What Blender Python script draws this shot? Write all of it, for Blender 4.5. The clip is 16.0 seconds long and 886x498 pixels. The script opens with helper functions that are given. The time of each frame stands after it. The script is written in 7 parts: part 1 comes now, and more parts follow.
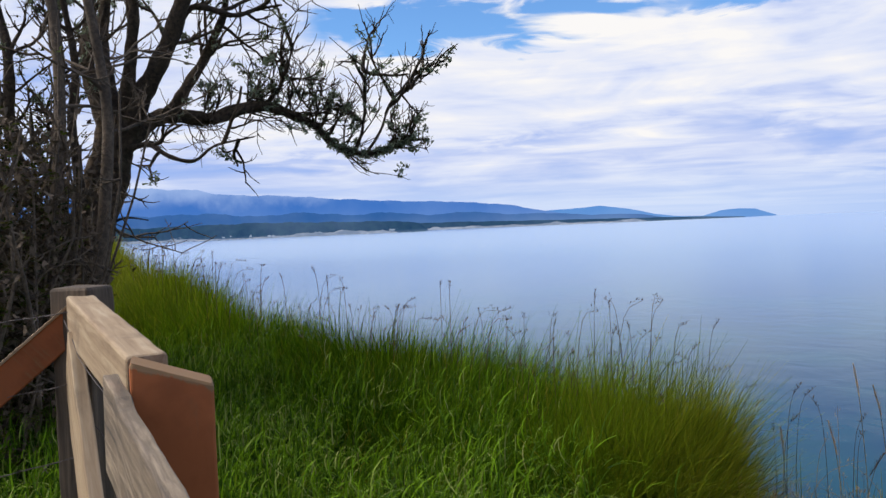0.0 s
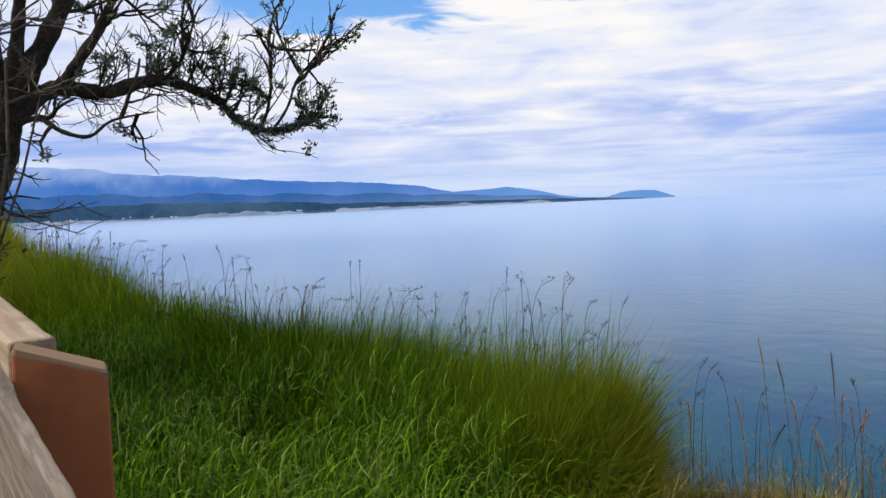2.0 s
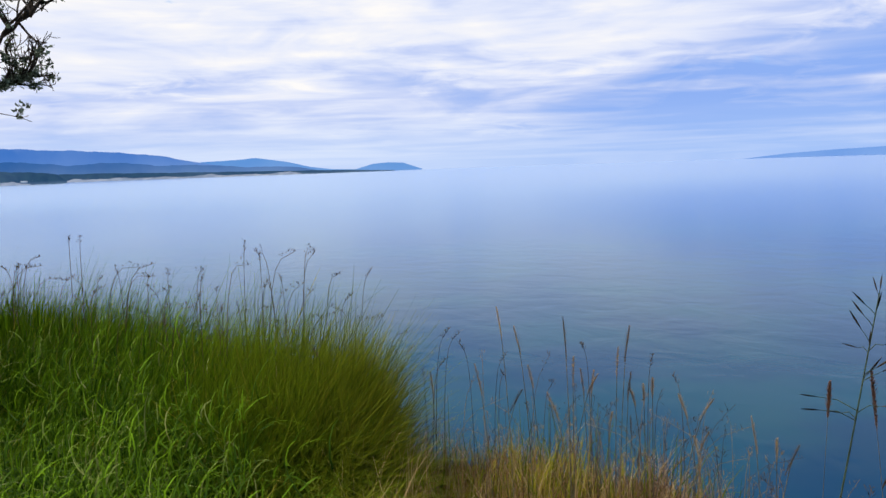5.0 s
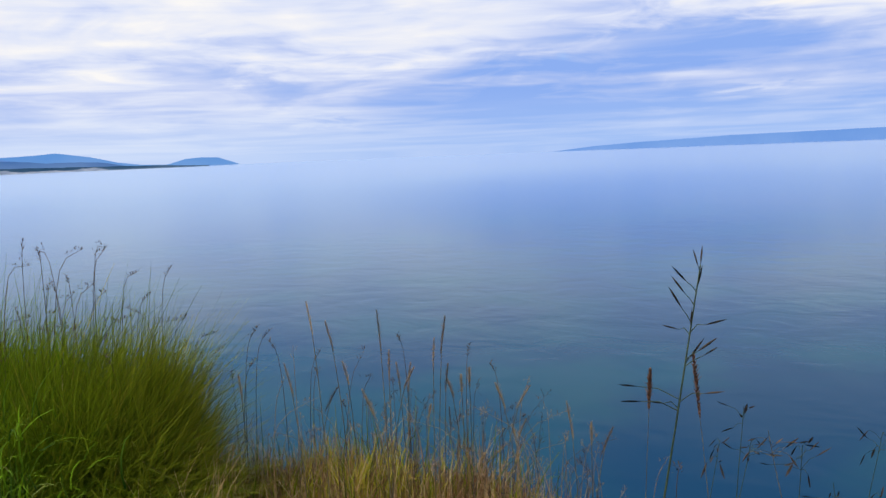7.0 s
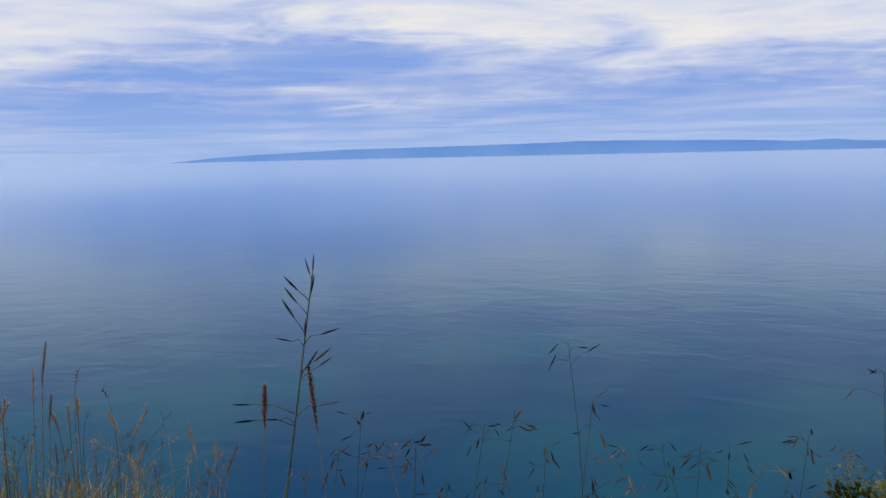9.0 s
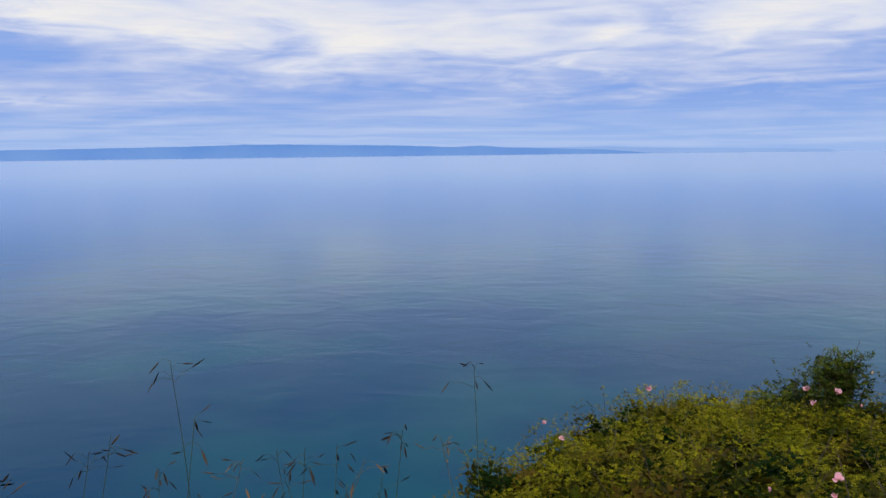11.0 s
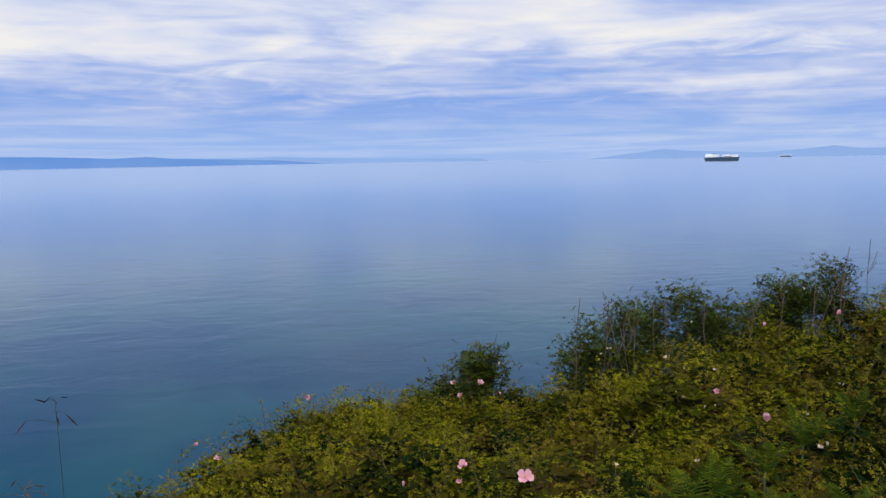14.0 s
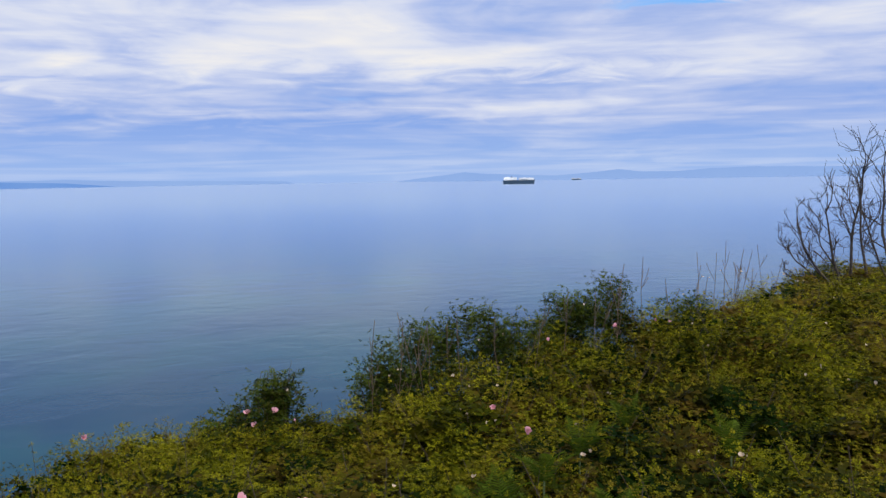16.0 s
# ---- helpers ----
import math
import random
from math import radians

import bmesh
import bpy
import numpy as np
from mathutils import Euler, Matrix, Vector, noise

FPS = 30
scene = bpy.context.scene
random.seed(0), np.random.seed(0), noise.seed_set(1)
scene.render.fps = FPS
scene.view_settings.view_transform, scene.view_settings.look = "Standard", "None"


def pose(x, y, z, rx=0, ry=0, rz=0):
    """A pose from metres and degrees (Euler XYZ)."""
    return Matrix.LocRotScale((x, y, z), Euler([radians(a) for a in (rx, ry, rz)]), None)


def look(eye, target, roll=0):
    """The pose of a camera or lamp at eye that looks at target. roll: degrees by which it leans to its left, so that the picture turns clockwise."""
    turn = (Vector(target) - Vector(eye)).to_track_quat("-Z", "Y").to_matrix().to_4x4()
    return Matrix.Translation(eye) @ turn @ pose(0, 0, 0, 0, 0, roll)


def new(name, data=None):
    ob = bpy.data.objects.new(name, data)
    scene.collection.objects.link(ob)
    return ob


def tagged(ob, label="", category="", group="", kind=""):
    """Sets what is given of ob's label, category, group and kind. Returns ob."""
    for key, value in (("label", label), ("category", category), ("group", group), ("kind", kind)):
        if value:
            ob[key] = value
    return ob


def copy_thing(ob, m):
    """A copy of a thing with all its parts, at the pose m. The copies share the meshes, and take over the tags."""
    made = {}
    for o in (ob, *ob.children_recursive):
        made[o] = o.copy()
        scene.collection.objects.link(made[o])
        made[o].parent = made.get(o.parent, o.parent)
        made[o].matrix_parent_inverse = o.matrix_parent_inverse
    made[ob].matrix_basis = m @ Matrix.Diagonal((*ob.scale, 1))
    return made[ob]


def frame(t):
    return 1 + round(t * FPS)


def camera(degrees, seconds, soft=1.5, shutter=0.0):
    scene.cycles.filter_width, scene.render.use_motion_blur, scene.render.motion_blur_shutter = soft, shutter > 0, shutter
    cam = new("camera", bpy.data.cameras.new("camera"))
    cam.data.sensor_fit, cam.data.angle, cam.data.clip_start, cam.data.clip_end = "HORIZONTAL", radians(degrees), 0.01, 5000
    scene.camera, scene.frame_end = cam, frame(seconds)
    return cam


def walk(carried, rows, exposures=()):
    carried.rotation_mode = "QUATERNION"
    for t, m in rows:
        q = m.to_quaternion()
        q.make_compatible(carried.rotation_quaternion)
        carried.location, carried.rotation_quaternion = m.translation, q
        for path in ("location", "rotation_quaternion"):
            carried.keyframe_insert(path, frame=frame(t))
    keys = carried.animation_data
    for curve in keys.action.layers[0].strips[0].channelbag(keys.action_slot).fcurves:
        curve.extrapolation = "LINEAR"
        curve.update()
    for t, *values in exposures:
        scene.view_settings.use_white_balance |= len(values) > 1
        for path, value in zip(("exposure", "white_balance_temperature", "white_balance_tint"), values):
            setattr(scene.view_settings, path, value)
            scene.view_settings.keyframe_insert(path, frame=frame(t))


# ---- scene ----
cam = camera(53.62, 16.0)
PATH = [
    (0.0, pose(0.000, 0.000, 1.600, 88.34, 2.43, 0.00)),
    (0.5, pose(0.001, 0.020, 1.597, 88.10, 2.72, -1.33)),
    (1.0, pose(-0.004, 0.050, 1.591, 87.71, 2.76, -2.76)),
    (1.5, pose(-0.010, 0.068, 1.588, 87.21, 2.59, -4.43)),
    (2.0, pose(-0.010, 0.073, 1.588, 86.84, 2.36, -5.98)),
    (2.5, pose(-0.009, 0.083, 1.587, 86.51, 2.37, -7.29)),
    (3.0, pose(-0.010, 0.104, 1.586, 86.01, 2.46, -9.50)),
    (3.5, pose(-0.004, 0.127, 1.586, 85.52, 2.28, -12.42)),
    (4.0, pose(0.010, 0.158, 1.583, 85.15, 2.15, -15.89)),
    (4.5, pose(0.038, 0.186, 1.579, 84.76, 1.98, -19.22)),
    (7.0, pose(0.172, 0.335, 1.543, 83.58, 2.27, -33.90)),
    (7.5, pose(0.184, 0.340, 1.540, 83.62, 2.08, -38.29)),
    (8.0, pose(0.193, 0.348, 1.539, 83.78, 1.73, -45.07)),
    (8.5, pose(0.203, 0.356, 1.537, 83.79, 1.20, -52.17)),
    (9.0, pose(0.210, 0.356, 1.536, 83.64, 1.26, -58.18)),
    (9.5, pose(0.208, 0.348, 1.538, 83.33, 1.35, -64.19)),
    (10.0, pose(0.225, 0.331, 1.540, 83.29, 1.02, -70.27)),
    (12.5, pose(0.241, 0.231, 1.547, 84.00, 0.88, -90.27)),
    (13.0, pose(0.238, 0.219, 1.548, 84.10, 1.00, -94.19)),
    (13.5, pose(0.233, 0.201, 1.550, 84.05, 1.06, -97.63)),
    (14.0, pose(0.229, 0.179, 1.552, 83.94, 0.96, -100.66)),
    (14.5, pose(0.224, 0.156, 1.553, 83.99, 0.87, -104.37)),
    (15.0, pose(0.214, 0.134, 1.555, 84.42, 0.84, -108.16)),
    (15.5, pose(0.206, 0.117, 1.556, 84.85, 0.86, -111.14)),
    (16.0, pose(0.205, 0.106, 1.556, 85.22, 0.91, -113.28)),
]
walk(cam, PATH, [(0.0, 0.08), (4.5, 0.12), (7.0, 0.08), (8.5, -0.12), (10.0, -0.10), (12.5, -0.04), (16.0, -0.04)])

# ---- sky and light ----
SEA = -28.4          # sea level
EYE = 1.6            # eye height over the bluff top
SUN_AZ, SUN_EL = -95.0, 46.0


def node(nt, kind, **sets):
    n = nt.nodes.new(kind)
    for k, v in sets.items():
        if k == "op":
            n.operation = v
        elif k == "blend":
            n.blend_type = v
        elif k == "dtype":
            n.data_type = v
        else:
            n.inputs[k].default_value = v
    return n


def math_n(nt, op, a, b=None, c=None, clamp=False):
    n = nt.nodes.new("ShaderNodeMath")
    n.operation, n.use_clamp = op, clamp
    for i, v in enumerate((a, b, c)):
        if v is None:
            continue
        if isinstance(v, (int, float)):
            n.inputs[i].default_value = v
        else:
            nt.links.new(v, n.inputs[i])
    return n.outputs[0]


def mix_n(nt, fac, a, b, blend="MIX"):
    n = nt.nodes.new("ShaderNodeMix")
    n.data_type, n.blend_type = "RGBA", blend
    for sock, v in ((n.inputs[0], fac), (n.inputs[6], a), (n.inputs[7], b)):
        if isinstance(v, (int, float)):
            sock.default_value = v
        elif isinstance(v, tuple):
            sock.default_value = (*v, 1)
        else:
            nt.links.new(v, sock)
    return n.outputs[2]


def ramp_n(nt, fac, stops):
    n = nt.nodes.new("ShaderNodeValToRGB")
    r = n.color_ramp
    while len(r.elements) < len(stops):
        r.elements.new(0.5)
    for e, (p, c) in zip(r.elements, stops):
        e.position, e.color = p, (*c, 1)
    nt.links.new(fac, n.inputs[0])
    return n.outputs[0]


def noise_n(nt, vec, scale, detail=4.0, rough=0.55, distort=0.0):
    n = node(nt, "ShaderNodeTexNoise", Scale=scale, Detail=detail, Roughness=rough, Distortion=distort)
    if vec is not None:
        nt.links.new(vec, n.inputs["Vector"])
    return n.outputs["Fac"]


def range_n(nt, v, a, b, lo=0.0, hi=1.0):
    n = nt.nodes.new("ShaderNodeMapRange")
    n.interpolation_type = "SMOOTHSTEP"
    n.inputs[1].default_value, n.inputs[2].default_value = a, b
    n.inputs[3].default_value, n.inputs[4].default_value = lo, hi
    nt.links.new(v, n.inputs[0])
    return n.outputs[0]


# (azimuth, elevation, half-width, half-height in degrees, amount): where the cover is thick and white (+) or thin and grey-blue (-)
COVER = [(-4, 6.0, 7, 1.6, 0.07), (9, 6.3, 7, 1.2, 0.06), (-11, 3.6, 7, 0.7, -0.05), (2, 4.7, 6, 0.6, -0.05), (13, 11.2, 4, 1.0, 0.05), (19, 8.0, 6, 1.0, 0.06), (23, 4.6, 5, 0.9, -0.05),
         (26, 2.3, 5, 0.5, 0.08), (40, 2.8, 9, 1.9, -0.10), (35, 6.9, 10, 1.2, 0.08), (53.5, 3.4, 3, 0.4, 0.06), (46, 6.6, 6, 1.0, -0.10), (48, 1.6, 12, 0.9, -0.05), (56, 8.8, 9, 1.4, 0.09),
         (73, 7.9, 12, 1.5, 0.09), (84, 6.2, 8, 1.0, 0.06), (76, 3.4, 9, 0.8, -0.05), (92, 2.2, 8, 1.4, -0.09), (97, 8.2, 10, 1.5, 0.08), (120, 7.2, 13, 1.0, 0.09), (126, 0.9, 8, 0.4, 0.10), (107, 2.6, 9, 1.2, -0.08)]
# clear openings in the cover
CLEAR = [(6, 12.5, 8.0, 1.5, 1.15), (-4, 12.8, 6, 1.4, 1.0), (20, 13.4, 5, 0.9, 0.9), (125, 10.6, 5, 0.6, 0.5)]


def make_world():
    w = bpy.data.worlds.new("overcast_sky")
    scene.world = w
    w.use_nodes = True
    nt = w.node_tree
    nt.nodes.clear()
    co = nt.nodes.new("ShaderNodeTexCoord").outputs["Generated"]
    sep = nt.nodes.new("ShaderNodeSeparateXYZ")
    nt.links.new(co, sep.inputs[0])
    x, y, z = sep.outputs
    up = math_n(nt, "MAXIMUM", z, 0.0)

    def stretched(k, low, tall, shift):
        """Directions as places on a flat deck: thinner towards the horizon."""
        c = nt.nodes.new("ShaderNodeCombineXYZ")
        nt.links.new(math_n(nt, "MULTIPLY_ADD", x, k, shift), c.inputs[0])
        nt.links.new(math_n(nt, "MULTIPLY", y, k), c.inputs[1])
        nt.links.new(math_n(nt, "MULTIPLY", math_n(nt, "LOGARITHM", math_n(nt, "ADD", up, low), math.e), tall), c.inputs[2])
        return c.outputs[0]

    big = noise_n(nt, stretched(2.2, 0.07, 1.8, 0.0), 1.0, 3.0, 0.5, 0.4)
    bank = noise_n(nt, stretched(4.4, 0.07, 4.2, 3.0), 1.0, 5.0, 0.52, 0.9)
    streak = noise_n(nt, stretched(5.0, 0.09, 13.0, 7.0), 1.0, 4.0, 0.5, 0.7)
    curl = noise_n(nt, stretched(11.0, 0.08, 11.0, 1.0), 1.0, 5.0, 0.55, 0.9)
    body = math_n(nt, "ADD", math_n(nt, "MULTIPLY", big, 0.22), math_n(nt, "MULTIPLY", bank, 0.40))
    body = math_n(nt, "ADD", body, math_n(nt, "ADD", math_n(nt, "MULTIPLY", streak, 0.22), math_n(nt, "MULTIPLY", curl, 0.16)))
    az = math_n(nt, "MULTIPLY", math_n(nt, "ARCTAN2", x, y), 180 / math.pi)
    el = math_n(nt, "MULTIPLY", math_n(nt, "ARCSINE", z), 180 / math.pi)
    az = math_n(nt, "ADD", az, math_n(nt, "MULTIPLY", math_n(nt, "SUBTRACT", bank, 0.5), 26.0))
    el_ = math_n(nt, "ADD", el, math_n(nt, "MULTIPLY", math_n(nt, "SUBTRACT", curl, 0.5), 4.5))

    def lobes(items):
        total = None
        for a0, e0, sa, se, amount in items:
            p = math_n(nt, "POWER", math_n(nt, "MULTIPLY_ADD", az, 1 / sa, -a0 / sa), 2.0)
            q = math_n(nt, "POWER", math_n(nt, "MULTIPLY_ADD", el_, 1 / se, -e0 / se), 2.0)
            g = math_n(nt, "MULTIPLY", math_n(nt, "POWER", math.e, math_n(nt, "MULTIPLY", math_n(nt, "ADD", p, q), -1.0)), amount)
            total = g if total is None else math_n(nt, "ADD", total, g)
        return total

    body = math_n(nt, "ADD", body, lobes(COVER))
    # whiter overhead, and on the north side down to the hills
    north = range_n(nt, y, 0.80, 0.98, 0.0, 1.0)
    body = math_n(nt, "ADD", body, range_n(nt, up, 0.05, 0.17, -0.03, 0.05))
    body = math_n(nt, "ADD", body, math_n(nt, "MULTIPLY", north, 0.065))
    cloud = ramp_n(nt, body, [(0.37, (0.26, 0.42, 0.86)), (0.46, (0.40, 0.52, 0.87)), (0.525, (0.56, 0.64, 0.90)), (0.585, (0.72, 0.77, 0.93)), (0.69, (0.94, 0.92, 0.91))])
    # veil of haze over the horizon
    veil = range_n(nt, up, 0.0, 0.075, 0.85, 0.0)
    haze = mix_n(nt, range_n(nt, streak, 0.35, 0.68), (0.36, 0.53, 0.90), (0.47, 0.61, 0.92))
    haze = mix_n(nt, math_n(nt, "MULTIPLY", north, 0.55), haze, (0.70, 0.79, 0.95))
    cloud = mix_n(nt, veil, cloud, haze)
    gap = math_n(nt, "ADD", lobes(CLEAR), math_n(nt, "MULTIPLY", math_n(nt, "SUBTRACT", 0.5, bank), 1.5))
    # the cover breaks up overhead
    over = math_n(nt, "MULTIPLY", range_n(nt, up, 0.30, 0.60, 0.0, 0.75), range_n(nt, y, 0.1, 0.85, 1.1, 0.3))
    gap = range_n(nt, math_n(nt, "ADD", gap, over), 0.28, 0.75)
    sky = nt.nodes.new("ShaderNodeTexSky")
    sky.sky_type, sky.sun_disc = "NISHITA", False
    sky.sun_elevation, sky.sun_rotation = radians(SUN_EL), radians(SUN_AZ)
    b1 = node(nt, "ShaderNodeBackground", Strength=0.14)
    b2 = node(nt, "ShaderNodeBackground", Strength=0.97)
    sky.air_density, sky.dust_density, sky.ozone_density = 1.0, 0.0, 3.0
    nt.links.new(mix_n(nt, 1.0, sky.outputs[0], (0.62, 0.86, 1.12), "MULTIPLY"), b1.inputs[0])
    nt.links.new(cloud, b2.inputs[0])
    ms = nt.nodes.new("ShaderNodeMixShader")
    nt.links.new(gap, ms.inputs[0])
    nt.links.new(b2.outputs[0], ms.inputs[1])
    nt.links.new(b1.outputs[0], ms.inputs[2])
    out = nt.nodes.new("ShaderNodeOutputWorld")
    nt.links.new(ms.outputs[0], out.inputs[0])


make_world()
sun = new("sun", bpy.data.lights.new("sun", "SUN"))
sun.data.energy, sun.data.angle, sun.data.color = 3.9, radians(40), (1.0, 0.95, 0.88)
a, e = radians(SUN_AZ), radians(SUN_EL)
sun.matrix_world = look((math.sin(a) * math.cos(e) * 50, math.cos(a) * math.cos(e) * 50, math.sin(e) * 50), (0, 0, 0))


# ---- materials ----
def material(name):
    m = bpy.data.materials.new(name)
    m.use_nodes = True
    nt = m.node_tree
    return m, nt, nt.nodes["Principled BSDF"]


def bump_n(nt, bsdf, height, strength, dist):
    b = node(nt, "ShaderNodeBump", Strength=strength, Distance=dist)
    nt.links.new(height, b.inputs["Height"])
    nt.links.new(b.outputs[0], bsdf.inputs["Normal"])


def leaf_material(name, dark, light, dry, trans=0.35, rough=0.5, vary=0.0, gloss=0.04):
    """Blade or leaf: tint runs dark to light, dryness towards straw; light passes through."""
    m, nt, b = material(name)
    tint = nt.nodes.new("ShaderNodeAttribute")
    tint.attribute_name = "tint"
    dr = nt.nodes.new("ShaderNodeAttribute")
    dr.attribute_name = "dry"
    each = nt.nodes.new("ShaderNodeObjectInfo").outputs["Random"]
    col = mix_n(nt, math_n(nt, "ADD", tint.outputs["Fac"], math_n(nt, "MULTIPLY", math_n(nt, "SUBTRACT", each, 0.5), vary), clamp=True), dark, light)
    col = mix_n(nt, dr.outputs["Fac"], col, dry)
    nt.links.new(col, b.inputs["Base Color"])
    b.inputs["Roughness"].default_value = rough
    b.inputs["Specular IOR Level"].default_value = gloss
    tr = nt.nodes.new("ShaderNodeBsdfTranslucent")
    nt.links.new(col, tr.inputs[0])
    ms = node(nt, "ShaderNodeMixShader", Fac=trans)
    nt.links.new(b.outputs[0], ms.inputs[1])
    nt.links.new(tr.outputs[0], ms.inputs[2])
    nt.links.new(ms.outputs[0], nt.nodes["Material Output"].inputs[0])
    return m


def wood_material(name, a, b_, c, scale=1.0, rough=0.8, tall=False, relief=0.5):
    """Sawn timber: grain along the local x axis, stains and wear."""
    m, nt, b = material(name)
    co = nt.nodes.new("ShaderNodeTexCoord").outputs["Object"]
    mp = node(nt, "ShaderNodeMapping", Scale=(45 * scale, 45 * scale, 2.5 * scale) if tall else (2.5 * scale, 45 * scale, 45 * scale))
    nt.links.new(co, mp.inputs[0])
    grain = noise_n(nt, mp.outputs[0], 1.0, 8.0, 0.65, 0.6)
    spots = noise_n(nt, co, 7.0, 4.0, 0.6)
    col = ramp_n(nt, grain, [(0.3, a), (0.5, b_), (0.7, c)])
    col = mix_n(nt, range_n(nt, spots, 0.52, 0.75, 0.0, 0.5), col, tuple(v * 0.5 for v in a))
    nt.links.new(col, b.inputs["Base Color"])
    b.inputs["Roughness"].default_value = rough
    bump_n(nt, b, grain, relief, 0.005)
    return m


def painted_wood(name, paint, bare, head=None):
    m, nt, b = material(name)
    co = nt.nodes.new("ShaderNodeTexCoord").outputs["Object"]
    mp = node(nt, "ShaderNodeMapping", Scale=(60, 60, 4))
    nt.links.new(co, mp.inputs[0])
    grain = noise_n(nt, mp.outputs[0], 1.0, 6.0, 0.6, 0.4)
    blot = noise_n(nt, co, 9.0, 5.0, 0.6)
    col = mix_n(nt, range_n(nt, blot, 0.4, 0.7), paint, tuple(v * 0.72 for v in paint))
    col = mix_n(nt, range_n(nt, math_n(nt, "ADD", math_n(nt, "MULTIPLY", grain, 0.5), math_n(nt, "MULTIPLY", blot, 0.5)), 0.56, 0.68, 0, 0.7), col, bare)
    if head:
        # the sawn head has lost its paint, with a ragged edge
        sep = nt.nodes.new("ShaderNodeSeparateXYZ")
        nt.links.new(co, sep.inputs[0])
        line = math_n(nt, "ADD", math_n(nt, "ADD", sep.outputs[2], math_n(nt, "MULTIPLY", sep.outputs[0], 0.36)), math_n(nt, "MULTIPLY", math_n(nt, "SUBTRACT", grain, 0.5), 0.03))
        col = mix_n(nt, range_n(nt, line, head, head + 0.006, 0.0, 0.9), col, bare)
    nt.links.new(col, b.inputs["Base Color"])
    b.inputs["Roughness"].default_value = 0.75
    b.inputs["Specular IOR Level"].default_value = 0.2
    bump_n(nt, b, grain, 0.3, 0.002)
    return m


def rough_material(name, a, b_, scale, rough=0.9, bump=0.6, dist=0.01):
    m, nt, b = material(name)
    co = nt.nodes.new("ShaderNodeTexCoord").outputs["Object"]
    n1 = noise_n(nt, co, scale, 8.0, 0.65, 0.4)
    n2 = noise_n(nt, co, scale * 0.13, 4.0, 0.6)
    col = mix_n(nt, range_n(nt, n1, 0.3, 0.7), a, b_)
    col = mix_n(nt, range_n(nt, n2, 0.4, 0.7, 0.0, 0.5), col, tuple(v * 0.6 for v in a))
    nt.links.new(col, b.inputs["Base Color"])
    b.inputs["Roughness"].default_value = rough
    bump_n(nt, b, n1, bump, dist)
    return m


def hazed_material(name, land, haze_glow, amount, scale, tall=120.0, veil=0.0):
    """Distant land, houses or ships; kilometres of haze painted in as glow."""
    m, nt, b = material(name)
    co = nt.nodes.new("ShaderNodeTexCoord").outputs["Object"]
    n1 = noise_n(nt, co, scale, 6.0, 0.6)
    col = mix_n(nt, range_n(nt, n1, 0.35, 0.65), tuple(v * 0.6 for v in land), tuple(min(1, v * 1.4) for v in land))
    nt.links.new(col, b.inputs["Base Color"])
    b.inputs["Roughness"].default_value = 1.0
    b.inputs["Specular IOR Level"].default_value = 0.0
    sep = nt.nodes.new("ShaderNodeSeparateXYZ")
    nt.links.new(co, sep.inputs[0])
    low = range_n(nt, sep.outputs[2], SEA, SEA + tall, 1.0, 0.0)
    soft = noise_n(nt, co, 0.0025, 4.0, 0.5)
    # the painted haze pales low down and in soft patches
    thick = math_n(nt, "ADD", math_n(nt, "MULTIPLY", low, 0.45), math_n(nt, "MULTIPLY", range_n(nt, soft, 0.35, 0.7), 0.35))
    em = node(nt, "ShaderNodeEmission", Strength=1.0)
    nt.links.new(mix_n(nt, thick, haze_glow, tuple(0.6 * v + 0.4 * w for v, w in zip(haze_glow, (0.42, 0.60, 0.93)))), em.inputs[0])
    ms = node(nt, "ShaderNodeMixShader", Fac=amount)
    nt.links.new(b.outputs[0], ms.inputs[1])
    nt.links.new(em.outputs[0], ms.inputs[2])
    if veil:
        # cloud on the upper slopes, painted as a pale glow
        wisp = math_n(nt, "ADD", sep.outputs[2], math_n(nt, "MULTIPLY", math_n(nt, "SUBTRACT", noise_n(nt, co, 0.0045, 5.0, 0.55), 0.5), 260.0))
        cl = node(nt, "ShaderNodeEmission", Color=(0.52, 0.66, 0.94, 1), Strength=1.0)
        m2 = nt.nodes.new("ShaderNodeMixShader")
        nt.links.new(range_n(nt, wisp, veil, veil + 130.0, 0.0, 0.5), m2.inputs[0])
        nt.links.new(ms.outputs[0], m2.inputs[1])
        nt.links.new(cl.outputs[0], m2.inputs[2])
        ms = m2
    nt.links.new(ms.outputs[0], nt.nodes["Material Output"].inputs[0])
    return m


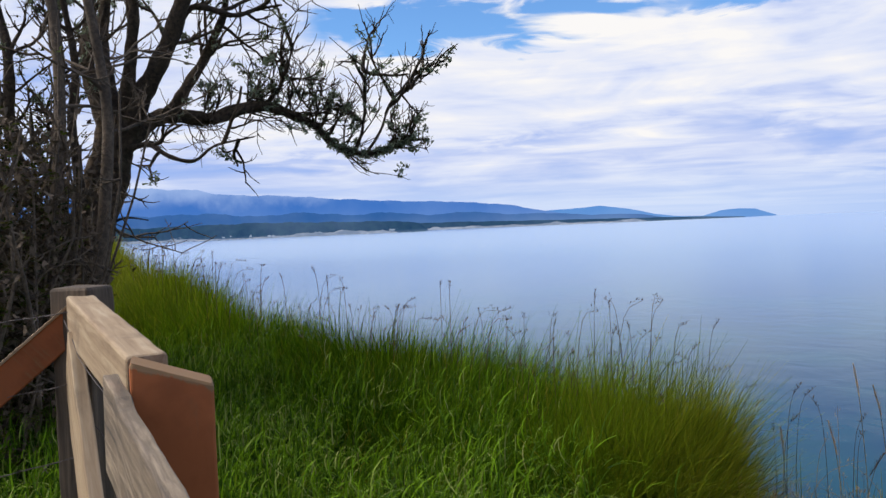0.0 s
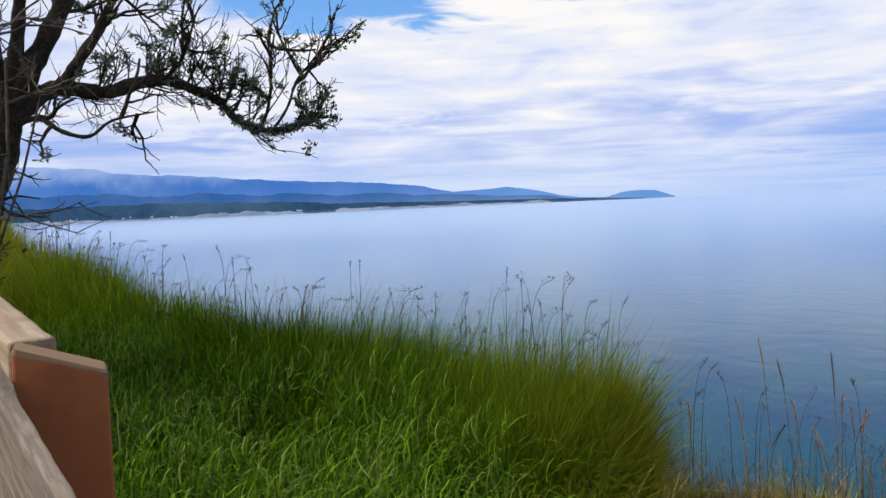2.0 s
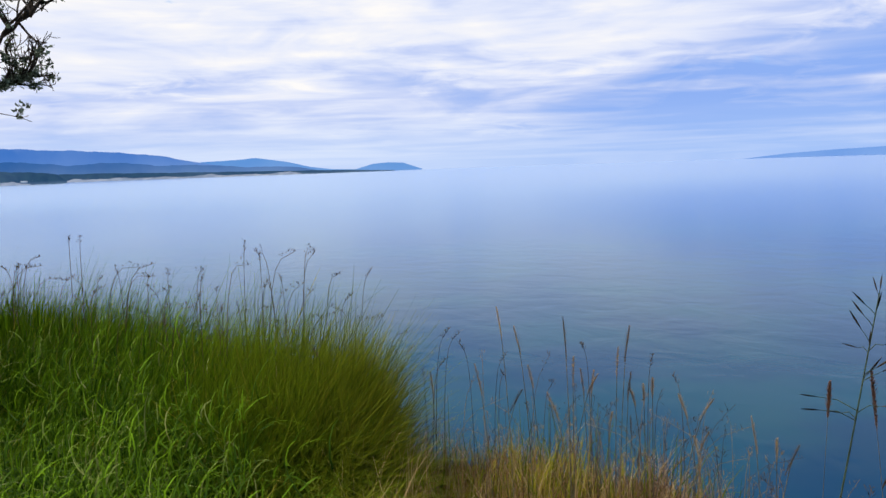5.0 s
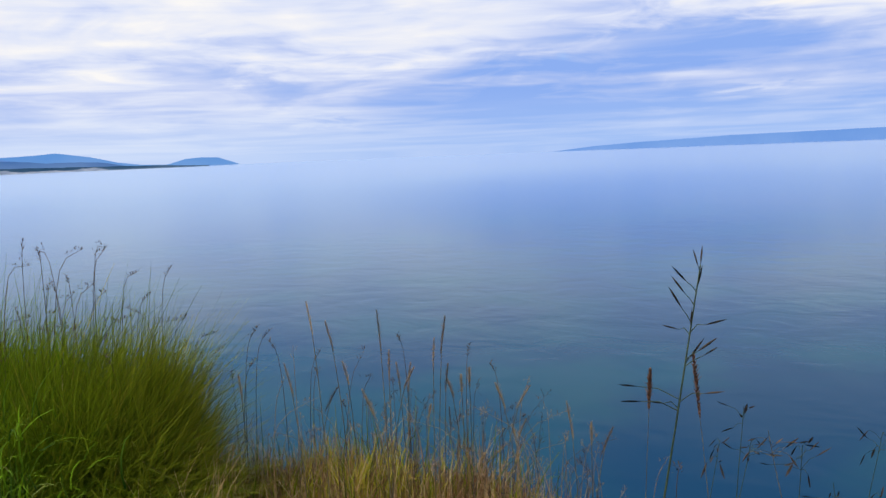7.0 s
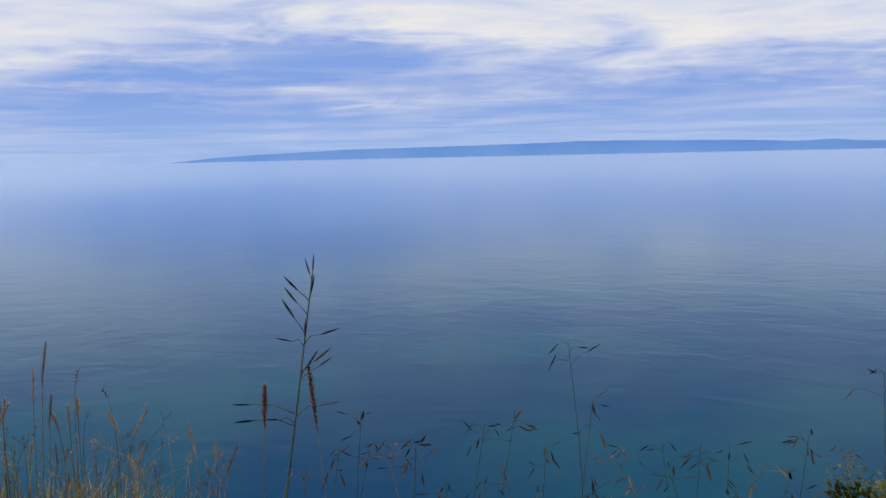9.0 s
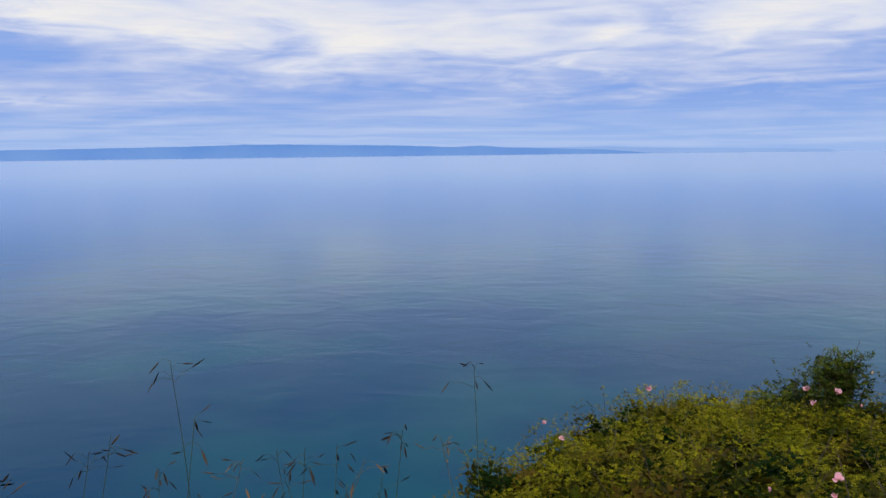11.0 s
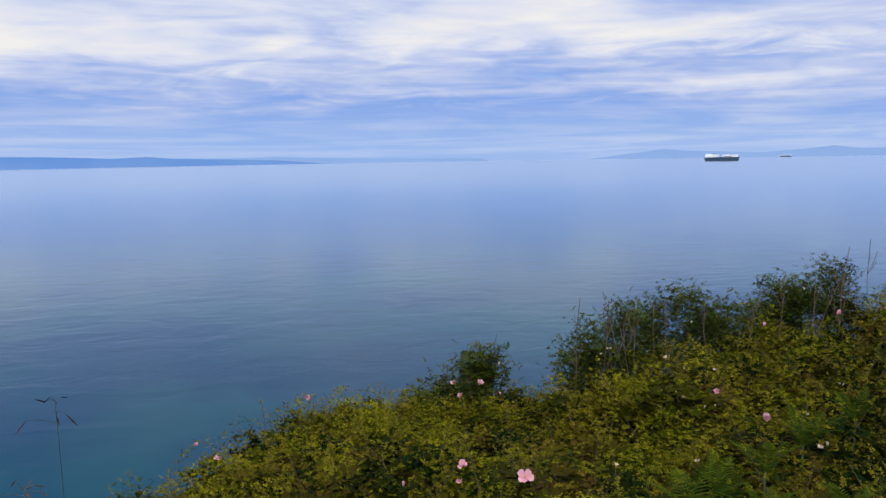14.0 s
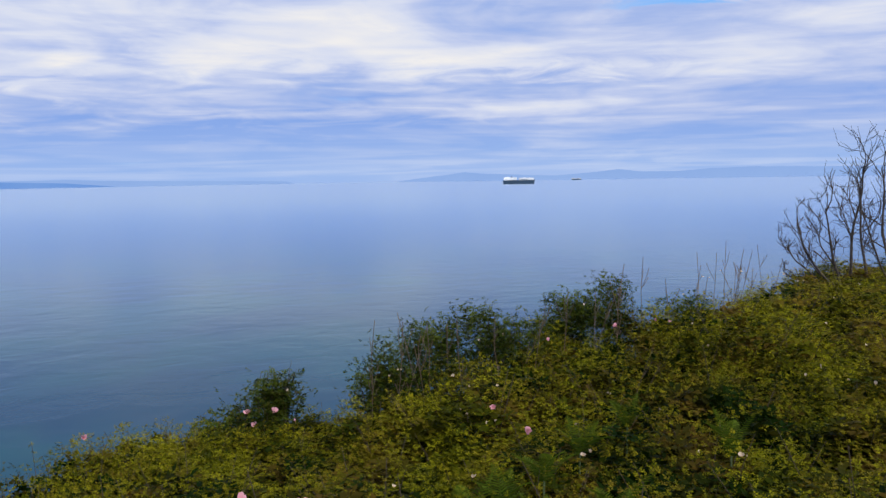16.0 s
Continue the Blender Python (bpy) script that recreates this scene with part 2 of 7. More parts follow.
def water_material():
    """Sea: the body colour below a rippled mirror whose strength follows Fresnel."""
    m, nt, b = material("sea_water")
    nt.nodes.remove(b)
    co = nt.nodes.new("ShaderNodeTexCoord").outputs["Object"]
    mp = node(nt, "ShaderNodeMapping", Scale=(1.0, 0.75, 1.0), Rotation=(0, 0, radians(25)))
    nt.links.new(co, mp.inputs[0])
    w1 = noise_n(nt, mp.outputs[0], 0.13, 3.0, 0.5, 0.5)
    w2 = noise_n(nt, mp.outputs[0], 0.8, 3.0, 0.5, 0.2)
    shoal = noise_n(nt, co, 0.03, 4.0, 0.55)
    col = mix_n(nt, range_n(nt, shoal, 0.4, 0.65), (0.006, 0.045, 0.094), (0.008, 0.066, 0.096))
    h = math_n(nt, "ADD", w1, math_n(nt, "MULTIPLY", w2, 0.06))
    ln = nt.nodes.new("ShaderNodeVectorMath")
    ln.operation = "LENGTH"
    nt.links.new(co, ln.inputs[0])
    bn = node(nt, "ShaderNodeBump", Distance=0.12)
    nt.links.new(range_n(nt, ln.outputs["Value"], 40.0, 700.0, 1.0, 0.0), bn.inputs["Strength"])
    nt.links.new(h, bn.inputs["Height"])
    deep = nt.nodes.new("ShaderNodeBsdfDiffuse")
    nt.links.new(col, deep.inputs[0])
    gloss = nt.nodes.new("ShaderNodeBsdfGlossy")
    gloss.inputs[0].default_value = (0.73, 0.86, 1.0, 1)
    nt.links.new(range_n(nt, ln.outputs["Value"], 80.0, 1500.0, 0.11, 0.26), gloss.inputs["Roughness"])
    nt.links.new(bn.outputs[0], gloss.inputs["Normal"])
    fr = node(nt, "ShaderNodeFresnel", IOR=1.333)
    nt.links.new(bn.outputs[0], fr.inputs["Normal"])
    ms = nt.nodes.new("ShaderNodeMixShader")
    nt.links.new(range_n(nt, fr.outputs[0], 0.02, 0.98), ms.inputs[0])
    nt.links.new(deep.outputs[0], ms.inputs[1])
    nt.links.new(gloss.outputs[0], ms.inputs[2])
    nt.links.new(ms.outputs[0], nt.nodes["Material Output"].inputs[0])
    return m


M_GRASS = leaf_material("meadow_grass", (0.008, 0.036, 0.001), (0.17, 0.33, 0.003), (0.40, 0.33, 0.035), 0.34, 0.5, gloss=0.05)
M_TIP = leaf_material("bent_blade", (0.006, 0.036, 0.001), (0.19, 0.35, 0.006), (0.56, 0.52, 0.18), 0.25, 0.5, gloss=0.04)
M_STRAW = leaf_material("dry_grass", (0.120, 0.056, 0.019), (0.52, 0.275, 0.105), (0.70, 0.53, 0.27), 0.25, 0.6)
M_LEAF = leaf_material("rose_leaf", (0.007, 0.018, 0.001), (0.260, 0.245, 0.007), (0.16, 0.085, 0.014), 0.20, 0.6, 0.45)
M_LEAF_DARK = leaf_material("shrub_leaf", (0.009, 0.020, 0.003), (0.085, 0.110, 0.008), (0.09, 0.055, 0.012), 0.15, 0.6)
M_FERN = leaf_material("fern_frond", (0.018, 0.042, 0.003), (0.085, 0.125, 0.010), (0.2, 0.15, 0.04), 0.3, 0.5)
M_PETAL = leaf_material("rose_petal", (0.62, 0.20, 0.27), (0.80, 0.46, 0.50), (0.78, 0.66, 0.55), 0.3, 0.5)
M_WHITE = leaf_material("faded_petal", (0.42, 0.30, 0.20), (0.62, 0.50, 0.38), (0.4, 0.28, 0.15), 0.3, 0.6)
M_STAMEN = leaf_material("stamen", (0.55, 0.36, 0.06), (0.62, 0.45, 0.10), (0.4, 0.25, 0.05), 0.1, 0.7)
M_SEED = leaf_material("seed_head", (0.026, 0.025, 0.020), (0.12, 0.090, 0.062), (0.30, 0.17, 0.08), 0.15, 0.7)
M_RUST = leaf_material("rusty_seed_head", (0.10, 0.040, 0.022), (0.30, 0.135, 0.075), (0.34, 0.19, 0.11), 0.15, 0.7)
M_LICHEN = leaf_material("lichen", (0.18, 0.20, 0.12), (0.42, 0.46, 0.30), (0.15, 0.12, 0.06), 0.1, 0.9)
M_BARK = rough_material("bark", (0.065, 0.042, 0.024), (0.20, 0.138, 0.082), 22.0, 0.95, 0.9, 0.02)
M_TWIG = rough_material("twig_bark", (0.060, 0.040, 0.024), (0.17, 0.118, 0.072), 40.0, 0.9, 0.3, 0.004)
M_CANE = rough_material("rose_cane", (0.030, 0.018, 0.010), (0.075, 0.055, 0.025), 30.0, 0.8, 0.3, 0.003)
M_LIMB = rough_material("bare_limb", (0.022, 0.017, 0.016), (0.070, 0.056, 0.048), 30.0, 0.9, 0.3, 0.003)
M_SOIL = rough_material("bluff_soil", (0.028, 0.032, 0.012), (0.075, 0.070, 0.028), 3.5, 0.95, 0.7, 0.03)
M_WOOD = wood_material("sawn_timber", (0.23, 0.145, 0.075), (0.36, 0.245, 0.135), (0.48, 0.36, 0.22))
M_GREY = wood_material("weathered_timber", (0.040, 0.028, 0.017), (0.17, 0.120, 0.072), (0.38, 0.285, 0.18), relief=0.9)
M_POST = wood_material("old_post", (0.036, 0.022, 0.011), (0.09, 0.058, 0.032), (0.16, 0.108, 0.062), tall=True, relief=0.9)
M_RED = painted_wood("red_brown_paint", (0.30, 0.098, 0.036), (0.24, 0.13, 0.06))
M_RED_HEAD = painted_wood("worn_red_brown_paint", (0.43, 0.130, 0.042), (0.26, 0.16, 0.075), 1.364)
M_WIRE = rough_material("rusty_wire", (0.05, 0.035, 0.03), (0.16, 0.12, 0.10), 90.0, 0.6, 0.2, 0.001)
M_WATER = water_material()
# the second colour of each is the haze glow painted over it
M_MOUNT = hazed_material("far_mountains", (0.03, 0.05, 0.05), (0.050, 0.18, 0.58), 0.88, 0.004, 160.0, 120.0)
M_MOUNT2 = hazed_material("farther_mountains", (0.03, 0.05, 0.05), (0.085, 0.27, 0.68), 0.9, 0.004)
M_FOOT = hazed_material("foothills", (0.02, 0.05, 0.05), (0.030, 0.125, 0.40), 0.80, 0.006, 90.0)
M_SHORE = hazed_material("wooded_shore", (0.020, 0.042, 0.028), (0.022, 0.075, 0.19), 0.62, 0.03, 14.0)
M_CLIFF = hazed_material("shore_cliff", (0.34, 0.30, 0.26), (0.15, 0.26, 0.45), 0.5, 0.02)
M_ISLE = hazed_material("far_island", (0.03, 0.05, 0.05), (0.11, 0.28, 0.73), 0.94, 0.004)
M_ISLE2 = hazed_material("pale_island", (0.05, 0.06, 0.07), (0.27, 0.43, 0.82), 0.95, 0.004)
M_HULL = hazed_material("ship_hull", (0.008, 0.02, 0.035), (0.006, 0.035, 0.085), 0.45, 0.05)
M_HOUSE = hazed_material("distant_walls", (0.45, 0.44, 0.42), (0.22, 0.32, 0.48), 0.55, 0.05)
M_DECK = hazed_material("ship_white", (0.75, 0.76, 0.78), (0.60, 0.72, 0.90), 0.35, 0.05)


# ---- mesh helpers ----
def soup(name, verts, faces, mat, parent=None, label="", tint=None, dry=None, smooth=False):
    """One mesh object from arrays of vertices and faces, with tint and dryness per vertex."""
    me = bpy.data.meshes.new(name)
    verts = np.asarray(verts, dtype=np.float32).reshape(-1, 3)
    if isinstance(faces, np.ndarray):
        nf, k = faces.shape
        me.vertices.add(len(verts))
        me.vertices.foreach_set("co", verts.ravel())
        me.loops.add(nf * k)
        me.loops.foreach_set("vertex_index", faces.astype(np.int32).ravel())
        me.polygons.add(nf)
        me.polygons.foreach_set("loop_start", np.arange(0, nf * k, k, dtype=np.int32))
        me.update(calc_edges=True)
    else:
        me.from_pydata(verts.tolist(), [], faces)
    for key, val in (("tint", tint), ("dry", dry)):
        if val is not None:
            at = me.attributes.new(key, "FLOAT", "POINT")
            at.data.foreach_set("value", np.asarray(val, dtype=np.float32))
    if smooth:
        me.polygons.foreach_set("use_smooth", np.ones(len(me.polygons), dtype=bool))
    me.materials.append(mat)
    ob = new(name, me)
    if parent is not None:
        ob.parent = parent
    if label:
        ob["label"] = label
    return ob


def part(name, bm, mat, parent, label=""):
    me = bpy.data.meshes.new(name)
    bm.to_mesh(me)
    bm.free()
    me.materials.append(mat)
    ob = new(name, me)
    if parent is not None:
        ob.parent = parent
    if label:
        ob["label"] = label
    return ob


class Tubes:
    """Collects tapered tubes into one set of vertices and faces."""

    def __init__(self):
        self.v, self.f, self.n = [], [], 0

    def add(self, pts, radii, sides=6):
        pts = np.asarray(pts, dtype=float)
        d = np.gradient(pts, axis=0)
        d /= np.linalg.norm(d, axis=1)[:, None] + 1e-9
        ref = np.array([0.31, 0.17, 0.93]) if abs(d[0][2]) < 0.8 else np.array([0.9, 0.3, 0.1])
        u = np.cross(d, ref)
        u /= np.linalg.norm(u, axis=1)[:, None] + 1e-9
        w = np.cross(d, u)
        a = np.arange(sides) * 2 * np.pi / sides
        ring = u[:, None, :] * np.cos(a)[None, :, None] + w[:, None, :] * np.sin(a)[None, :, None]
        v = pts[:, None, :] + ring * np.asarray(radii)[:, None, None]
        self.v.append(v.reshape(-1, 3))
        k, s = len(pts), sides
        i = np.arange(k - 1)[:, None] * s
        j = np.arange(s)[None, :]
        jn = (j + 1) % s
        self.f.append(np.stack([i + j, i + jn, i + s + jn, i + s + j], axis=-1).reshape(-1, 4) + self.n)
        self.n += k * s

    def make(self, name, mat, parent=None, label=""):
        return soup(name, np.concatenate(self.v), np.concatenate(self.f), mat, parent, label, smooth=True)


def smooth_line(pts, n):
    """A Catmull-Rom line of n points through pts."""
    p = np.asarray(pts, dtype=float)
    p = np.vstack([2 * p[0] - p[1], p, 2 * p[-1] - p[-2]])
    k = len(p) - 3
    t = np.linspace(0, k - 1e-6, n)
    i = t.astype(int)
    t = (t - i)[:, None]
    a, b, c, d = p[i], p[i + 1], p[i + 2], p[i + 3]
    return 0.5 * (2 * b + (c - a) * t + (2 * a - 5 * b + 4 * c - d) * t ** 2 + (3 * b - a - 3 * c + d) * t ** 3)


def waves(x, y, s):
    """Smooth uneven field, about -1 to 1."""
    return (np.sin(x * s + 1.3 * np.sin(y * s * 0.7)) + np.sin(y * s * 1.13 + 2.1 + 1.1 * np.sin(x * s * 0.83)) + np.sin((x + y) * s * 1.7 + 0.4) * 0.6) / 2.6


# ---- bluff ----
EDGE = np.array([(-30, 60), (-14, 32), (-7.6, 19), (-5.4, 14.8), (-4.3, 12.6), (-2.85, 9.8), (-1.35, 7.7), (-0.25, 6.1), (0.55, 4.9), (0.9, 4.25),
                 (1.2, 4.1), (1.6, 3.88), (2.1, 3.45), (2.35, 2.95), (2.45, 2.35), (2.43, 1.53), (2.8, 1.06), (3.38, 0.77), (4.11, 0.53), (4.7, 0.14), (5.17, -0.62), (5.65, -1.88), (6.01, -3.05), (6.75, -4.99), (8.07, -7.28), (9.22, -8.77), (10.63, -10.95), (13.54, -16.2), (19.56, -26.67), (35.54, -57.29)], dtype=float)


def edge_distance(x, y):
    """Metres from the bluff's edge, positive on the land."""
    x, y = np.asarray(x, float), np.asarray(y, float)
    best = np.full(x.shape, 1e9)
    sign = np.ones(x.shape)
    for (ax, ay), (bx, by) in zip(EDGE[:-1], EDGE[1:]):
        dx, dy = bx - ax, by - ay
        t = np.clip(((x - ax) * dx + (y - ay) * dy) / (dx * dx + dy * dy), 0, 1)
        d = np.hypot(x - ax - t * dx, y - ay - t * dy)
        s = np.where(dx * (y - ay) - dy * (x - ax) > 0, -1.0, 1.0)
        sign = np.where(d < best, s, sign)
        best = np.minimum(best, d)
    return best * sign


def land(x, y):
    """Height of the bluff top, before it falls off."""
    x, y = np.asarray(x, float), np.asarray(y, float)
    z = 0.055 * np.maximum(0, y - 6.0) + 0.055 * np.clip(y - 7.0, 0, 6) - 0.11 * np.clip(x - 1.5, 0, 8) * np.clip((3 - y) / 3, 0, 1)
    z = z + 0.055 * np.maximum(0, -y - 2.5) + 0.05 * waves(x, y, 1.7) + 0.03 * waves(x, y, 4.1)
    # a low hummock on the corner
    z = z + 0.13 * np.exp(-((x - 1.72) ** 2 + (y - 3.2) ** 2) / 0.8)
    return z


def ground_z(x, y):
    s = edge_distance(x, y)
    out = np.maximum(0, 0.25 - s)
    return np.maximum(land(x, y) - 1.5 * out - 0.35 * np.minimum(out, 1.0), SEA - 1.5)


def make_ground():
    xs = np.concatenate([np.arange(-60, -8, 2.0), np.arange(-8, 12, 0.25), np.arange(12, 60, 2.0)])
    ys = np.concatenate([np.arange(-70, -14, 2.0), np.arange(-14, 20, 0.25), np.arange(20, 80, 2.0)])
    gx, gy = np.meshgrid(xs, ys)
    gz = ground_z(gx, gy)
    n, m = gx.shape
    i = (np.arange(n - 1)[:, None] * m + np.arange(m - 1)[None, :])
    f = np.stack([i, i + 1, i + m + 1, i + m], axis=-1).reshape(-1, 4)
    ob = soup("ground", np.stack([gx, gy, gz], -1), f, M_SOIL, smooth=True)
    tagged(ob, "brown soil of the grassy sea bluff falling steeply", "ground", kind="structure")


make_ground()


def disc(name, r0, r1, z, mat, rings, seg=256):
    rs = np.geomspace(r0, r1, rings)
    a = np.linspace(0, 2 * np.pi, seg, endpoint=False)
    v = np.stack([rs[:, None] * np.sin(a), rs[:, None] * np.cos(a), np.full((rings, seg), z)], -1).reshape(-1, 3)
    v = np.vstack([v, [[0, 0, z]]])
    i, j = np.arange(rings - 1)[:, None] * seg, np.arange(seg)[None, :]
    jn = (j + 1) % seg
    f = np.stack([i + jn, i + seg + jn, i + seg + j, i + j], -1).reshape(-1, 4).tolist()
    f += [[(k + 1) % seg, k, len(v) - 1] for k in range(seg)]
    return soup(name, v, f, mat)


sea = disc("water", 5.0, 4900.0, SEA, M_WATER, 30)
tagged(sea, "calm blue-grey sea with faint ripples", "sea", kind="structure")


# ---- distance ----
def ridge(name, radius, depth, profile, mat, rough=0.12, step=0.12, seed=1, front=0.35, base=SEA - 2):
    """A range of hills over a stretch of azimuths; profile: (azimuth, elevation) in degrees of its skyline."""
    az = np.arange(profile[0][0], profile[-1][0] + 1e-6, step)
    el = np.interp(az, [p[0] for p in profile], [p[1] for p in profile])
    h = EYE + radius * np.tan(np.radians(el)) - base
    rng = np.random.RandomState(seed)
    jag = np.zeros_like(az)
    for k in range(1, 7):
        jag += np.sin(az * 1.3 * 1.9 ** k + rng.uniform(0, 6)) / 1.7 ** k
    h = np.maximum(h * (1 + rough * 0.35 * jag), 0.2)
    rows = [(-front * depth, 0.0), (-0.28 * depth, 0.18), (-0.2 * depth, 0.42), (-0.1 * depth, 0.75), (0, 1.0), (0.25 * depth, 0.6), (0.5 * depth, 0.0)]
    v = []
    for k, (dr, q) in enumerate(rows):
        wob = 1 + 0.3 * np.sin(az * 3.1 + k * 1.7) * np.sin(az * 7.3 + k) * (0 < q < 1)
        rr = radius + dr * wob
        v.append(np.stack([rr * np.sin(np.radians(az)), rr * np.cos(np.radians(az)), base + h * q], -1))
    v = np.array(v)
    n, m = v.shape[:2]
    i = np.arange(n - 1)[:, None] * m + np.arange(m - 1)[None, :]
    f = np.stack([i, i + 1, i + m + 1, i + m], -1).reshape(-1, 4)
    return soup(name, v, f, mat, smooth=True)


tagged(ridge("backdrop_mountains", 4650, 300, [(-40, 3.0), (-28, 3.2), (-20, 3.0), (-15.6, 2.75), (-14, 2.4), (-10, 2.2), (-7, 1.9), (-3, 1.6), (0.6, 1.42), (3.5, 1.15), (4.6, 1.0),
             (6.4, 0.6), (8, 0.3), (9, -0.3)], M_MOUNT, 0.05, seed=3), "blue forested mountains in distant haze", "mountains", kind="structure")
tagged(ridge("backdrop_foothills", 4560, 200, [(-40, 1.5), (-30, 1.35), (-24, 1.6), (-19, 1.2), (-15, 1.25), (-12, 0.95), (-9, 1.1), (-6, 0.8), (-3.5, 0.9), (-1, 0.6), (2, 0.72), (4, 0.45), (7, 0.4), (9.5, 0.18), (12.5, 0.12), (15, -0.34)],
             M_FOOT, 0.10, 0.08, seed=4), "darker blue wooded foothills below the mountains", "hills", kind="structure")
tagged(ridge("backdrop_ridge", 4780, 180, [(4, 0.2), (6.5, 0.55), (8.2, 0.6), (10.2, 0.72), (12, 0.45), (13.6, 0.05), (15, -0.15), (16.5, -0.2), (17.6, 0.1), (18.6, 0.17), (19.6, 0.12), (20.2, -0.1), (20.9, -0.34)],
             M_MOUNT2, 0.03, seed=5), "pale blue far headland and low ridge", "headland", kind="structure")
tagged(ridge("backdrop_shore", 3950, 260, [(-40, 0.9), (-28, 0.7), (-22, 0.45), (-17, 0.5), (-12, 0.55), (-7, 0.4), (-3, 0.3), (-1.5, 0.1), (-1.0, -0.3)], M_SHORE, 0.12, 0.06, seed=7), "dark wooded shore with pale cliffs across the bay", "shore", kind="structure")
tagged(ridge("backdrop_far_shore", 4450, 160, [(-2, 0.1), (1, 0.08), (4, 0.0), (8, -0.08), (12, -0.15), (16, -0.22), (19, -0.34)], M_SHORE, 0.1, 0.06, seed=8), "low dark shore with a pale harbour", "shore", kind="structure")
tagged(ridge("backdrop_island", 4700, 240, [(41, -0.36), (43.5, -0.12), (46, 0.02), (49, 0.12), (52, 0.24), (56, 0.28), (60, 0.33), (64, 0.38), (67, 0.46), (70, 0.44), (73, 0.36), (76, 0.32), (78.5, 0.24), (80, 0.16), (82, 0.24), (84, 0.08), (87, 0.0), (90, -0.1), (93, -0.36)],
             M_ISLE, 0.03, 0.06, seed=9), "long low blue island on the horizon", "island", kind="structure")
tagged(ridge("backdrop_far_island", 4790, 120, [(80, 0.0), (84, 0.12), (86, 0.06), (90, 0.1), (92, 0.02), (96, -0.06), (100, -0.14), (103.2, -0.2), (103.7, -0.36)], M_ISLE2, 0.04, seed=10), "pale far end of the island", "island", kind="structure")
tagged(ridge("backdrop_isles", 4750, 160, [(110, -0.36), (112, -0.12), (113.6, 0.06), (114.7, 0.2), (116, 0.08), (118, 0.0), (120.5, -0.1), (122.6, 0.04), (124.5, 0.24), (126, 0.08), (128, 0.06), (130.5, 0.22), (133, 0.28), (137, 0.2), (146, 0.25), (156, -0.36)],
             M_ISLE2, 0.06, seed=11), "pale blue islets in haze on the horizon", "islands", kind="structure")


# ---- fence ----
def prism(length, stations, thick, height, corner, top=None, wear=0.002, seed=0, ends=0.4):
    """A long timber along +x: rounded corners, worn and uneven; top(u) lowers or lifts its upper face."""
    bm = bmesh.new()
    loops = []
    us = [0.0, 0.004] + [k / stations for k in range(1, stations)] + [0.996, 1.0]
    for i, u in enumerate(us):
        shrink = corner * ends if i in (0, len(us) - 1) else 0.0
        ty, tz = thick / 2 - shrink, height / 2 - shrink
        ring = []
        for sy, sz in ((-1, -1), (1, -1), (1, 1), (-1, 1)):
            for q in (0, 1, 2):
                a_ = math.atan2(sz, sy) + (q - 1) * math.pi / 4
                y_ = sy * (ty - corner) + math.cos(a_) * corner
                z_ = sz * (tz - corner) + math.sin(a_) * corner
                p = Vector((u * length, y_, z_ - height / 2))
                p += noise.noise_vector(p * 9 + Vector((seed * 3.7, seed, 0))) * wear + noise.noise_vector(p * 45 + Vector((seed, 0, 3))) * wear * 0.4
                if top is not None and sz > 0:
                    p.z += top(u, y_)
                ring.append(bm.verts.new(p))
        loops.append(ring)
    for r0, r1 in zip(loops[:-1], loops[1:]):
        for k in range(12):
            bm.faces.new((r0[k], r0[(k + 1) % 12], r1[(k + 1) % 12], r1[k]))
    bm.faces.new(loops[0][::-1])
    bm.faces.new(loops[-1])
    bmesh.ops.recalc_face_normals(bm, faces=bm.faces[:])
    return bm


def board(name, p0, p1, thick, height, mat, parent, label="", wear=0.002, seed=0, top=None):
    """A sawn board on edge, its top centre line from p0 to p1; local x runs along it."""
    p0, p1 = Vector(p0), Vector(p1)
    bm = prism((p1 - p0).length, 26, thick, height, min(thick, height) * 0.10, top, wear, seed)
    ob = part(name, bm, mat, parent, label)
    x = (p1 - p0).normalized()
    y = Vector((0, 0, 1)).cross(x).normalized()
    z = x.cross(y)
    ob.matrix_local = Matrix(((x.x, y.x, z.x, p0.x), (x.y, y.y, z.y, p0.y), (x.z, y.z, z.z, p0.z), (0, 0, 0, 1)))
    return ob


def upright(name, centre, along, width, depth, top, slope, bottom, mat, parent, label="", seed=0, corner=0.006, wear=0.003):
    """A post: width along the direction `along`; its head slopes by `slope` over the width."""
    d = Vector((along[0], along[1], 0)).normalized()
    bm = prism(top - bottom, 30, depth, width, corner, None, wear, seed, 0.6)
    for v in bm.verts:
        x, y, z = v.co
        u = x / (top - bottom)
        w = z + width / 2
        v.co = Vector((w, y, bottom + x + (slope * w / width * u ** 30)))
    bmesh.ops.recalc_face_normals(bm, faces=bm.faces[:])
    ob = part(name, bm, mat, parent, label)
    ob.matrix_local = Matrix.Translation((centre[0], centre[1], 0)) @ Matrix.Rotation(math.atan2(d.y, d.x), 4, "Z")
    return ob


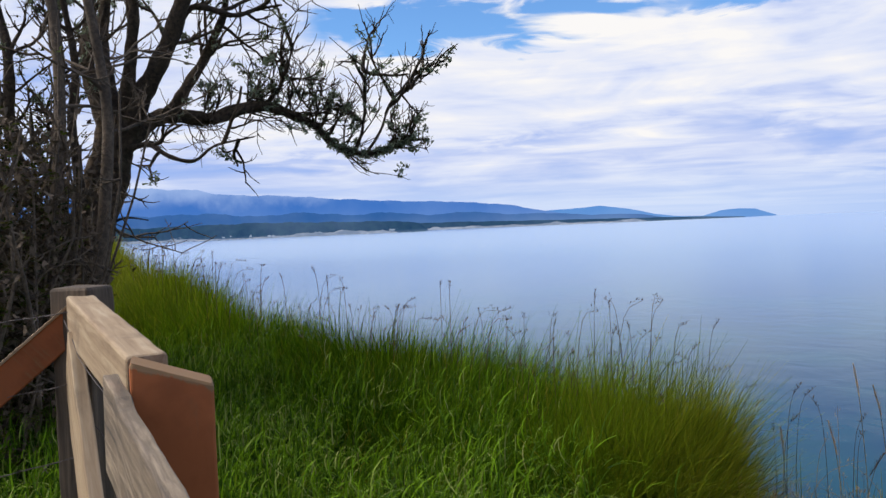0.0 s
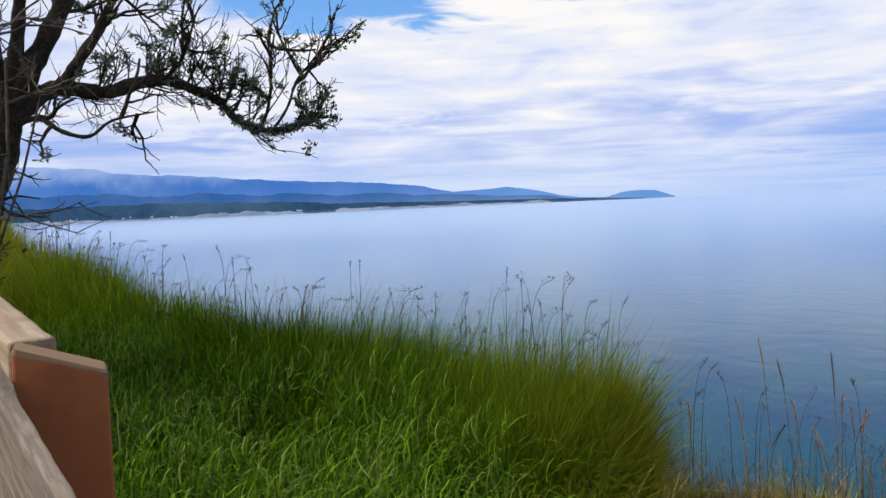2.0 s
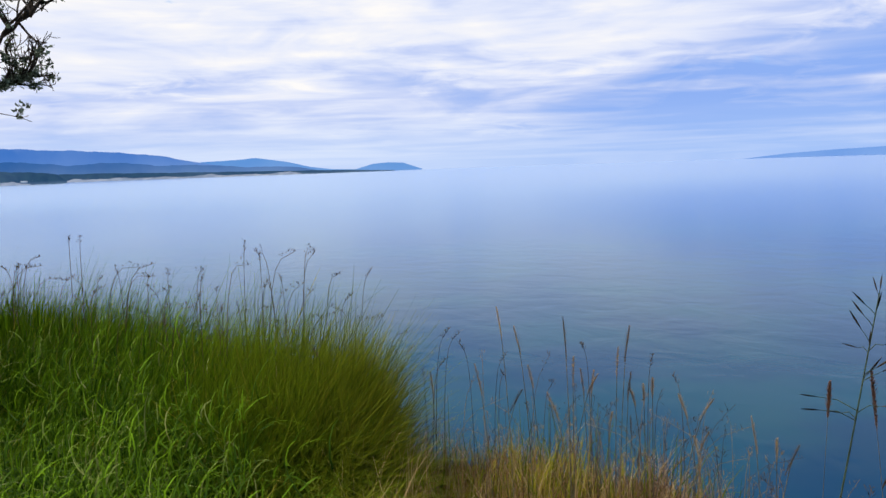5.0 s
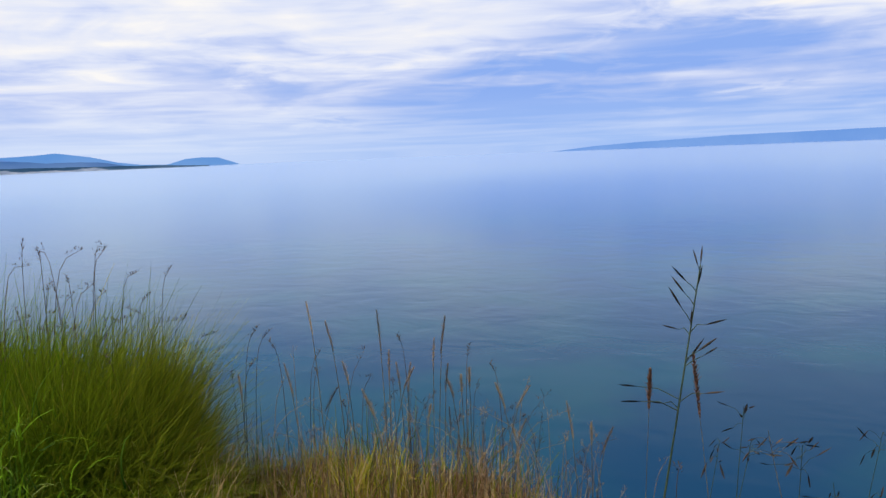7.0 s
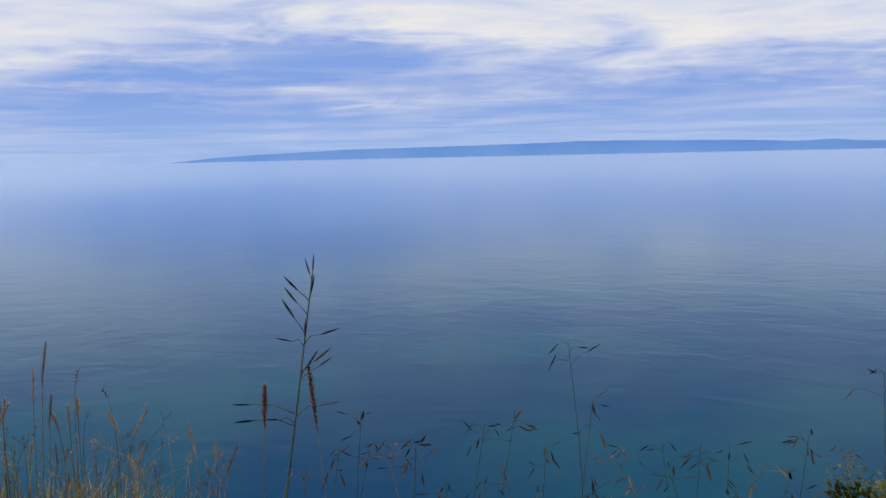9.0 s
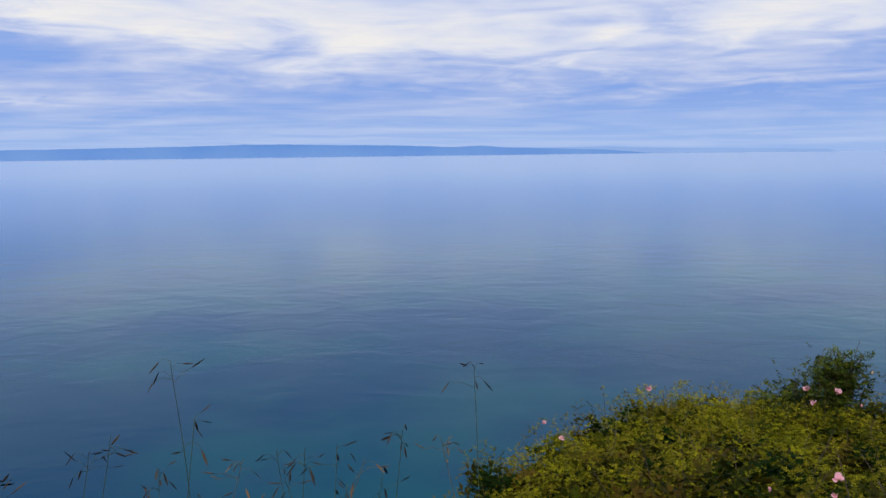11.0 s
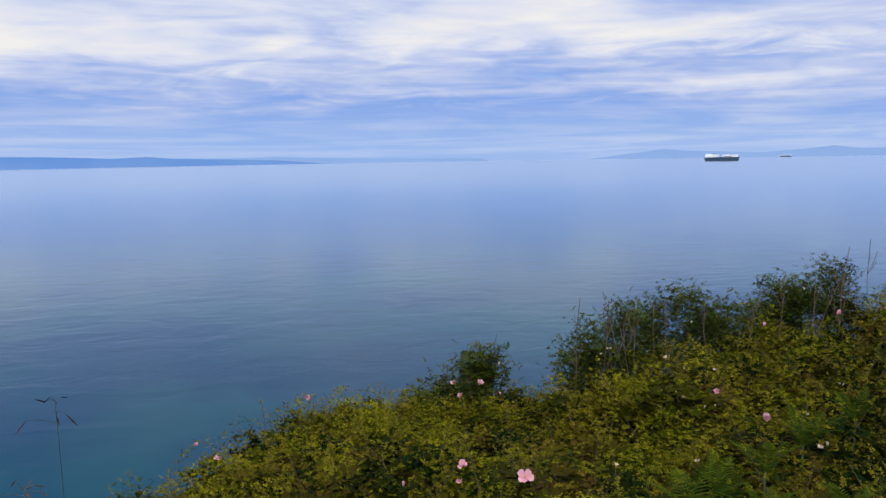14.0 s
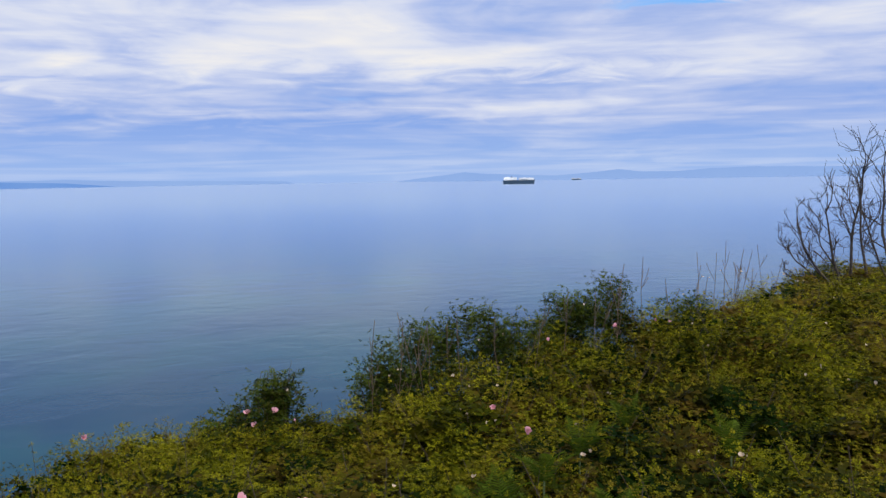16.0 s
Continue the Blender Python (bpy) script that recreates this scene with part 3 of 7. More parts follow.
def make_fence():
    fence = tagged(new("wooden_fence"), "weathered timber fence with a red-brown post and barbed wire", "fence")
    upright("post", (-1.027, 2.47), (1, -0.2), 0.12, 0.13, 1.467, 0.0, -0.3, M_POST, fence, "old dark weathered fence post", 1, 0.007, 0.005)
    upright("end_post", (-0.464, 1.46), (0.95, 0.30), 0.130, 0.09, 1.376, -0.048, -0.3, M_RED_HEAD, fence, "red-brown painted end post", 2, 0.005, 0.002)
    board("top_rail", (-0.534, 1.545, 1.390), (-1.012, 2.42, 1.445), 0.072, 0.125, M_WOOD, fence, "bare sawn top rail", seed=1)
    board("lower_rail", (-0.590, 1.52, 1.362), (-0.044, 0.40, 1.315), 0.025, 0.17, M_GREY, fence, "weathered grey lower rail", 0.004, 2,
          lambda u, y: -0.006 if u > 0.16 else 0.0)
    board("brace", (-0.982, 2.30, 1.36), (-0.69, 1.74, 0.72), 0.035, 0.24, M_WOOD, fence, "leaning sawn brace board", seed=3)
    board("side_brace", (-1.04, 2.44, 1.425), (-1.82, 2.16, 0.735), 0.045, 0.085, M_RED, fence, "red-brown diagonal brace", seed=4)
    board("side_brace_cap", (-1.04, 2.435, 1.431), (-1.82, 2.155, 0.741), 0.047, 0.008, M_WOOD, fence, "bare worn upper edge of the brace", 0.001, 6)
    for k, (z0, z1) in enumerate(((1.405, 1.385), (1.21, 1.175), (1.01, 0.96))):
        t = Tubes()
        pts = [(-1.0 - 0.16 * i, 2.385 - 0.018 * i, z0 + (z1 - z0) * i / 2 - 0.010 * math.sin(i * 0.8)) for i in range(11)]
        t.add(smooth_line(pts, 40), np.full(40, 0.0012), 5)
        t.add(smooth_line(pts, 80) + np.stack([np.zeros(80), np.cos(np.arange(80)) * 0.002, np.sin(np.arange(80)) * 0.002], -1), np.full(80, 0.0010), 4)
        for b_ in range(4):
            c = np.array(pts[1 + b_ * 2]) + [0.05, 0, 0]
            for q in (-1, 1):
                t.add([c - [0.010 * q, 0.004, 0.012], c, c + [0.010 * q, 0.004, 0.012]], [0.0005, 0.0012, 0.0004], 4)
        t.make("wire", M_WIRE, fence, "strand of barbed wire")
    for pts in (LOOSE1, LOOSE2):
        t = Tubes()
        t.add(smooth_line(pts, 30), np.full(30, 0.0011), 5)
        t.make("wire", M_WIRE, fence, "loose strand of wire")


LOOSE1 = ((-1.02, 2.33, 1.385), (-0.98, 2.28, 1.34), (-0.93, 2.20, 1.30), (-0.83, 2.05, 1.26), (-0.73, 1.90, 1.235))
LOOSE2 = ((-1.01, 2.33, 1.20), (-0.96, 2.28, 1.145), (-0.88, 2.20, 1.10), (-0.84, 2.15, 1.03), (-0.79, 2.10, 0.96))
make_fence()


# ---- grass ----
def blades(rng, x, y, z, length, width, bend, tint, dry, tip=None, first=0.12, segs=4, side=0.6, phi=None):
    """Tapered blades that arch over towards their tips; returns vertices, quads and attributes."""
    n = len(x)
    if phi is None:
        phi = -0.35 + 1.5 * waves(x, y, 2.2) + 1.1 * waves(y, x, 5.3) + rng.normal(0, side, n)
    dx, dy = np.cos(phi), np.sin(phi)
    th0 = rng.normal(0, 1, n) * first + 0.08
    face = phi + np.pi / 2 + rng.normal(0, 0.5, n)
    sx, sy = np.cos(face), np.sin(face)
    cx, cy, cz = x.copy(), y.copy(), z.copy()
    vs = []
    for k in range(segs + 1):
        t = k / segs
        if k:
            th = th0 + bend * ((k - 0.5) / segs) ** 1.5
            cx, cy, cz = cx + dx * np.sin(th) * length / segs, cy + dy * np.sin(th) * length / segs, cz + np.cos(th) * length / segs
        wdt = width * (1 - t ** 1.8) * 0.5 + 0.0004
        vs.append(np.stack([cx - sx * wdt, cy - sy * wdt, cz], -1))
        vs.append(np.stack([cx + sx * wdt, cy + sy * wdt, cz], -1))
    v = np.stack(vs, 1)
    m = 2 * (segs + 1)
    base = np.arange(n)[:, None, None] * m
    q = np.array([[2 * k, 2 * k + 1, 2 * k + 3, 2 * k + 2] for k in range(segs)])[None]
    f = (base + q).reshape(-1, 4)
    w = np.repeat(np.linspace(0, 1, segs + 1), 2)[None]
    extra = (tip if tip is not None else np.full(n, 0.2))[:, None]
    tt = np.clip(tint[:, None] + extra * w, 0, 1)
    dd = np.clip(dry[:, None] * (0.6 + 0.6 * w) + 0 * tt, 0, 1)
    return v.reshape(-1, 3), f, tt.ravel(), dd.ravel()


def scatter(rng, n, x0, x1, y0, y1):
    return rng.uniform(x0, x1, n), rng.uniform(y0, y1, n)


def dryness(x, y):
    """How much the turf is dried out: towards the corner of the bluff."""
    return np.clip((x / np.maximum(y, 0.3) - 0.275) / 0.065 + 0.22 * waves(x, y, 3.0), 0, 1) * (x > 0.1)


def make_meadow():
    rng = np.random.RandomState(21)
    packs = []
    # (tufts, blades in each, box)
    for n, per, x0, x1, y0, y1 in ((8200, 20, -3.4, 2.0, 1.5, 6.0), (8500, 14, -0.9, 1.7, 2.6, 6.2), (6500, 16, -3.9, 0.6, 5.6, 10.6), (3000, 12, -8.5, -2.0, 9.5, 17.0), (900, 10, -11, -4, 13, 25)):
        tx, ty = scatter(rng, n, x0, x1, y0, y1)
        clump = waves(tx, ty, 4.0) * 0.6 + waves(tx * 1.3, ty, 9.0) * 0.4
        s = edge_distance(tx, ty)
        # the brow is thickest; further back the turf opens a little
        keep = (s > 0.0) & (rng.uniform(0, 1, n) > 0.93 * dryness(tx, ty)) & (np.hypot(tx, ty) > 1.85) & (rng.uniform(0, 1, n) < np.where(s < 0.9, 1.0, 0.50 + 0.2 * clump))
        keep &= ~((np.abs(tx + 0.74) < 0.5) & (ty < 2.6) & (rng.uniform(0, 1, n) < 0.6))
        keep &= ~((tx < -2.4) & (ty < 4.2) & (rng.uniform(0, 1, n) < 0.5))
        tx, ty, clump = tx[keep], ty[keep], clump[keep]
        k = np.repeat(np.arange(len(tx)), per)
        m = len(k)
        out = rng.uniform(0, 2 * np.pi, m)
        rad = np.abs(rng.normal(0, 0.055, m))
        x, y, clump = tx[k] + rad * np.cos(out), ty[k] + rad * np.sin(out), clump[k]
        s = edge_distance(x, y)
        d = dryness(x, y)
        near_edge = np.clip(1.2 - s, 0, 1)
        # blades fan out of their tuft and are combed over by the wind
        fan = 0.75 - 0.35 * near_edge
        wind = np.stack([np.cos(out) * fan * 0.6 + 0.55 - 0.45 * near_edge + 0.45 * waves(x, y, 2.2), np.sin(out) * fan * 0.6 - 0.25 + 0.45 * waves(y, x, 2.9)], -1)
        phi = np.arctan2(wind[:, 1], wind[:, 0]) + rng.normal(0, 0.5, m)
        size = rng.normal(1, 0.06, len(tx))[k]
        yellow = np.clip((x / np.maximum(y, 0.3) - 0.06) / 0.20, 0, 1) * 0.36
        # bright blades lighten towards the tip, as painted highlights
        bright = rng.uniform(0, 1, m) < (0.20 - 0.10 * near_edge) * (1 - 0.8 * yellow)
        tall = rng.uniform(0, 1, m) < 0.10
        brow = np.where(tall, rng.uniform(0.95, 1.20, m), rng.uniform(0.72, 1.00, m))
        hgt = (rng.uniform(0.38, 0.76, m) * (1 - near_edge) + brow * near_edge) * size * (1 + 0.09 * clump) * (1 - 0.62 * d)
        bend = (rng.uniform(1.3, 3.4, m) * (1 - near_edge) + np.where(tall, rng.uniform(0.1, 1.0, m), rng.uniform(0.05, 0.60, m)) * near_edge) * (1 - 0.4 * d)
        wdt = rng.uniform(0.0048, 0.0085, m) * np.where(bright, 1.25, 1.0) * np.where(tall, 0.65, 1.0) * (1 + np.clip(np.hypot(x, y) - 5, 0, 8) * 0.12)
        # the lighter tint on the brow stands in for light falling there
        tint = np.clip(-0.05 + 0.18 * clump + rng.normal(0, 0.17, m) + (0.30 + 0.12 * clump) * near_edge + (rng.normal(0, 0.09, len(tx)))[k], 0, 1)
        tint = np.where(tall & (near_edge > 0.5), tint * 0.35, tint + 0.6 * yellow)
        dr = np.clip(d * 0.75 + yellow + 0.10 * bright + (rng.uniform(0, 1, m) < 0.035) * 0.7 + rng.normal(0, 0.05, m) + 0.10 * np.clip(near_edge - 0.3, 0, 1), 0, 1)
        dr = np.clip(np.where(tall, dr * 0.5, dr) + 0.30 * np.clip((y - 7.5) / 4, 0, 1), 0, 1)
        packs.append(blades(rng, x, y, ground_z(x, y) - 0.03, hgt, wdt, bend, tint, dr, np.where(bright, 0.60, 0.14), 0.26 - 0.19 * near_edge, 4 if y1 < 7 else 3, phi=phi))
    # short leaves off the culms, lying over the turf; pale tints imitate highlights
    x, y = scatter(rng, 190000, -3.4, 1.6, 1.6, 7.5)
    s = edge_distance(x, y)
    patch = waves(x, y, 3.3) * 0.6 + waves(y, x, 7.7) * 0.4
    keep = (s > 0.05) & (np.hypot(x, y) > 2.0) & (x < 0.12 * y + 0.1 * waves(x, y, 3.0) + rng.normal(0, 0.16, len(x))) & (np.hypot(x, y) > 2.3) & (rng.uniform(0, 1, len(x)) < (0.24 + 0.40 * patch) * np.where(s < 0.7, 0.5, 1.0))
    x, y, s = x[keep], y[keep], s[keep]
    m = len(x)
    z = ground_z(x, y) + rng.uniform(0.32, 0.62, m) + 0.22 * np.clip(1.2 - s, 0, 1)
    pale = rng.uniform(0, 1, m) < 0.12
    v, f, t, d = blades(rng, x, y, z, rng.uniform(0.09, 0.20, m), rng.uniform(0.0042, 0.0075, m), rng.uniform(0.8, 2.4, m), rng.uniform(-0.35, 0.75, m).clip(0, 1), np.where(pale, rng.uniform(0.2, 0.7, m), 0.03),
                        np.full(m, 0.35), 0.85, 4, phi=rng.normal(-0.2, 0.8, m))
    tagged(soup("bent_blades", v, f, M_TIP, tint=t, dry=d), "bent grass blades lying over the turf, some coloured pale like highlights", "grass", kind="stuff")
    off = 0
    fs = []
    for v, f, t, d in packs:
        fs.append(f + off)
        off += len(v)
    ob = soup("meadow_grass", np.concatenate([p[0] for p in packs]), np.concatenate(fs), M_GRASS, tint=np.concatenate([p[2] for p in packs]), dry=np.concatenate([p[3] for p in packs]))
    tagged(ob, "tall dense green grass leaning on the bluff top", "grass", kind="stuff")


make_meadow()


def make_dry_grass():
    """Tawny turf on the corner of the bluff: matted short blades, tussocks, pale straws."""
    rng = np.random.RandomState(22)
    x, y = scatter(rng, 90000, 0.8, 2.7, 1.7, 4.4)
    n = len(x)
    s = edge_distance(x, y)
    clump = waves(x, y, 6.0) * 0.5 + waves(x, y, 13.0) * 0.3 + waves(y, x, 27.0) * 0.2
    thin = np.clip((y - 1.75) / 0.7, 0.03, 1)
    keep = (s > -0.25) & (s < 1.5) & (np.hypot(x - 0.2, y - 0.35) > 1.5) & (rng.uniform(0, 1, n) < dryness(x, y) * 1.4 + 0.1) & (rng.uniform(0, 1, n) < thin) & (rng.uniform(-1.1, 0.35, n) < clump)
    x, y, clump = x[keep], y[keep], clump[keep]
    n = len(x)
    straw = rng.uniform(0, 1, n) < 0.05
    green = rng.uniform(0, 1, n) < 0.04
    brow = np.clip(1 - (x / y - 0.24) / 0.16, 0, 1)
    hgt = np.where(straw, rng.uniform(0.20, 0.40, n), rng.uniform(0.09, 0.30, n)) * (1 + 0.5 * clump) * (1 + 0.9 * brow)
    tint = np.clip(rng.normal(0.36, 0.30, n) + 0.22 * clump - 0.15 * brow, 0, 1)
    dry = np.where(straw, rng.uniform(0.5, 1.0, n), np.clip(rng.normal(0.08, 0.22, n), 0, 1))
    v, f, t, d = blades(rng, x, y, ground_z(x, y) - 0.02, hgt, np.where(straw, rng.uniform(0.0025, 0.0045, n), rng.uniform(0.0035, 0.0080, n)), np.where(straw, rng.uniform(0.1, 1.2, n), rng.uniform(0.4, 2.9, n)),
                        tint, dry, None, 0.32, 4, 1.9)
    tagged(soup("dry_grass", v, f, M_STRAW, tint=t, dry=d), "dry tawny straw grass along the bluff edge", "grass", kind="stuff")
    # sparse green blades between the straw
    x, y = x[green], y[green]
    n = len(x)
    v, f, t, d = blades(rng, x, y, ground_z(x, y) - 0.02, rng.uniform(0.2, 0.5, n), rng.uniform(0.003, 0.006, n), rng.uniform(0.2, 1.6, n), rng.uniform(0.1, 0.6, n), rng.uniform(0.1, 0.6, n), None, 0.3, 4, 1.9)
    tagged(soup("green_blades", v, f, M_GRASS, tint=t, dry=d), "sparse green blades among the dry grass", "grass", kind="stuff")


make_dry_grass()


# ---- grass stems and stalks ----
def spikelet_mesh(name, length, wide, mat):
    """A slim pointed spikelet along +z."""
    v, f = [], []
    for t, w in ((0, 0.12), (0.25, 0.8), (0.55, 1.0), (0.8, 0.6), (1, 0.05)):
        for k in range(4):
            a_ = k * math.pi / 2
            v.append((math.cos(a_) * wide * w * 0.5, math.sin(a_) * wide * w * 0.3, t * length))
    for r in range(4):
        for k in range(4):
            f.append((r * 4 + k, r * 4 + (k + 1) % 4, r * 4 + 4 + (k + 1) % 4, r * 4 + 4 + k))
    me = bpy.data.meshes.new(name)
    me.from_pydata(v, [], f)
    at = me.attributes.new("tint", "FLOAT", "POINT")
    at.data.foreach_set("value", [0.05 + 0.3 * (p[2] / length) for p in v])
    at = me.attributes.new("dry", "FLOAT", "POINT")
    at.data.foreach_set("value", [0.1] * len(v))
    me.materials.append(mat)
    return me


SPIKE = spikelet_mesh("spikelet", 0.022, 0.0034, M_SEED)
SPIKE_PALE = spikelet_mesh("spikelet", 0.019, 0.0032, M_STRAW)


def aim(place, direction, scale=1.0):
    q = Vector(direction).normalized().to_track_quat("Z", "Y")
    return Matrix.LocRotScale(place, q, (scale, scale, scale))


def drooping_brome(top, rng, count, pale):
    """A thin brome stalk whose few hair-fine branches nod and hang with slim spikelets."""
    top = Vector(top)
    a_ = rng.uniform(0, 6.28)
    lean = rng.uniform(0.03, 0.14)
    bx, by = top.x - math.cos(a_) * lean, top.y - math.sin(a_) * lean
    bz = float(ground_z(bx, by))
    label = "thin straw brome stalk with pale hanging spikelets" if pale else "thin green brome stalk with drooping dark spikelets"
    thing = tagged(new("brome_stem"), label, "grass stem", "brome stems on the bluff edge")
    thing.location = (bx, by, bz)
    end = top - Vector((bx, by, bz))
    line = smooth_line([(0, 0, -0.02), (end.x * 0.2, end.y * 0.2, end.z * 0.5), (end.x * 0.6, end.y * 0.6, end.z * 0.86), end], 18)
    t = Tubes()
    t.add(line, np.linspace(0.0009, 0.0003, 18), 4)
    for k in range(count):
        u = rng.uniform(0, 1) ** 0.8
        p = Vector(line[-1]).lerp(Vector(line[-3]), u * 0.55)
        turn = rng.uniform(0, 6.28)
        out = Vector((math.cos(turn), math.sin(turn), rng.uniform(-0.3, 0.9)))
        q = p + out.normalized() * rng.uniform(0.004, 0.030) * (0.4 + u)
        hang = out + Vector((0, 0, rng.uniform(-2.2, 0.6)))
        t.add([p, p.lerp(q, 0.55) + Vector((0, 0, 0.003)), q], [0.0003, 0.00025, 0.0002], 3)
        ob = new("spikelet", SPIKE_PALE if pale else SPIKE)
        ob.parent = thing
        ob.matrix_local = aim(q, hang, rng.uniform(0.5, 0.95))
    t.make("stalk", M_STRAW_STEM if pale else M_GRASS_STEM, thing)
    return thing


def tall_brome(top, side, lean):
    """The tall brome at the edge: spikelets on short stalks that rise from the upper stem, and two lower side branches."""
    top, side = Vector(top), Vector(side).normalized()
    bx, by = top.x - side.x * lean, top.y - side.y * lean
    bz = float(ground_z(bx, by))
    thing = tagged(new("brome_stem"), "tall green brome stalk with dark spreading spikelets", "grass stem", "brome stems on the bluff edge")
    thing.location = (bx, by, bz)
    tall = top.z - bz
    line = smooth_line([(side.x * lean * q, side.y * lean * q, tall * u - 0.02 * (u == 0)) for u, q in ((0, 0), (0.45, 0.35), (0.8, 0.78), (1, 1))], 24)
    t = Tubes()
    t.add(line, np.linspace(0.0021, 0.0006, 24), 6)
    end = Vector(line[-1])
    down = (Vector(line[-4]) - end).normalized()
    # distance below the tip, length of the stalk to the side, its tilt from upright, size of the spikelet
    head = [(0.000, 0.002, 6, 0.75), (0.004, 0.004, -16, 0.75), (0.022, 0.005, 14, 0.85), (0.022, 0.012, -42, 0.9), (0.034, 0.013, -36, 0.9), (0.050, 0.015, -30, 1.0), (0.056, 0.002, 4, 0.8), (0.060, 0.010, -62, 0.7),
            (0.058, 0.014, 64, 0.9), (0.082, 0.012, 50, 1.0), (0.086, 0.006, 38, 1.0), (0.088, 0.018, 58, 0.7), (0.128, 0.034, -72, 0.85), (0.118, 0.036, -76, 0.8), (0.126, 0.014, -66, 0.6), (0.120, 0.022, 70, 0.8)]
    for k, (below, reach, tilt, size) in enumerate(head):
        p = end + down * below
        a_ = radians(tilt)
        deep = side.cross(Vector((0, 0, 1))) * 0.35 * math.sin(k * 2.3)
        out = side * math.sin(a_) + Vector((0, 0, math.cos(a_))) + deep * abs(math.sin(a_))
        q = p + out * reach
        droop = Vector((0, 0, 0.004 if abs(tilt) > 60 else 0.001))
        t.add([p, p.lerp(q, 0.5) + droop, q], [0.0005, 0.0004, 0.0003], 4)
        ob = new("spikelet", SPIKE)
        ob.parent = thing
        ob.matrix_local = aim(q, out - droop * 60 * (abs(tilt) > 60), size)
    t.make("stalk", M_GRASS_STEM, thing)
    return thing


def plume_stem(top, rng, head=0.13, wide=0.011, mat=None):
    """A tall grass stalk with a dense, narrow, tawny seed head."""
    top = Vector(top)
    ang = rng.uniform(0, 6.28)
    lean = rng.uniform(0.02, 0.14)
    bx, by = top.x - math.cos(ang) * lean, top.y - math.sin(ang) * lean
    if edge_distance(bx, by) < 0.1:
        bx, by = bx - 0.25, by - 0.25
    bz = float(ground_z(bx, by))
    thing = tagged(new("seeding_grass"), "tall straw stalk with a narrow tawny seed head", "grass stem", "seeding grasses on the bluff edge")
    thing.location = (bx, by, bz)
    end = top - Vector((bx, by, bz))
    line = smooth_line([(0, 0, -0.02), (end.x * 0.2, end.y * 0.2, end.z * 0.5), (end.x * 0.6, end.y * 0.6, end.z * 0.85), end], 14)
    t = Tubes()
    t.add(line, np.linspace(0.0019, 0.0008, 14) * (0.25 if top.z > 1.2 else 1), 5)
    t.make("stalk", M_STRAW_STEM, thing)
    v, f, ti = [], [], []
    n = 90
    for k in range(n):
        u = k / n
        p = Vector(line[-1]).lerp(Vector(line[-3]), u * head / max(0.05, (Vector(line[-1]) - Vector(line[-3])).length))
        a_ = k * 2.4
        w = wide * (math.sin(math.pi * min(1, 0.08 + u * 0.95)) ** 0.7) * rng.uniform(0.6, 1.25)
        o = Vector((math.cos(a_), math.sin(a_), rng.uniform(0.6, 1.8))).normalized()
        s = Vector((-math.sin(a_), math.cos(a_), 0)) * 0.0014
        b = len(v)
        v += [p - s, p + s, p + o * w * 1.6 + s * 0.3]
        f.append((b, b + 1, b + 2))
        ti += [rng.uniform(0.2, 1)] * 3
    soup("seed_head", v, f, mat or (M_SEED if rng.random() < 0.3 else M_STRAW), thing, "tawny seed head", tint=ti, dry=[rng.uniform(0.3, 0.8)] * len(v))
    return thing


M_GRASS_STEM = rough_material("green_stalk", (0.05, 0.09, 0.03), (0.10, 0.13, 0.06), 60.0, 0.6, 0.1, 0.001)
M_STRAW_STEM = rough_material("straw_stalk", (0.14, 0.12, 0.06), (0.30, 0.23, 0.11), 60.0, 0.7, 0.1, 0.001)


def make_stems():
    rng = random.Random(31)
    tall_brome((0.764, 0.830, 1.436), (0.75, -0.66, 0), 0.21)
    for x, y, z, head in ((0.738, 0.864, 1.345, 0.038), (0.768, 0.842, 1.358, 0.062)):
        plume_stem((x, y, z), rng, head, 0.0042, M_RUST)
    for k, top in enumerate(BROME):
        drooping_brome(top, rng, rng.randint(4, 9) if k else 5, k % 4 == 3)
    more = []
    while len(more) < 18:
        x, y = rng.uniform(1.15, 2.35), rng.uniform(2.1, 3.4)
        if 0.1 < edge_distance(x, y) < 0.75 and math.hypot(x - 0.2, y - 0.35) > 1.9:
            more.append((x, y, float(ground_z(x, y)) + rng.uniform(0.40, 0.70)))
    for top in PLUMES + more:
        plume_stem(top, rng, rng.uniform(0.10, 0.16) * (0.5 if top[2] > 1.2 else 1), rng.uniform(0.009, 0.014) * (0.22 if top[2] > 1.2 else 1))


BROME = [(1.08, 0.74, 1.325), (1.01, 0.77, 1.264), (0.98, 0.94, 1.209), (0.94, 0.89, 1.239), (0.94, 0.85, 1.233), (1.01, 0.86, 1.174), (1.19, 0.82, 1.157), (1.21, 0.72, 1.170), (1.22, 0.68, 1.180), (1.10, 0.60, 1.229), (1.18, 0.59, 1.207), (1.12, 0.54, 1.213), (0.94, 0.92, 1.259), (1.05, 0.70, 1.271), (1.13, 0.50, 1.243), (1.30, 0.49, 1.177), (1.22, 0.67, 1.143), (1.14, 0.88, 1.196), (1.12, 0.87, 1.128), (1.02, 0.75, 1.184), (1.07, 0.71, 1.183), (1.00, 1.00, 1.187), (1.22, 0.59, 1.142), (1.21, 0.71, 1.120), (1.32, 0.45, 1.269), (1.08, 0.51, 1.210)]
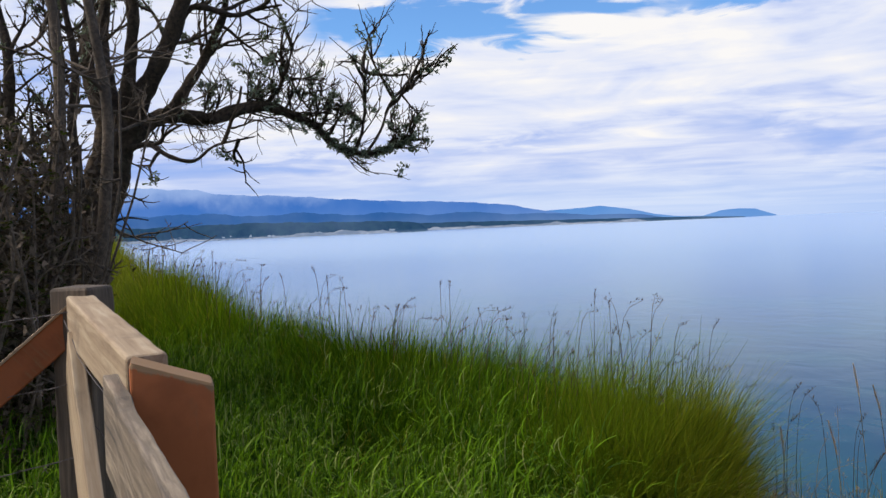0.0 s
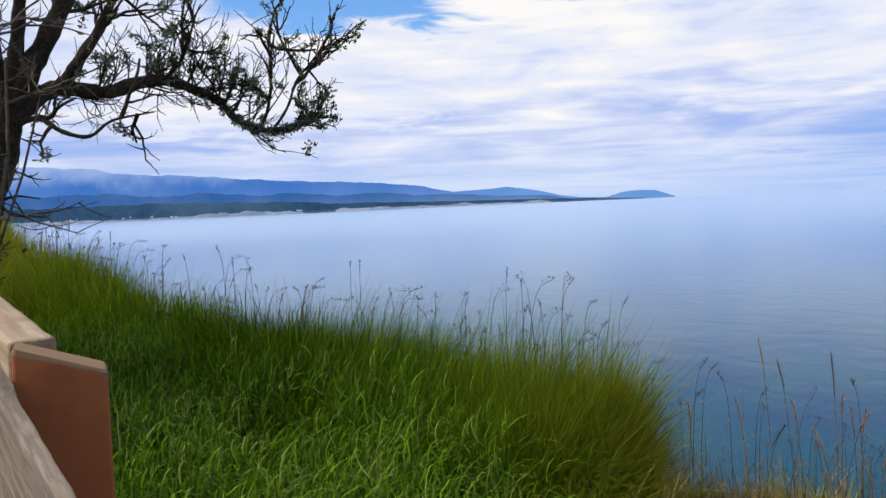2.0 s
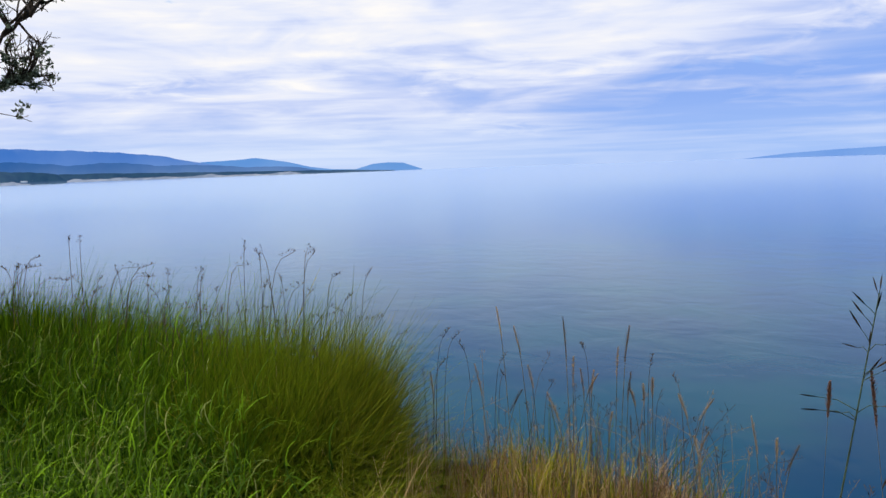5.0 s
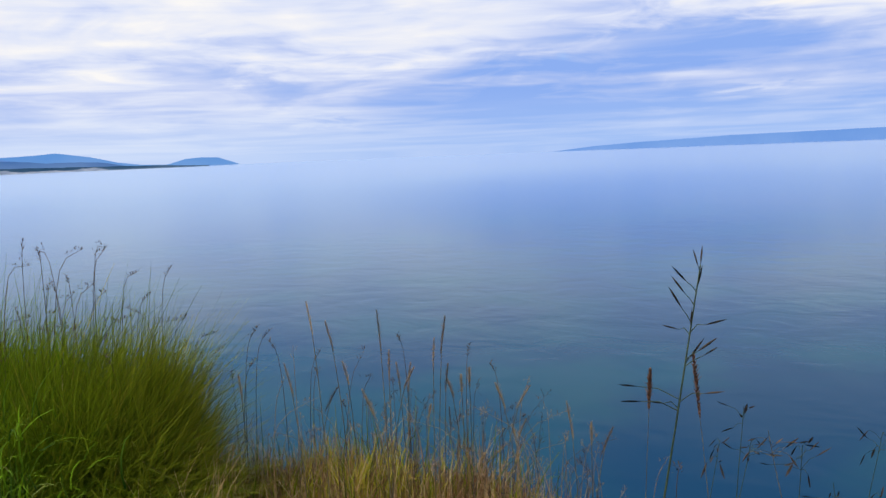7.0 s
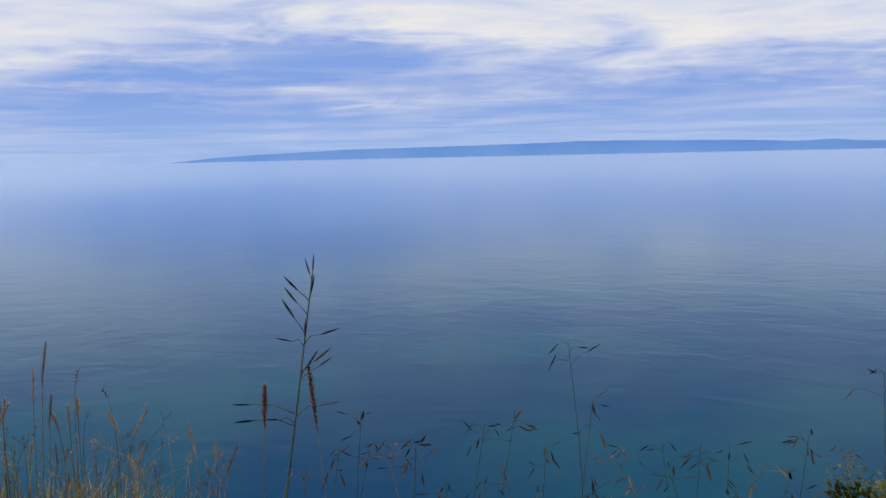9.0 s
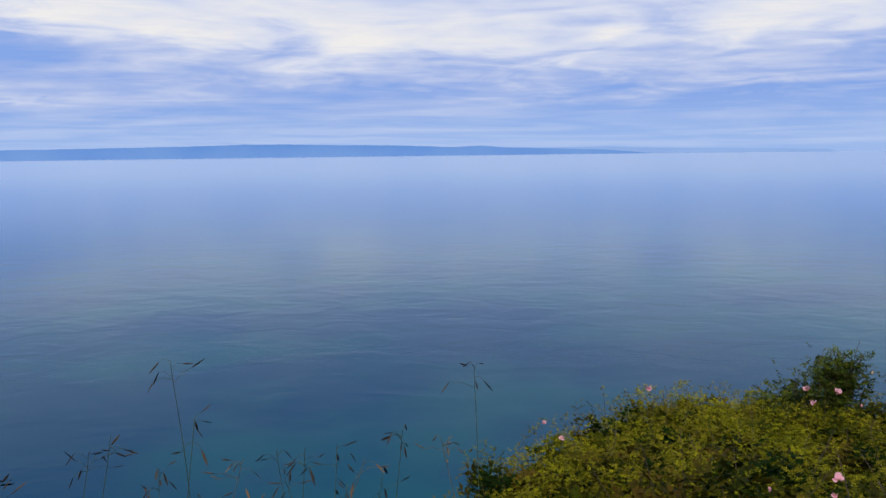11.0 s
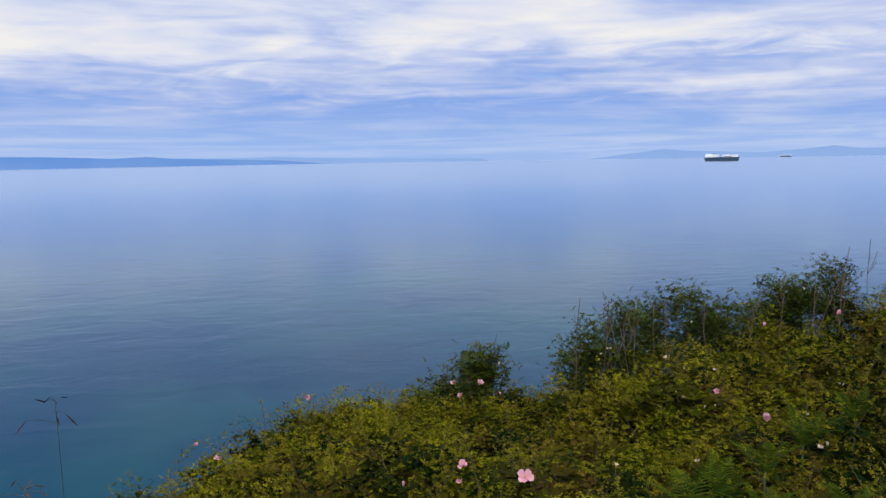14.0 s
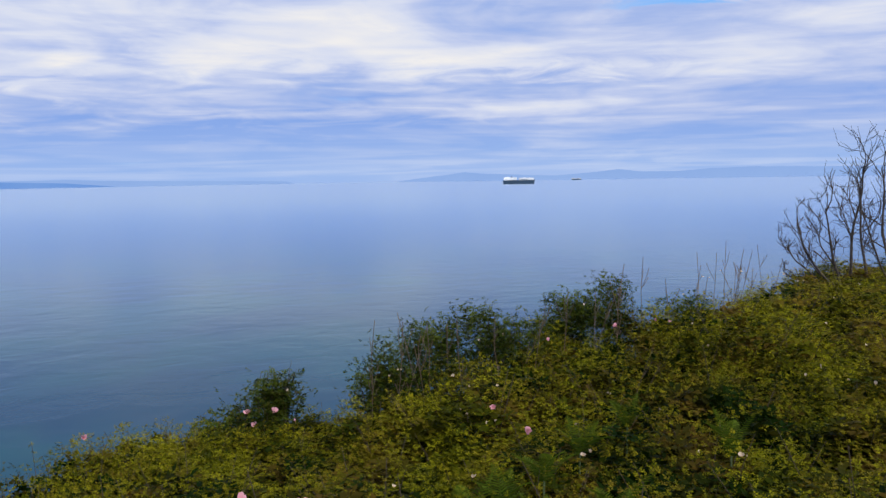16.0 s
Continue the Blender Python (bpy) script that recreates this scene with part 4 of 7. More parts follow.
PLUMES = [(1.36, 2.94, 1.07), (1.41, 2.91, 1.00), (1.56, 2.83, 1.03), (1.75, 2.71, 1.00), (1.64, 2.74, 0.84), (1.79, 2.64, 0.83), (1.85, 2.58, 0.78), (1.59, 2.77, 0.86),
          (1.27, 2.94, 0.88), (1.71, 2.72, 0.93), (1.94, 2.51, 0.77), (1.48, 2.81, 0.78)]
make_stems()


def make_stalks():
    """Fine seeding stalks that stand over the turf along the edge."""
    rng = np.random.RandomState(33)
    t = Tubes()
    v, f, ti = [], [], []
    for k in range(360):
        i = rng.uniform(4.2, 10.5) if k < 330 else rng.uniform(10.5, 15.5)
        a_, b_ = EDGE[int(i)], EDGE[int(i) + 1]
        p = a_ + (b_ - a_) * (i % 1)
        x, y = p + rng.normal(0, 0.16, 2) - np.array([0.12, 0.1])
        if edge_distance(x, y) < 0.02 or math.hypot(x - 0.2, y - 0.35) < 1.6 or (y < 1.0 and rng.uniform() < 0.6):
            continue
        z = float(ground_z(x, y))
        h = rng.uniform(0.85, 1.30) if y > 3.9 else rng.uniform(0.45, 0.85)
        lx, ly = rng.normal(0.04, 0.08 if y > 3.9 else 0.06, 2) * h
        line = smooth_line([(x, y, z), (x + lx * 0.15, y + ly * 0.15, z + h * 0.6), (x + lx * 0.5, y + ly * 0.5, z + h * 0.9), (x + lx * 1.2, y + ly * 1.2, z + h * (1.02 - 0.4 * math.hypot(lx, ly)))], 10)
        far = 1 + max(0, y - 4) * 0.12
        t.add(line, np.linspace(0.0019, 0.0009, 10) * far, 4)
        loose = 0.6 * (rng.uniform() < 0.5)
        for m in range(16):
            u = m / 16
            q = line[-1] * (1 - u) + line[-3] * u
            a2 = m * 2.4
            o = np.array([math.cos(a2), math.sin(a2), rng.uniform(0.2, 1.4)])
            q = q + o * (0.004 + 0.045 * u * loose) * rng.uniform(0.3, 1)
            w = np.array([-o[1], o[0], 0]) * 0.0024 * far
            n = len(v)
            e2 = o / np.linalg.norm(o) * rng.uniform(0.010, 0.018) * far
            v += [q - w, q + e2 * 0.5 + w, q + e2, q - e2 * 0.1]
            f.append((n, n + 3, n + 1, n + 2))
            ti += [rng.uniform(0, 1)] * 4
    off = t.n
    verts = np.concatenate(t.v + [np.array(v)])
    faces = np.concatenate(t.f + [np.array(f) + off])
    tint = np.concatenate([np.full(off, 0.6), np.array(ti)])
    tagged(soup("grass_stalks", verts, faces, M_SEED, tint=tint, dry=np.full(len(verts), 0.25)), "fine seeding grass stalks above the turf", "grass", kind="stuff")


make_stalks()


def make_wisps():
    """Thin pale and dark stems with loose heads, in tussocks over the dry turf and along the edge."""
    rng = np.random.RandomState(35)
    for name, mat, count, label in (("straw_wisps", M_STRAW, 220, "thin pale straw stems with loose seed heads"), ("green_wisps", M_SEED, 170, "thin dark stems with open seed heads")):
        v, f, ti, dr = [], [], [], []
        t = Tubes()
        while count > 0:
            near = rng.uniform() < 0.30
            if near:
                az, dist = radians(rng.uniform(38, 80)), rng.uniform(1.75, 2.3)
                x, y = 0.2 + dist * math.sin(az), 0.34 + dist * math.cos(az)
            else:
                cx, cy, sp = ((1.42, 2.88, 0.10), (1.62, 2.78, 0.10), (1.80, 2.66, 0.10), (1.98, 2.52, 0.14), (1.25, 3.0, 0.16), (1.7, 2.7, 0.3))[rng.randint(6)]
                x, y = cx + rng.normal(0, sp), cy + rng.normal(0, sp)
            if edge_distance(x, y) < 0.02:
                continue
            count -= 1
            z = float(ground_z(x, y))
            h = rng.uniform(0.30, 0.62) if near else rng.uniform(0.22, 0.58) * (1.0 if rng.uniform() < 0.85 else 1.3)
            a_, lean = rng.uniform(0, 6.28), abs(rng.normal(0, 0.16)) * h
            dx, dy = math.cos(a_) * lean, math.sin(a_) * lean
            line = smooth_line([(x, y, z - 0.02), (x + dx * 0.25, y + dy * 0.25, z + h * 0.5), (x + dx * 0.7, y + dy * 0.7, z + h * 0.85), (x + dx * 1.5, y + dy * 1.5, z + h * 0.98)], 9)
            t.add(line, np.linspace(0.0013, 0.0006, 9), 3)
            wide = rng.uniform(0.004, 0.035)
            for m in range(rng.randint(8, 18)):
                u = rng.uniform(0, 1.6)
                k = int(u)
                q = line[-1 - k] + (line[-2 - k] - line[-1 - k]) * (u - k)
                o = rng.normal(0, 1, 3) + [0, 0, 0.8]
                o /= np.linalg.norm(o)
                q = q + o * wide * (0.3 + 0.5 * u) * rng.uniform(0.3, 1)
                e2 = (o + [0, 0, rng.uniform(-0.6, 0.8)]) * rng.uniform(0.008, 0.017)
                w = np.cross(o, [0.3, 0.2, 0.9]) * 0.0017
                n = len(v)
                v += [q, q + e2 * 0.5 + w, q + e2, q + e2 * 0.5 - w]
                f.append((n, n + 1, n + 2, n + 3))
                ti += [rng.uniform(0.2, 1)] * 4
                dr += [rng.uniform(0.1, 0.9)] * 4
        off_ = t.n
        verts = np.concatenate(t.v + [np.array(v)])
        faces = np.concatenate(t.f + [np.array(f) + off_])
        ob = soup(name, verts, faces, mat, tint=np.concatenate([np.full(off_, 0.7), ti]), dry=np.concatenate([np.full(off_, 0.35), dr]))
        tagged(ob, label, "grass", kind="stuff")


make_wisps()


# ---- trees and shrubs ----
def grow(t, rng, p, d, length, r, level, up=0.25, wander=0.35, kids=4, sides=5, tips=None):
    """A wandering branch with twigs, added to the tubes t."""
    n = 5 if level > 0 else 4
    pts = [p]
    d = d / np.linalg.norm(d)
    for k in range(n):
        d = d + np.array([rng.normal(0, wander), rng.normal(0, wander), rng.normal(up * 0.5, wander * 0.7)]) * 0.5
        d /= np.linalg.norm(d)
        p = p + d * length / n
        pts.append(p)
    pts = np.array(pts)
    t.add(pts, np.linspace(r, max(0.0022, r * 0.45), n + 1), sides)
    if tips is not None:
        tips.append(pts)
    if level <= 0:
        return
    for k in range(kids):
        u = rng.uniform(0.25, 1.0)
        i = min(n - 1, int(u * n))
        q = pts[i] + (pts[i + 1] - pts[i]) * (u * n - i)
        dd = pts[i + 1] - pts[i]
        dd = dd / np.linalg.norm(dd) + rng.normal(0, 0.75, 3)
        grow(t, rng, q, dd, length * rng.uniform(0.45, 0.75), max(0.0032, r * rng.uniform(0.45, 0.65)), level - 1, up, wander, kids, max(4, sides - 1), tips)


def flakes(rng, lines, per, size, spread):
    """Small ragged tufts along branches."""
    v, f, ti = [], [], []
    for pts in lines:
        for k in range(per):
            i = rng.randint(0, len(pts) - 1)
            p = pts[i] + (pts[i + 1] - pts[i]) * rng.uniform() + rng.normal(0, spread, 3)
            tint = rng.uniform()
            for m in range(3):
                a_ = rng.normal(0, 1, 3)
                b_ = rng.normal(0, 1, 3)
                a_ *= size * rng.uniform(0.4, 1.2) / np.linalg.norm(a_)
                b_ *= size * rng.uniform(0.2, 0.6) / np.linalg.norm(b_)
                n = len(v)
                v += [p - b_ * 0.5, p + a_ * 0.5 + b_, p + a_, p + a_ * 0.4 - b_ * 0.6]
                f.append((n, n + 1, n + 2, n + 3))
                ti += [tint] * 4
    return np.array(v), np.array(f), np.array(ti)


def make_old_tree():
    rng = np.random.RandomState(41)
    tree = tagged(new("bare_tree"), "old half-bare tree with crooked lichen-covered branches", "tree")
    trunk, limbs, tips, low = Tubes(), None, [], []

    def wood(t, pts, r0, r1, n=26, sides=10):
        line = smooth_line(pts, n)
        line = line + np.stack([waves(line[:, 2] * 3 + k, line[:, 0] * 3, 2.3) for k in (0, 2, 4)], -1) * 0.015
        t.add(line, np.linspace(r0, r1, n) * (1 + 0.10 * np.sin(np.arange(n) * 1.9)), sides)
        return line

    wood(trunk, [(-2.86, 6.78, -0.1), (-2.80, 6.78, 0.9), (-2.72, 6.80, 1.48), (-2.59, 6.81, 1.96), (-2.45, 6.77, 2.30), (-2.26, 6.73, 2.67)], 0.135, 0.085)
    wood(trunk, [(-3.05, 6.9, -0.1), (-2.98, 6.88, 1.00), (-2.91, 6.90, 1.53), (-2.80, 7.01, 2.02), (-2.70, 7.13, 2.52)], 0.085, 0.06)
    wood(trunk, [(-2.62, 6.7, -0.1), (-2.66, 6.72, 0.9), (-2.62, 6.74, 1.5), (-2.5, 6.78, 1.95), (-2.42, 6.8, 2.28)], 0.07, 0.055)
    trunk.make("trunk", M_BARK, tree, "gnarled dark brown trunk")
    main = []

    def wood_(t, *args):
        own = Tubes()
        return wood(own, *args), own

    main.append((wood_(limbs, [(-2.26, 6.73, 2.67), (-2.00, 6.64, 3.07), (-1.76, 6.56, 3.59), (-1.6, 6.5, 4.1), (-1.5, 6.4, 4.7)], 0.078, 0.03), 9))
    main.append((wood_(limbs, [(-2.70, 7.13, 2.52), (-2.86, 7.24, 3.05), (-2.85, 7.36, 3.59), (-2.88, 7.37, 4.1), (-2.8, 7.3, 4.7)], 0.07, 0.025), 9))
    reach, arm = wood_(limbs, [(-2.55, 6.82, 2.12), (-2.33, 6.82, 2.41), (-2.11, 6.93, 2.54), (-1.83, 7.03, 2.51), (-1.58, 7.13, 2.59), (-1.39, 7.23, 2.62), (-1.20, 7.33, 2.55), (-1.03, 7.43, 2.45),
                         (-0.90, 7.42, 2.30), (-0.66, 7.42, 2.23), (-0.42, 7.42, 2.26), (-0.22, 7.42, 2.34)], 0.078, 0.008, 44)
    main.append((wood_(limbs, [(-2.00, 6.64, 3.05), (-1.82, 6.65, 3.30), (-1.55, 6.75, 3.27), (-1.37, 6.85, 3.32), (-1.17, 6.85, 3.34)], 0.035, 0.008), 7))
    main.append((wood_(limbs, [(-2.47, 6.82, 2.28), (-2.59, 6.93, 2.81), (-2.66, 7.05, 3.23), (-2.55, 7.06, 3.77), (-2.5, 7.0, 4.4)], 0.075, 0.025), 10))
    main.append((wood_(limbs, [(-2.12, 6.92, 2.53), (-1.98, 6.9, 2.72), (-1.83, 6.95, 2.98), (-1.66, 6.9, 3.30), (-1.55, 6.85, 3.7), (-1.4, 6.8, 4.1)], 0.055, 0.012), 9))
    main.append((wood_(limbs, [(-2.37, 6.72, 2.27), (-2.2, 6.68, 2.3), (-2.04, 6.62, 2.20), (-1.85, 6.62, 2.15), (-1.69, 6.62, 2.27), (-1.41, 6.72, 2.33)], 0.025, 0.006), 4))
    main.append((wood_(limbs, [(-2.40, 6.75, 2.45), (-2.3, 6.6, 2.9), (-2.2, 6.5, 3.3), (-2.25, 6.4, 3.8), (-2.2, 6.4, 4.4)], 0.06, 0.02), 9))
    main.append((wood_(limbs, [(-2.66, 6.80, 1.75), (-2.85, 6.6, 2.05), (-3.05, 6.5, 2.3), (-3.25, 6.5, 2.7), (-3.3, 6.5, 3.4)], 0.045, 0.015), 8))
    main.append((wood_(limbs, [(-1.42, 7.2, 2.61), (-1.3, 7.25, 2.75), (-1.22, 7.2, 2.95), (-1.1, 7.2, 3.2)], 0.022, 0.005), 5))
    main.append((wood_(limbs, [(-0.72, 7.42, 2.24), (-0.63, 7.42, 2.45), (-0.60, 7.43, 2.70), (-0.66, 7.44, 3.05)], 0.016, 0.003), 6))
    main.append((wood_(limbs, [(-0.62, 7.42, 2.24), (-0.48, 7.42, 2.42), (-0.40, 7.43, 2.62), (-0.2, 7.44, 2.76), (-0.1, 7.44, 2.86)], 0.014, 0.003), 5))
    main.append((wood_(limbs, [(-2.9, 6.85, 1.5), (-2.95, 6.75, 2.2), (-2.85, 6.7, 2.8), (-2.82, 6.6, 3.4), (-2.7, 6.5, 4.2)], 0.05, 0.02), 8))
    main.append((wood_(limbs, [(-2.75, 6.8, 1.8), (-2.75, 6.6, 2.4), (-2.66, 6.5, 2.9), (-2.70, 6.4, 3.5), (-2.6, 6.3, 4.3)], 0.04, 0.015), 8))
    main.append((wood_(limbs, [(-3.0, 6.7, 1.6), (-3.15, 6.5, 2.3), (-3.1, 6.4, 2.9), (-3.2, 6.4, 3.5), (-3.1, 6.3, 4.2)], 0.055, 0.02), 8))
    main.append((wood_(limbs, [(-2.55, 6.8, 1.72), (-2.42, 6.75, 1.74), (-2.25, 6.7, 1.72)], 0.012, 0.004), 0))
    for (line, own), n in main:
        for k in range(n):
            i = rng.randint(len(line) // 4, len(line) - 2)
            d = (line[i + 1] - line[i]) / np.linalg.norm(line[i + 1] - line[i]) * 0.7 + rng.normal(0, 0.8, 3) * [1, 0.6, 0.7] + [0.1, 0, 0.25]
            grow(own, rng, line[i], d, rng.uniform(0.28, 0.56), rng.uniform(0.012, 0.020), 2, 0.35, 0.4, 3, 5, tips)
    for k in range(62):
        i = rng.randint(10, 43)
        d = np.array([rng.uniform(0.0, 0.9), rng.normal(0, 0.3), rng.uniform(0.2, 1.0) if rng.uniform() < 0.78 else -0.4])
        grow(arm, rng, reach[i], d, rng.uniform(0.22, 0.46) * (1 if i < 38 else 0.6), rng.uniform(0.006, 0.011), 2, 0.5, 0.33, 3, 5, tips)
    for k in range(14):
        i = rng.randint(4, 30)
        grow(arm, rng, reach[i], np.array([rng.uniform(-0.2, 0.9), rng.normal(0, 0.4), rng.uniform(-0.7, 0.1)]), rng.uniform(0.25, 0.4), 0.008, 2, 0.15, 0.4, 3, 5, low)
    for own in [m[0][1] for m in main] + [arm]:
        own.make("branch", M_TWIG, tree, "dark crooked bare branch with twigs")
    lines = [reach[14:], reach[24:], reach[24:], reach[24:]] * 12 + tips[::14]
    v, f, ti = flakes(rng, lines, 15, 0.040, 0.017)
    soup("lichen", v, f, M_LICHEN, tree, "grey-green lichen tufts", tint=ti, dry=np.zeros(len(v)))


make_old_tree()


def leaf_cloud(rng, centres, spread, leaflets, size, jitter=0.3, top_light=0.0):
    """Compound leaves: at each centre a short rachis with paired leaflets."""
    n = len(centres)
    a_ = rng.uniform(0, 2 * np.pi, n)
    el = rng.uniform(-0.3, 0.8, n)
    d = np.stack([np.cos(a_) * np.cos(el), np.sin(a_) * np.cos(el), np.sin(el)], -1)
    side = np.stack([-np.sin(a_), np.cos(a_), rng.normal(0, 0.3, n)], -1)
    nor = np.cross(d, side)
    vs, ts = [], []
    patchy = 0.4 * waves(centres[:, 0] * 2, centres[:, 1] * 2 + centres[:, 2], 4.3) + 0.6 * waves(centres[:, 1] * 3, centres[:, 0] * 3 - centres[:, 2] * 2, 8.0)
    tint = np.clip(rng.normal(0.36, 0.30, n) + 0.22 * clump - 0.15 * brow, 0, 1)
    dry = np.where(straw, rng.uniform(0.5, 1.0, n), np.clip(rng.normal(0.08, 0.22, n), 0, 1))
    v, f, t, d = blades(rng, x, y, ground_z(x, y) - 0.02, hgt, np.where(straw, rng.uniform(0.0025, 0.0045, n), rng.uniform(0.0035, 0.0080, n)), np.where(straw, rng.uniform(0.1, 1.2, n), rng.uniform(0.4, 2.9, n)),
                        tint, dry, None, 0.32, 4, 1.9)
    tagged(soup("dry_grass", v, f, M_STRAW, tint=t, dry=d), "dry tawny straw grass along the bluff edge", "grass", kind="stuff")
    # sparse green blades between the straw
    x, y = x[green], y[green]
    n = len(x)
    v, f, t, d = blades(rng, x, y, ground_z(x, y) - 0.02, rng.uniform(0.2, 0.5, n), rng.uniform(0.003, 0.006, n), rng.uniform(0.2, 1.6, n), rng.uniform(0.1, 0.6, n), rng.uniform(0.1, 0.6, n), None, 0.3, 4, 1.9)
    tagged(soup("green_blades", v, f, M_GRASS, tint=t, dry=d), "sparse green blades among the dry grass", "grass", kind="stuff")


make_dry_grass()


# ---- grass stems and stalks ----
def spikelet_mesh(name, length, wide, mat):
    """A slim pointed spikelet along +z."""
    v, f = [], []
    for t, w in ((0, 0.12), (0.25, 0.8), (0.55, 1.0), (0.8, 0.6), (1, 0.05)):
        for k in range(4):
            a_ = k * math.pi / 2
            v.append((math.cos(a_) * wide * w * 0.5, math.sin(a_) * wide * w * 0.3, t * length))
    for r in range(4):
        for k in range(4):
            f.append((r * 4 + k, r * 4 + (k + 1) % 4, r * 4 + 4 + (k + 1) % 4, r * 4 + 4 + k))
    me = bpy.data.meshes.new(name)
    me.from_pydata(v, [], f)
    at = me.attributes.new("tint", "FLOAT", "POINT")
    at.data.foreach_set("value", [0.05 + 0.3 * (p[2] / length) for p in v])
    at = me.attributes.new("dry", "FLOAT", "POINT")
    at.data.foreach_set("value", [0.1] * len(v))
    me.materials.append(mat)
    return me


SPIKE = spikelet_mesh("spikelet", 0.022, 0.0034, M_SEED)
SPIKE_PALE = spikelet_mesh("spikelet", 0.019, 0.0032, M_STRAW)


def aim(place, direction, scale=1.0):
    q = Vector(direction).normalized().to_track_quat("Z", "Y")
    return Matrix.LocRotScale(place, q, (scale, scale, scale))


def drooping_brome(top, rng, count, pale):
    """A thin brome stalk whose few hair-fine branches nod and hang with slim spikelets."""
    top = Vector(top)
    a_ = rng.uniform(0, 6.28)
    lean = rng.uniform(0.03, 0.14)
    bx, by = top.x - math.cos(a_) * lean, top.y - math.sin(a_) * lean
    bz = float(ground_z(bx, by))
    label = "thin straw brome stalk with pale hanging spikelets" if pale else "thin green brome stalk with drooping dark spikelets"
    thing = tagged(new("brome_stem"), label, "grass stem", "brome stems on the bluff edge")
    thing.location = (bx, by, bz)
    end = top - Vector((bx, by, bz))
    line = smooth_line([(0, 0, -0.02), (end.x * 0.2, end.y * 0.2, end.z * 0.5), (end.x * 0.6, end.y * 0.6, end.z * 0.86), end], 18)
    t = Tubes()
    t.add(line, np.linspace(0.0009, 0.0003, 18), 4)
    for k in range(count):
        u = rng.uniform(0, 1) ** 0.8
        p = Vector(line[-1]).lerp(Vector(line[-3]), u * 0.55)
        turn = rng.uniform(0, 6.28)
        out = Vector((math.cos(turn), math.sin(turn), rng.uniform(-0.3, 0.9)))
        q = p + out.normalized() * rng.uniform(0.004, 0.030) * (0.4 + u)
        hang = out + Vector((0, 0, rng.uniform(-2.2, 0.6)))
        t.add([p, p.lerp(q, 0.55) + Vector((0, 0, 0.003)), q], [0.0003, 0.00025, 0.0002], 3)
        ob = new("spikelet", SPIKE_PALE if pale else SPIKE)
        ob.parent = thing
        ob.matrix_local = aim(q, hang, rng.uniform(0.5, 0.95))
    t.make("stalk", M_STRAW_STEM if pale else M_GRASS_STEM, thing)
    return thing


def tall_brome(top, side, lean):
    """The tall brome at the edge: spikelets on short stalks that rise from the upper stem, and two lower side branches."""
    top, side = Vector(top), Vector(side).normalized()
    bx, by = top.x - side.x * lean, top.y - side.y * lean
    bz = float(ground_z(bx, by))
    thing = tagged(new("brome_stem"), "tall green brome stalk with dark spreading spikelets", "grass stem", "brome stems on the bluff edge")
    thing.location = (bx, by, bz)
    tall = top.z - bz
    line = smooth_line([(side.x * lean * q, side.y * lean * q, tall * u - 0.02 * (u == 0)) for u, q in ((0, 0), (0.45, 0.35), (0.8, 0.78), (1, 1))], 24)
    t = Tubes()
    t.add(line, np.linspace(0.0021, 0.0006, 24), 6)
    end = Vector(line[-1])
    down = (Vector(line[-4]) - end).normalized()
    # distance below the tip, length of the stalk to the side, its tilt from upright, size of the spikelet
    head = [(0.000, 0.002, 6, 0.75), (0.004, 0.004, -16, 0.75), (0.022, 0.005, 14, 0.85), (0.022, 0.012, -42, 0.9), (0.034, 0.013, -36, 0.9), (0.050, 0.015, -30, 1.0), (0.056, 0.002, 4, 0.8), (0.060, 0.010, -62, 0.7),
            (0.058, 0.014, 64, 0.9), (0.082, 0.012, 50, 1.0), (0.086, 0.006, 38, 1.0), (0.088, 0.018, 58, 0.7), (0.128, 0.034, -72, 0.85), (0.118, 0.036, -76, 0.8), (0.126, 0.014, -66, 0.6), (0.120, 0.022, 70, 0.8)]
    for k, (below, reach, tilt, size) in enumerate(head):
        p = end + down * below
        a_ = radians(tilt)
        deep = side.cross(Vector((0, 0, 1))) * 0.35 * math.sin(k * 2.3)
        out = side * math.sin(a_) + Vector((0, 0, math.cos(a_))) + deep * abs(math.sin(a_))
        q = p + out * reach
        droop = Vector((0, 0, 0.004 if abs(tilt) > 60 else 0.001))
        t.add([p, p.lerp(q, 0.5) + droop, q], [0.0005, 0.0004, 0.0003], 4)
        ob = new("spikelet", SPIKE)
        ob.parent = thing
        ob.matrix_local = aim(q, out - droop * 60 * (abs(tilt) > 60), size)
    t.make("stalk", M_GRASS_STEM, thing)
    return thing


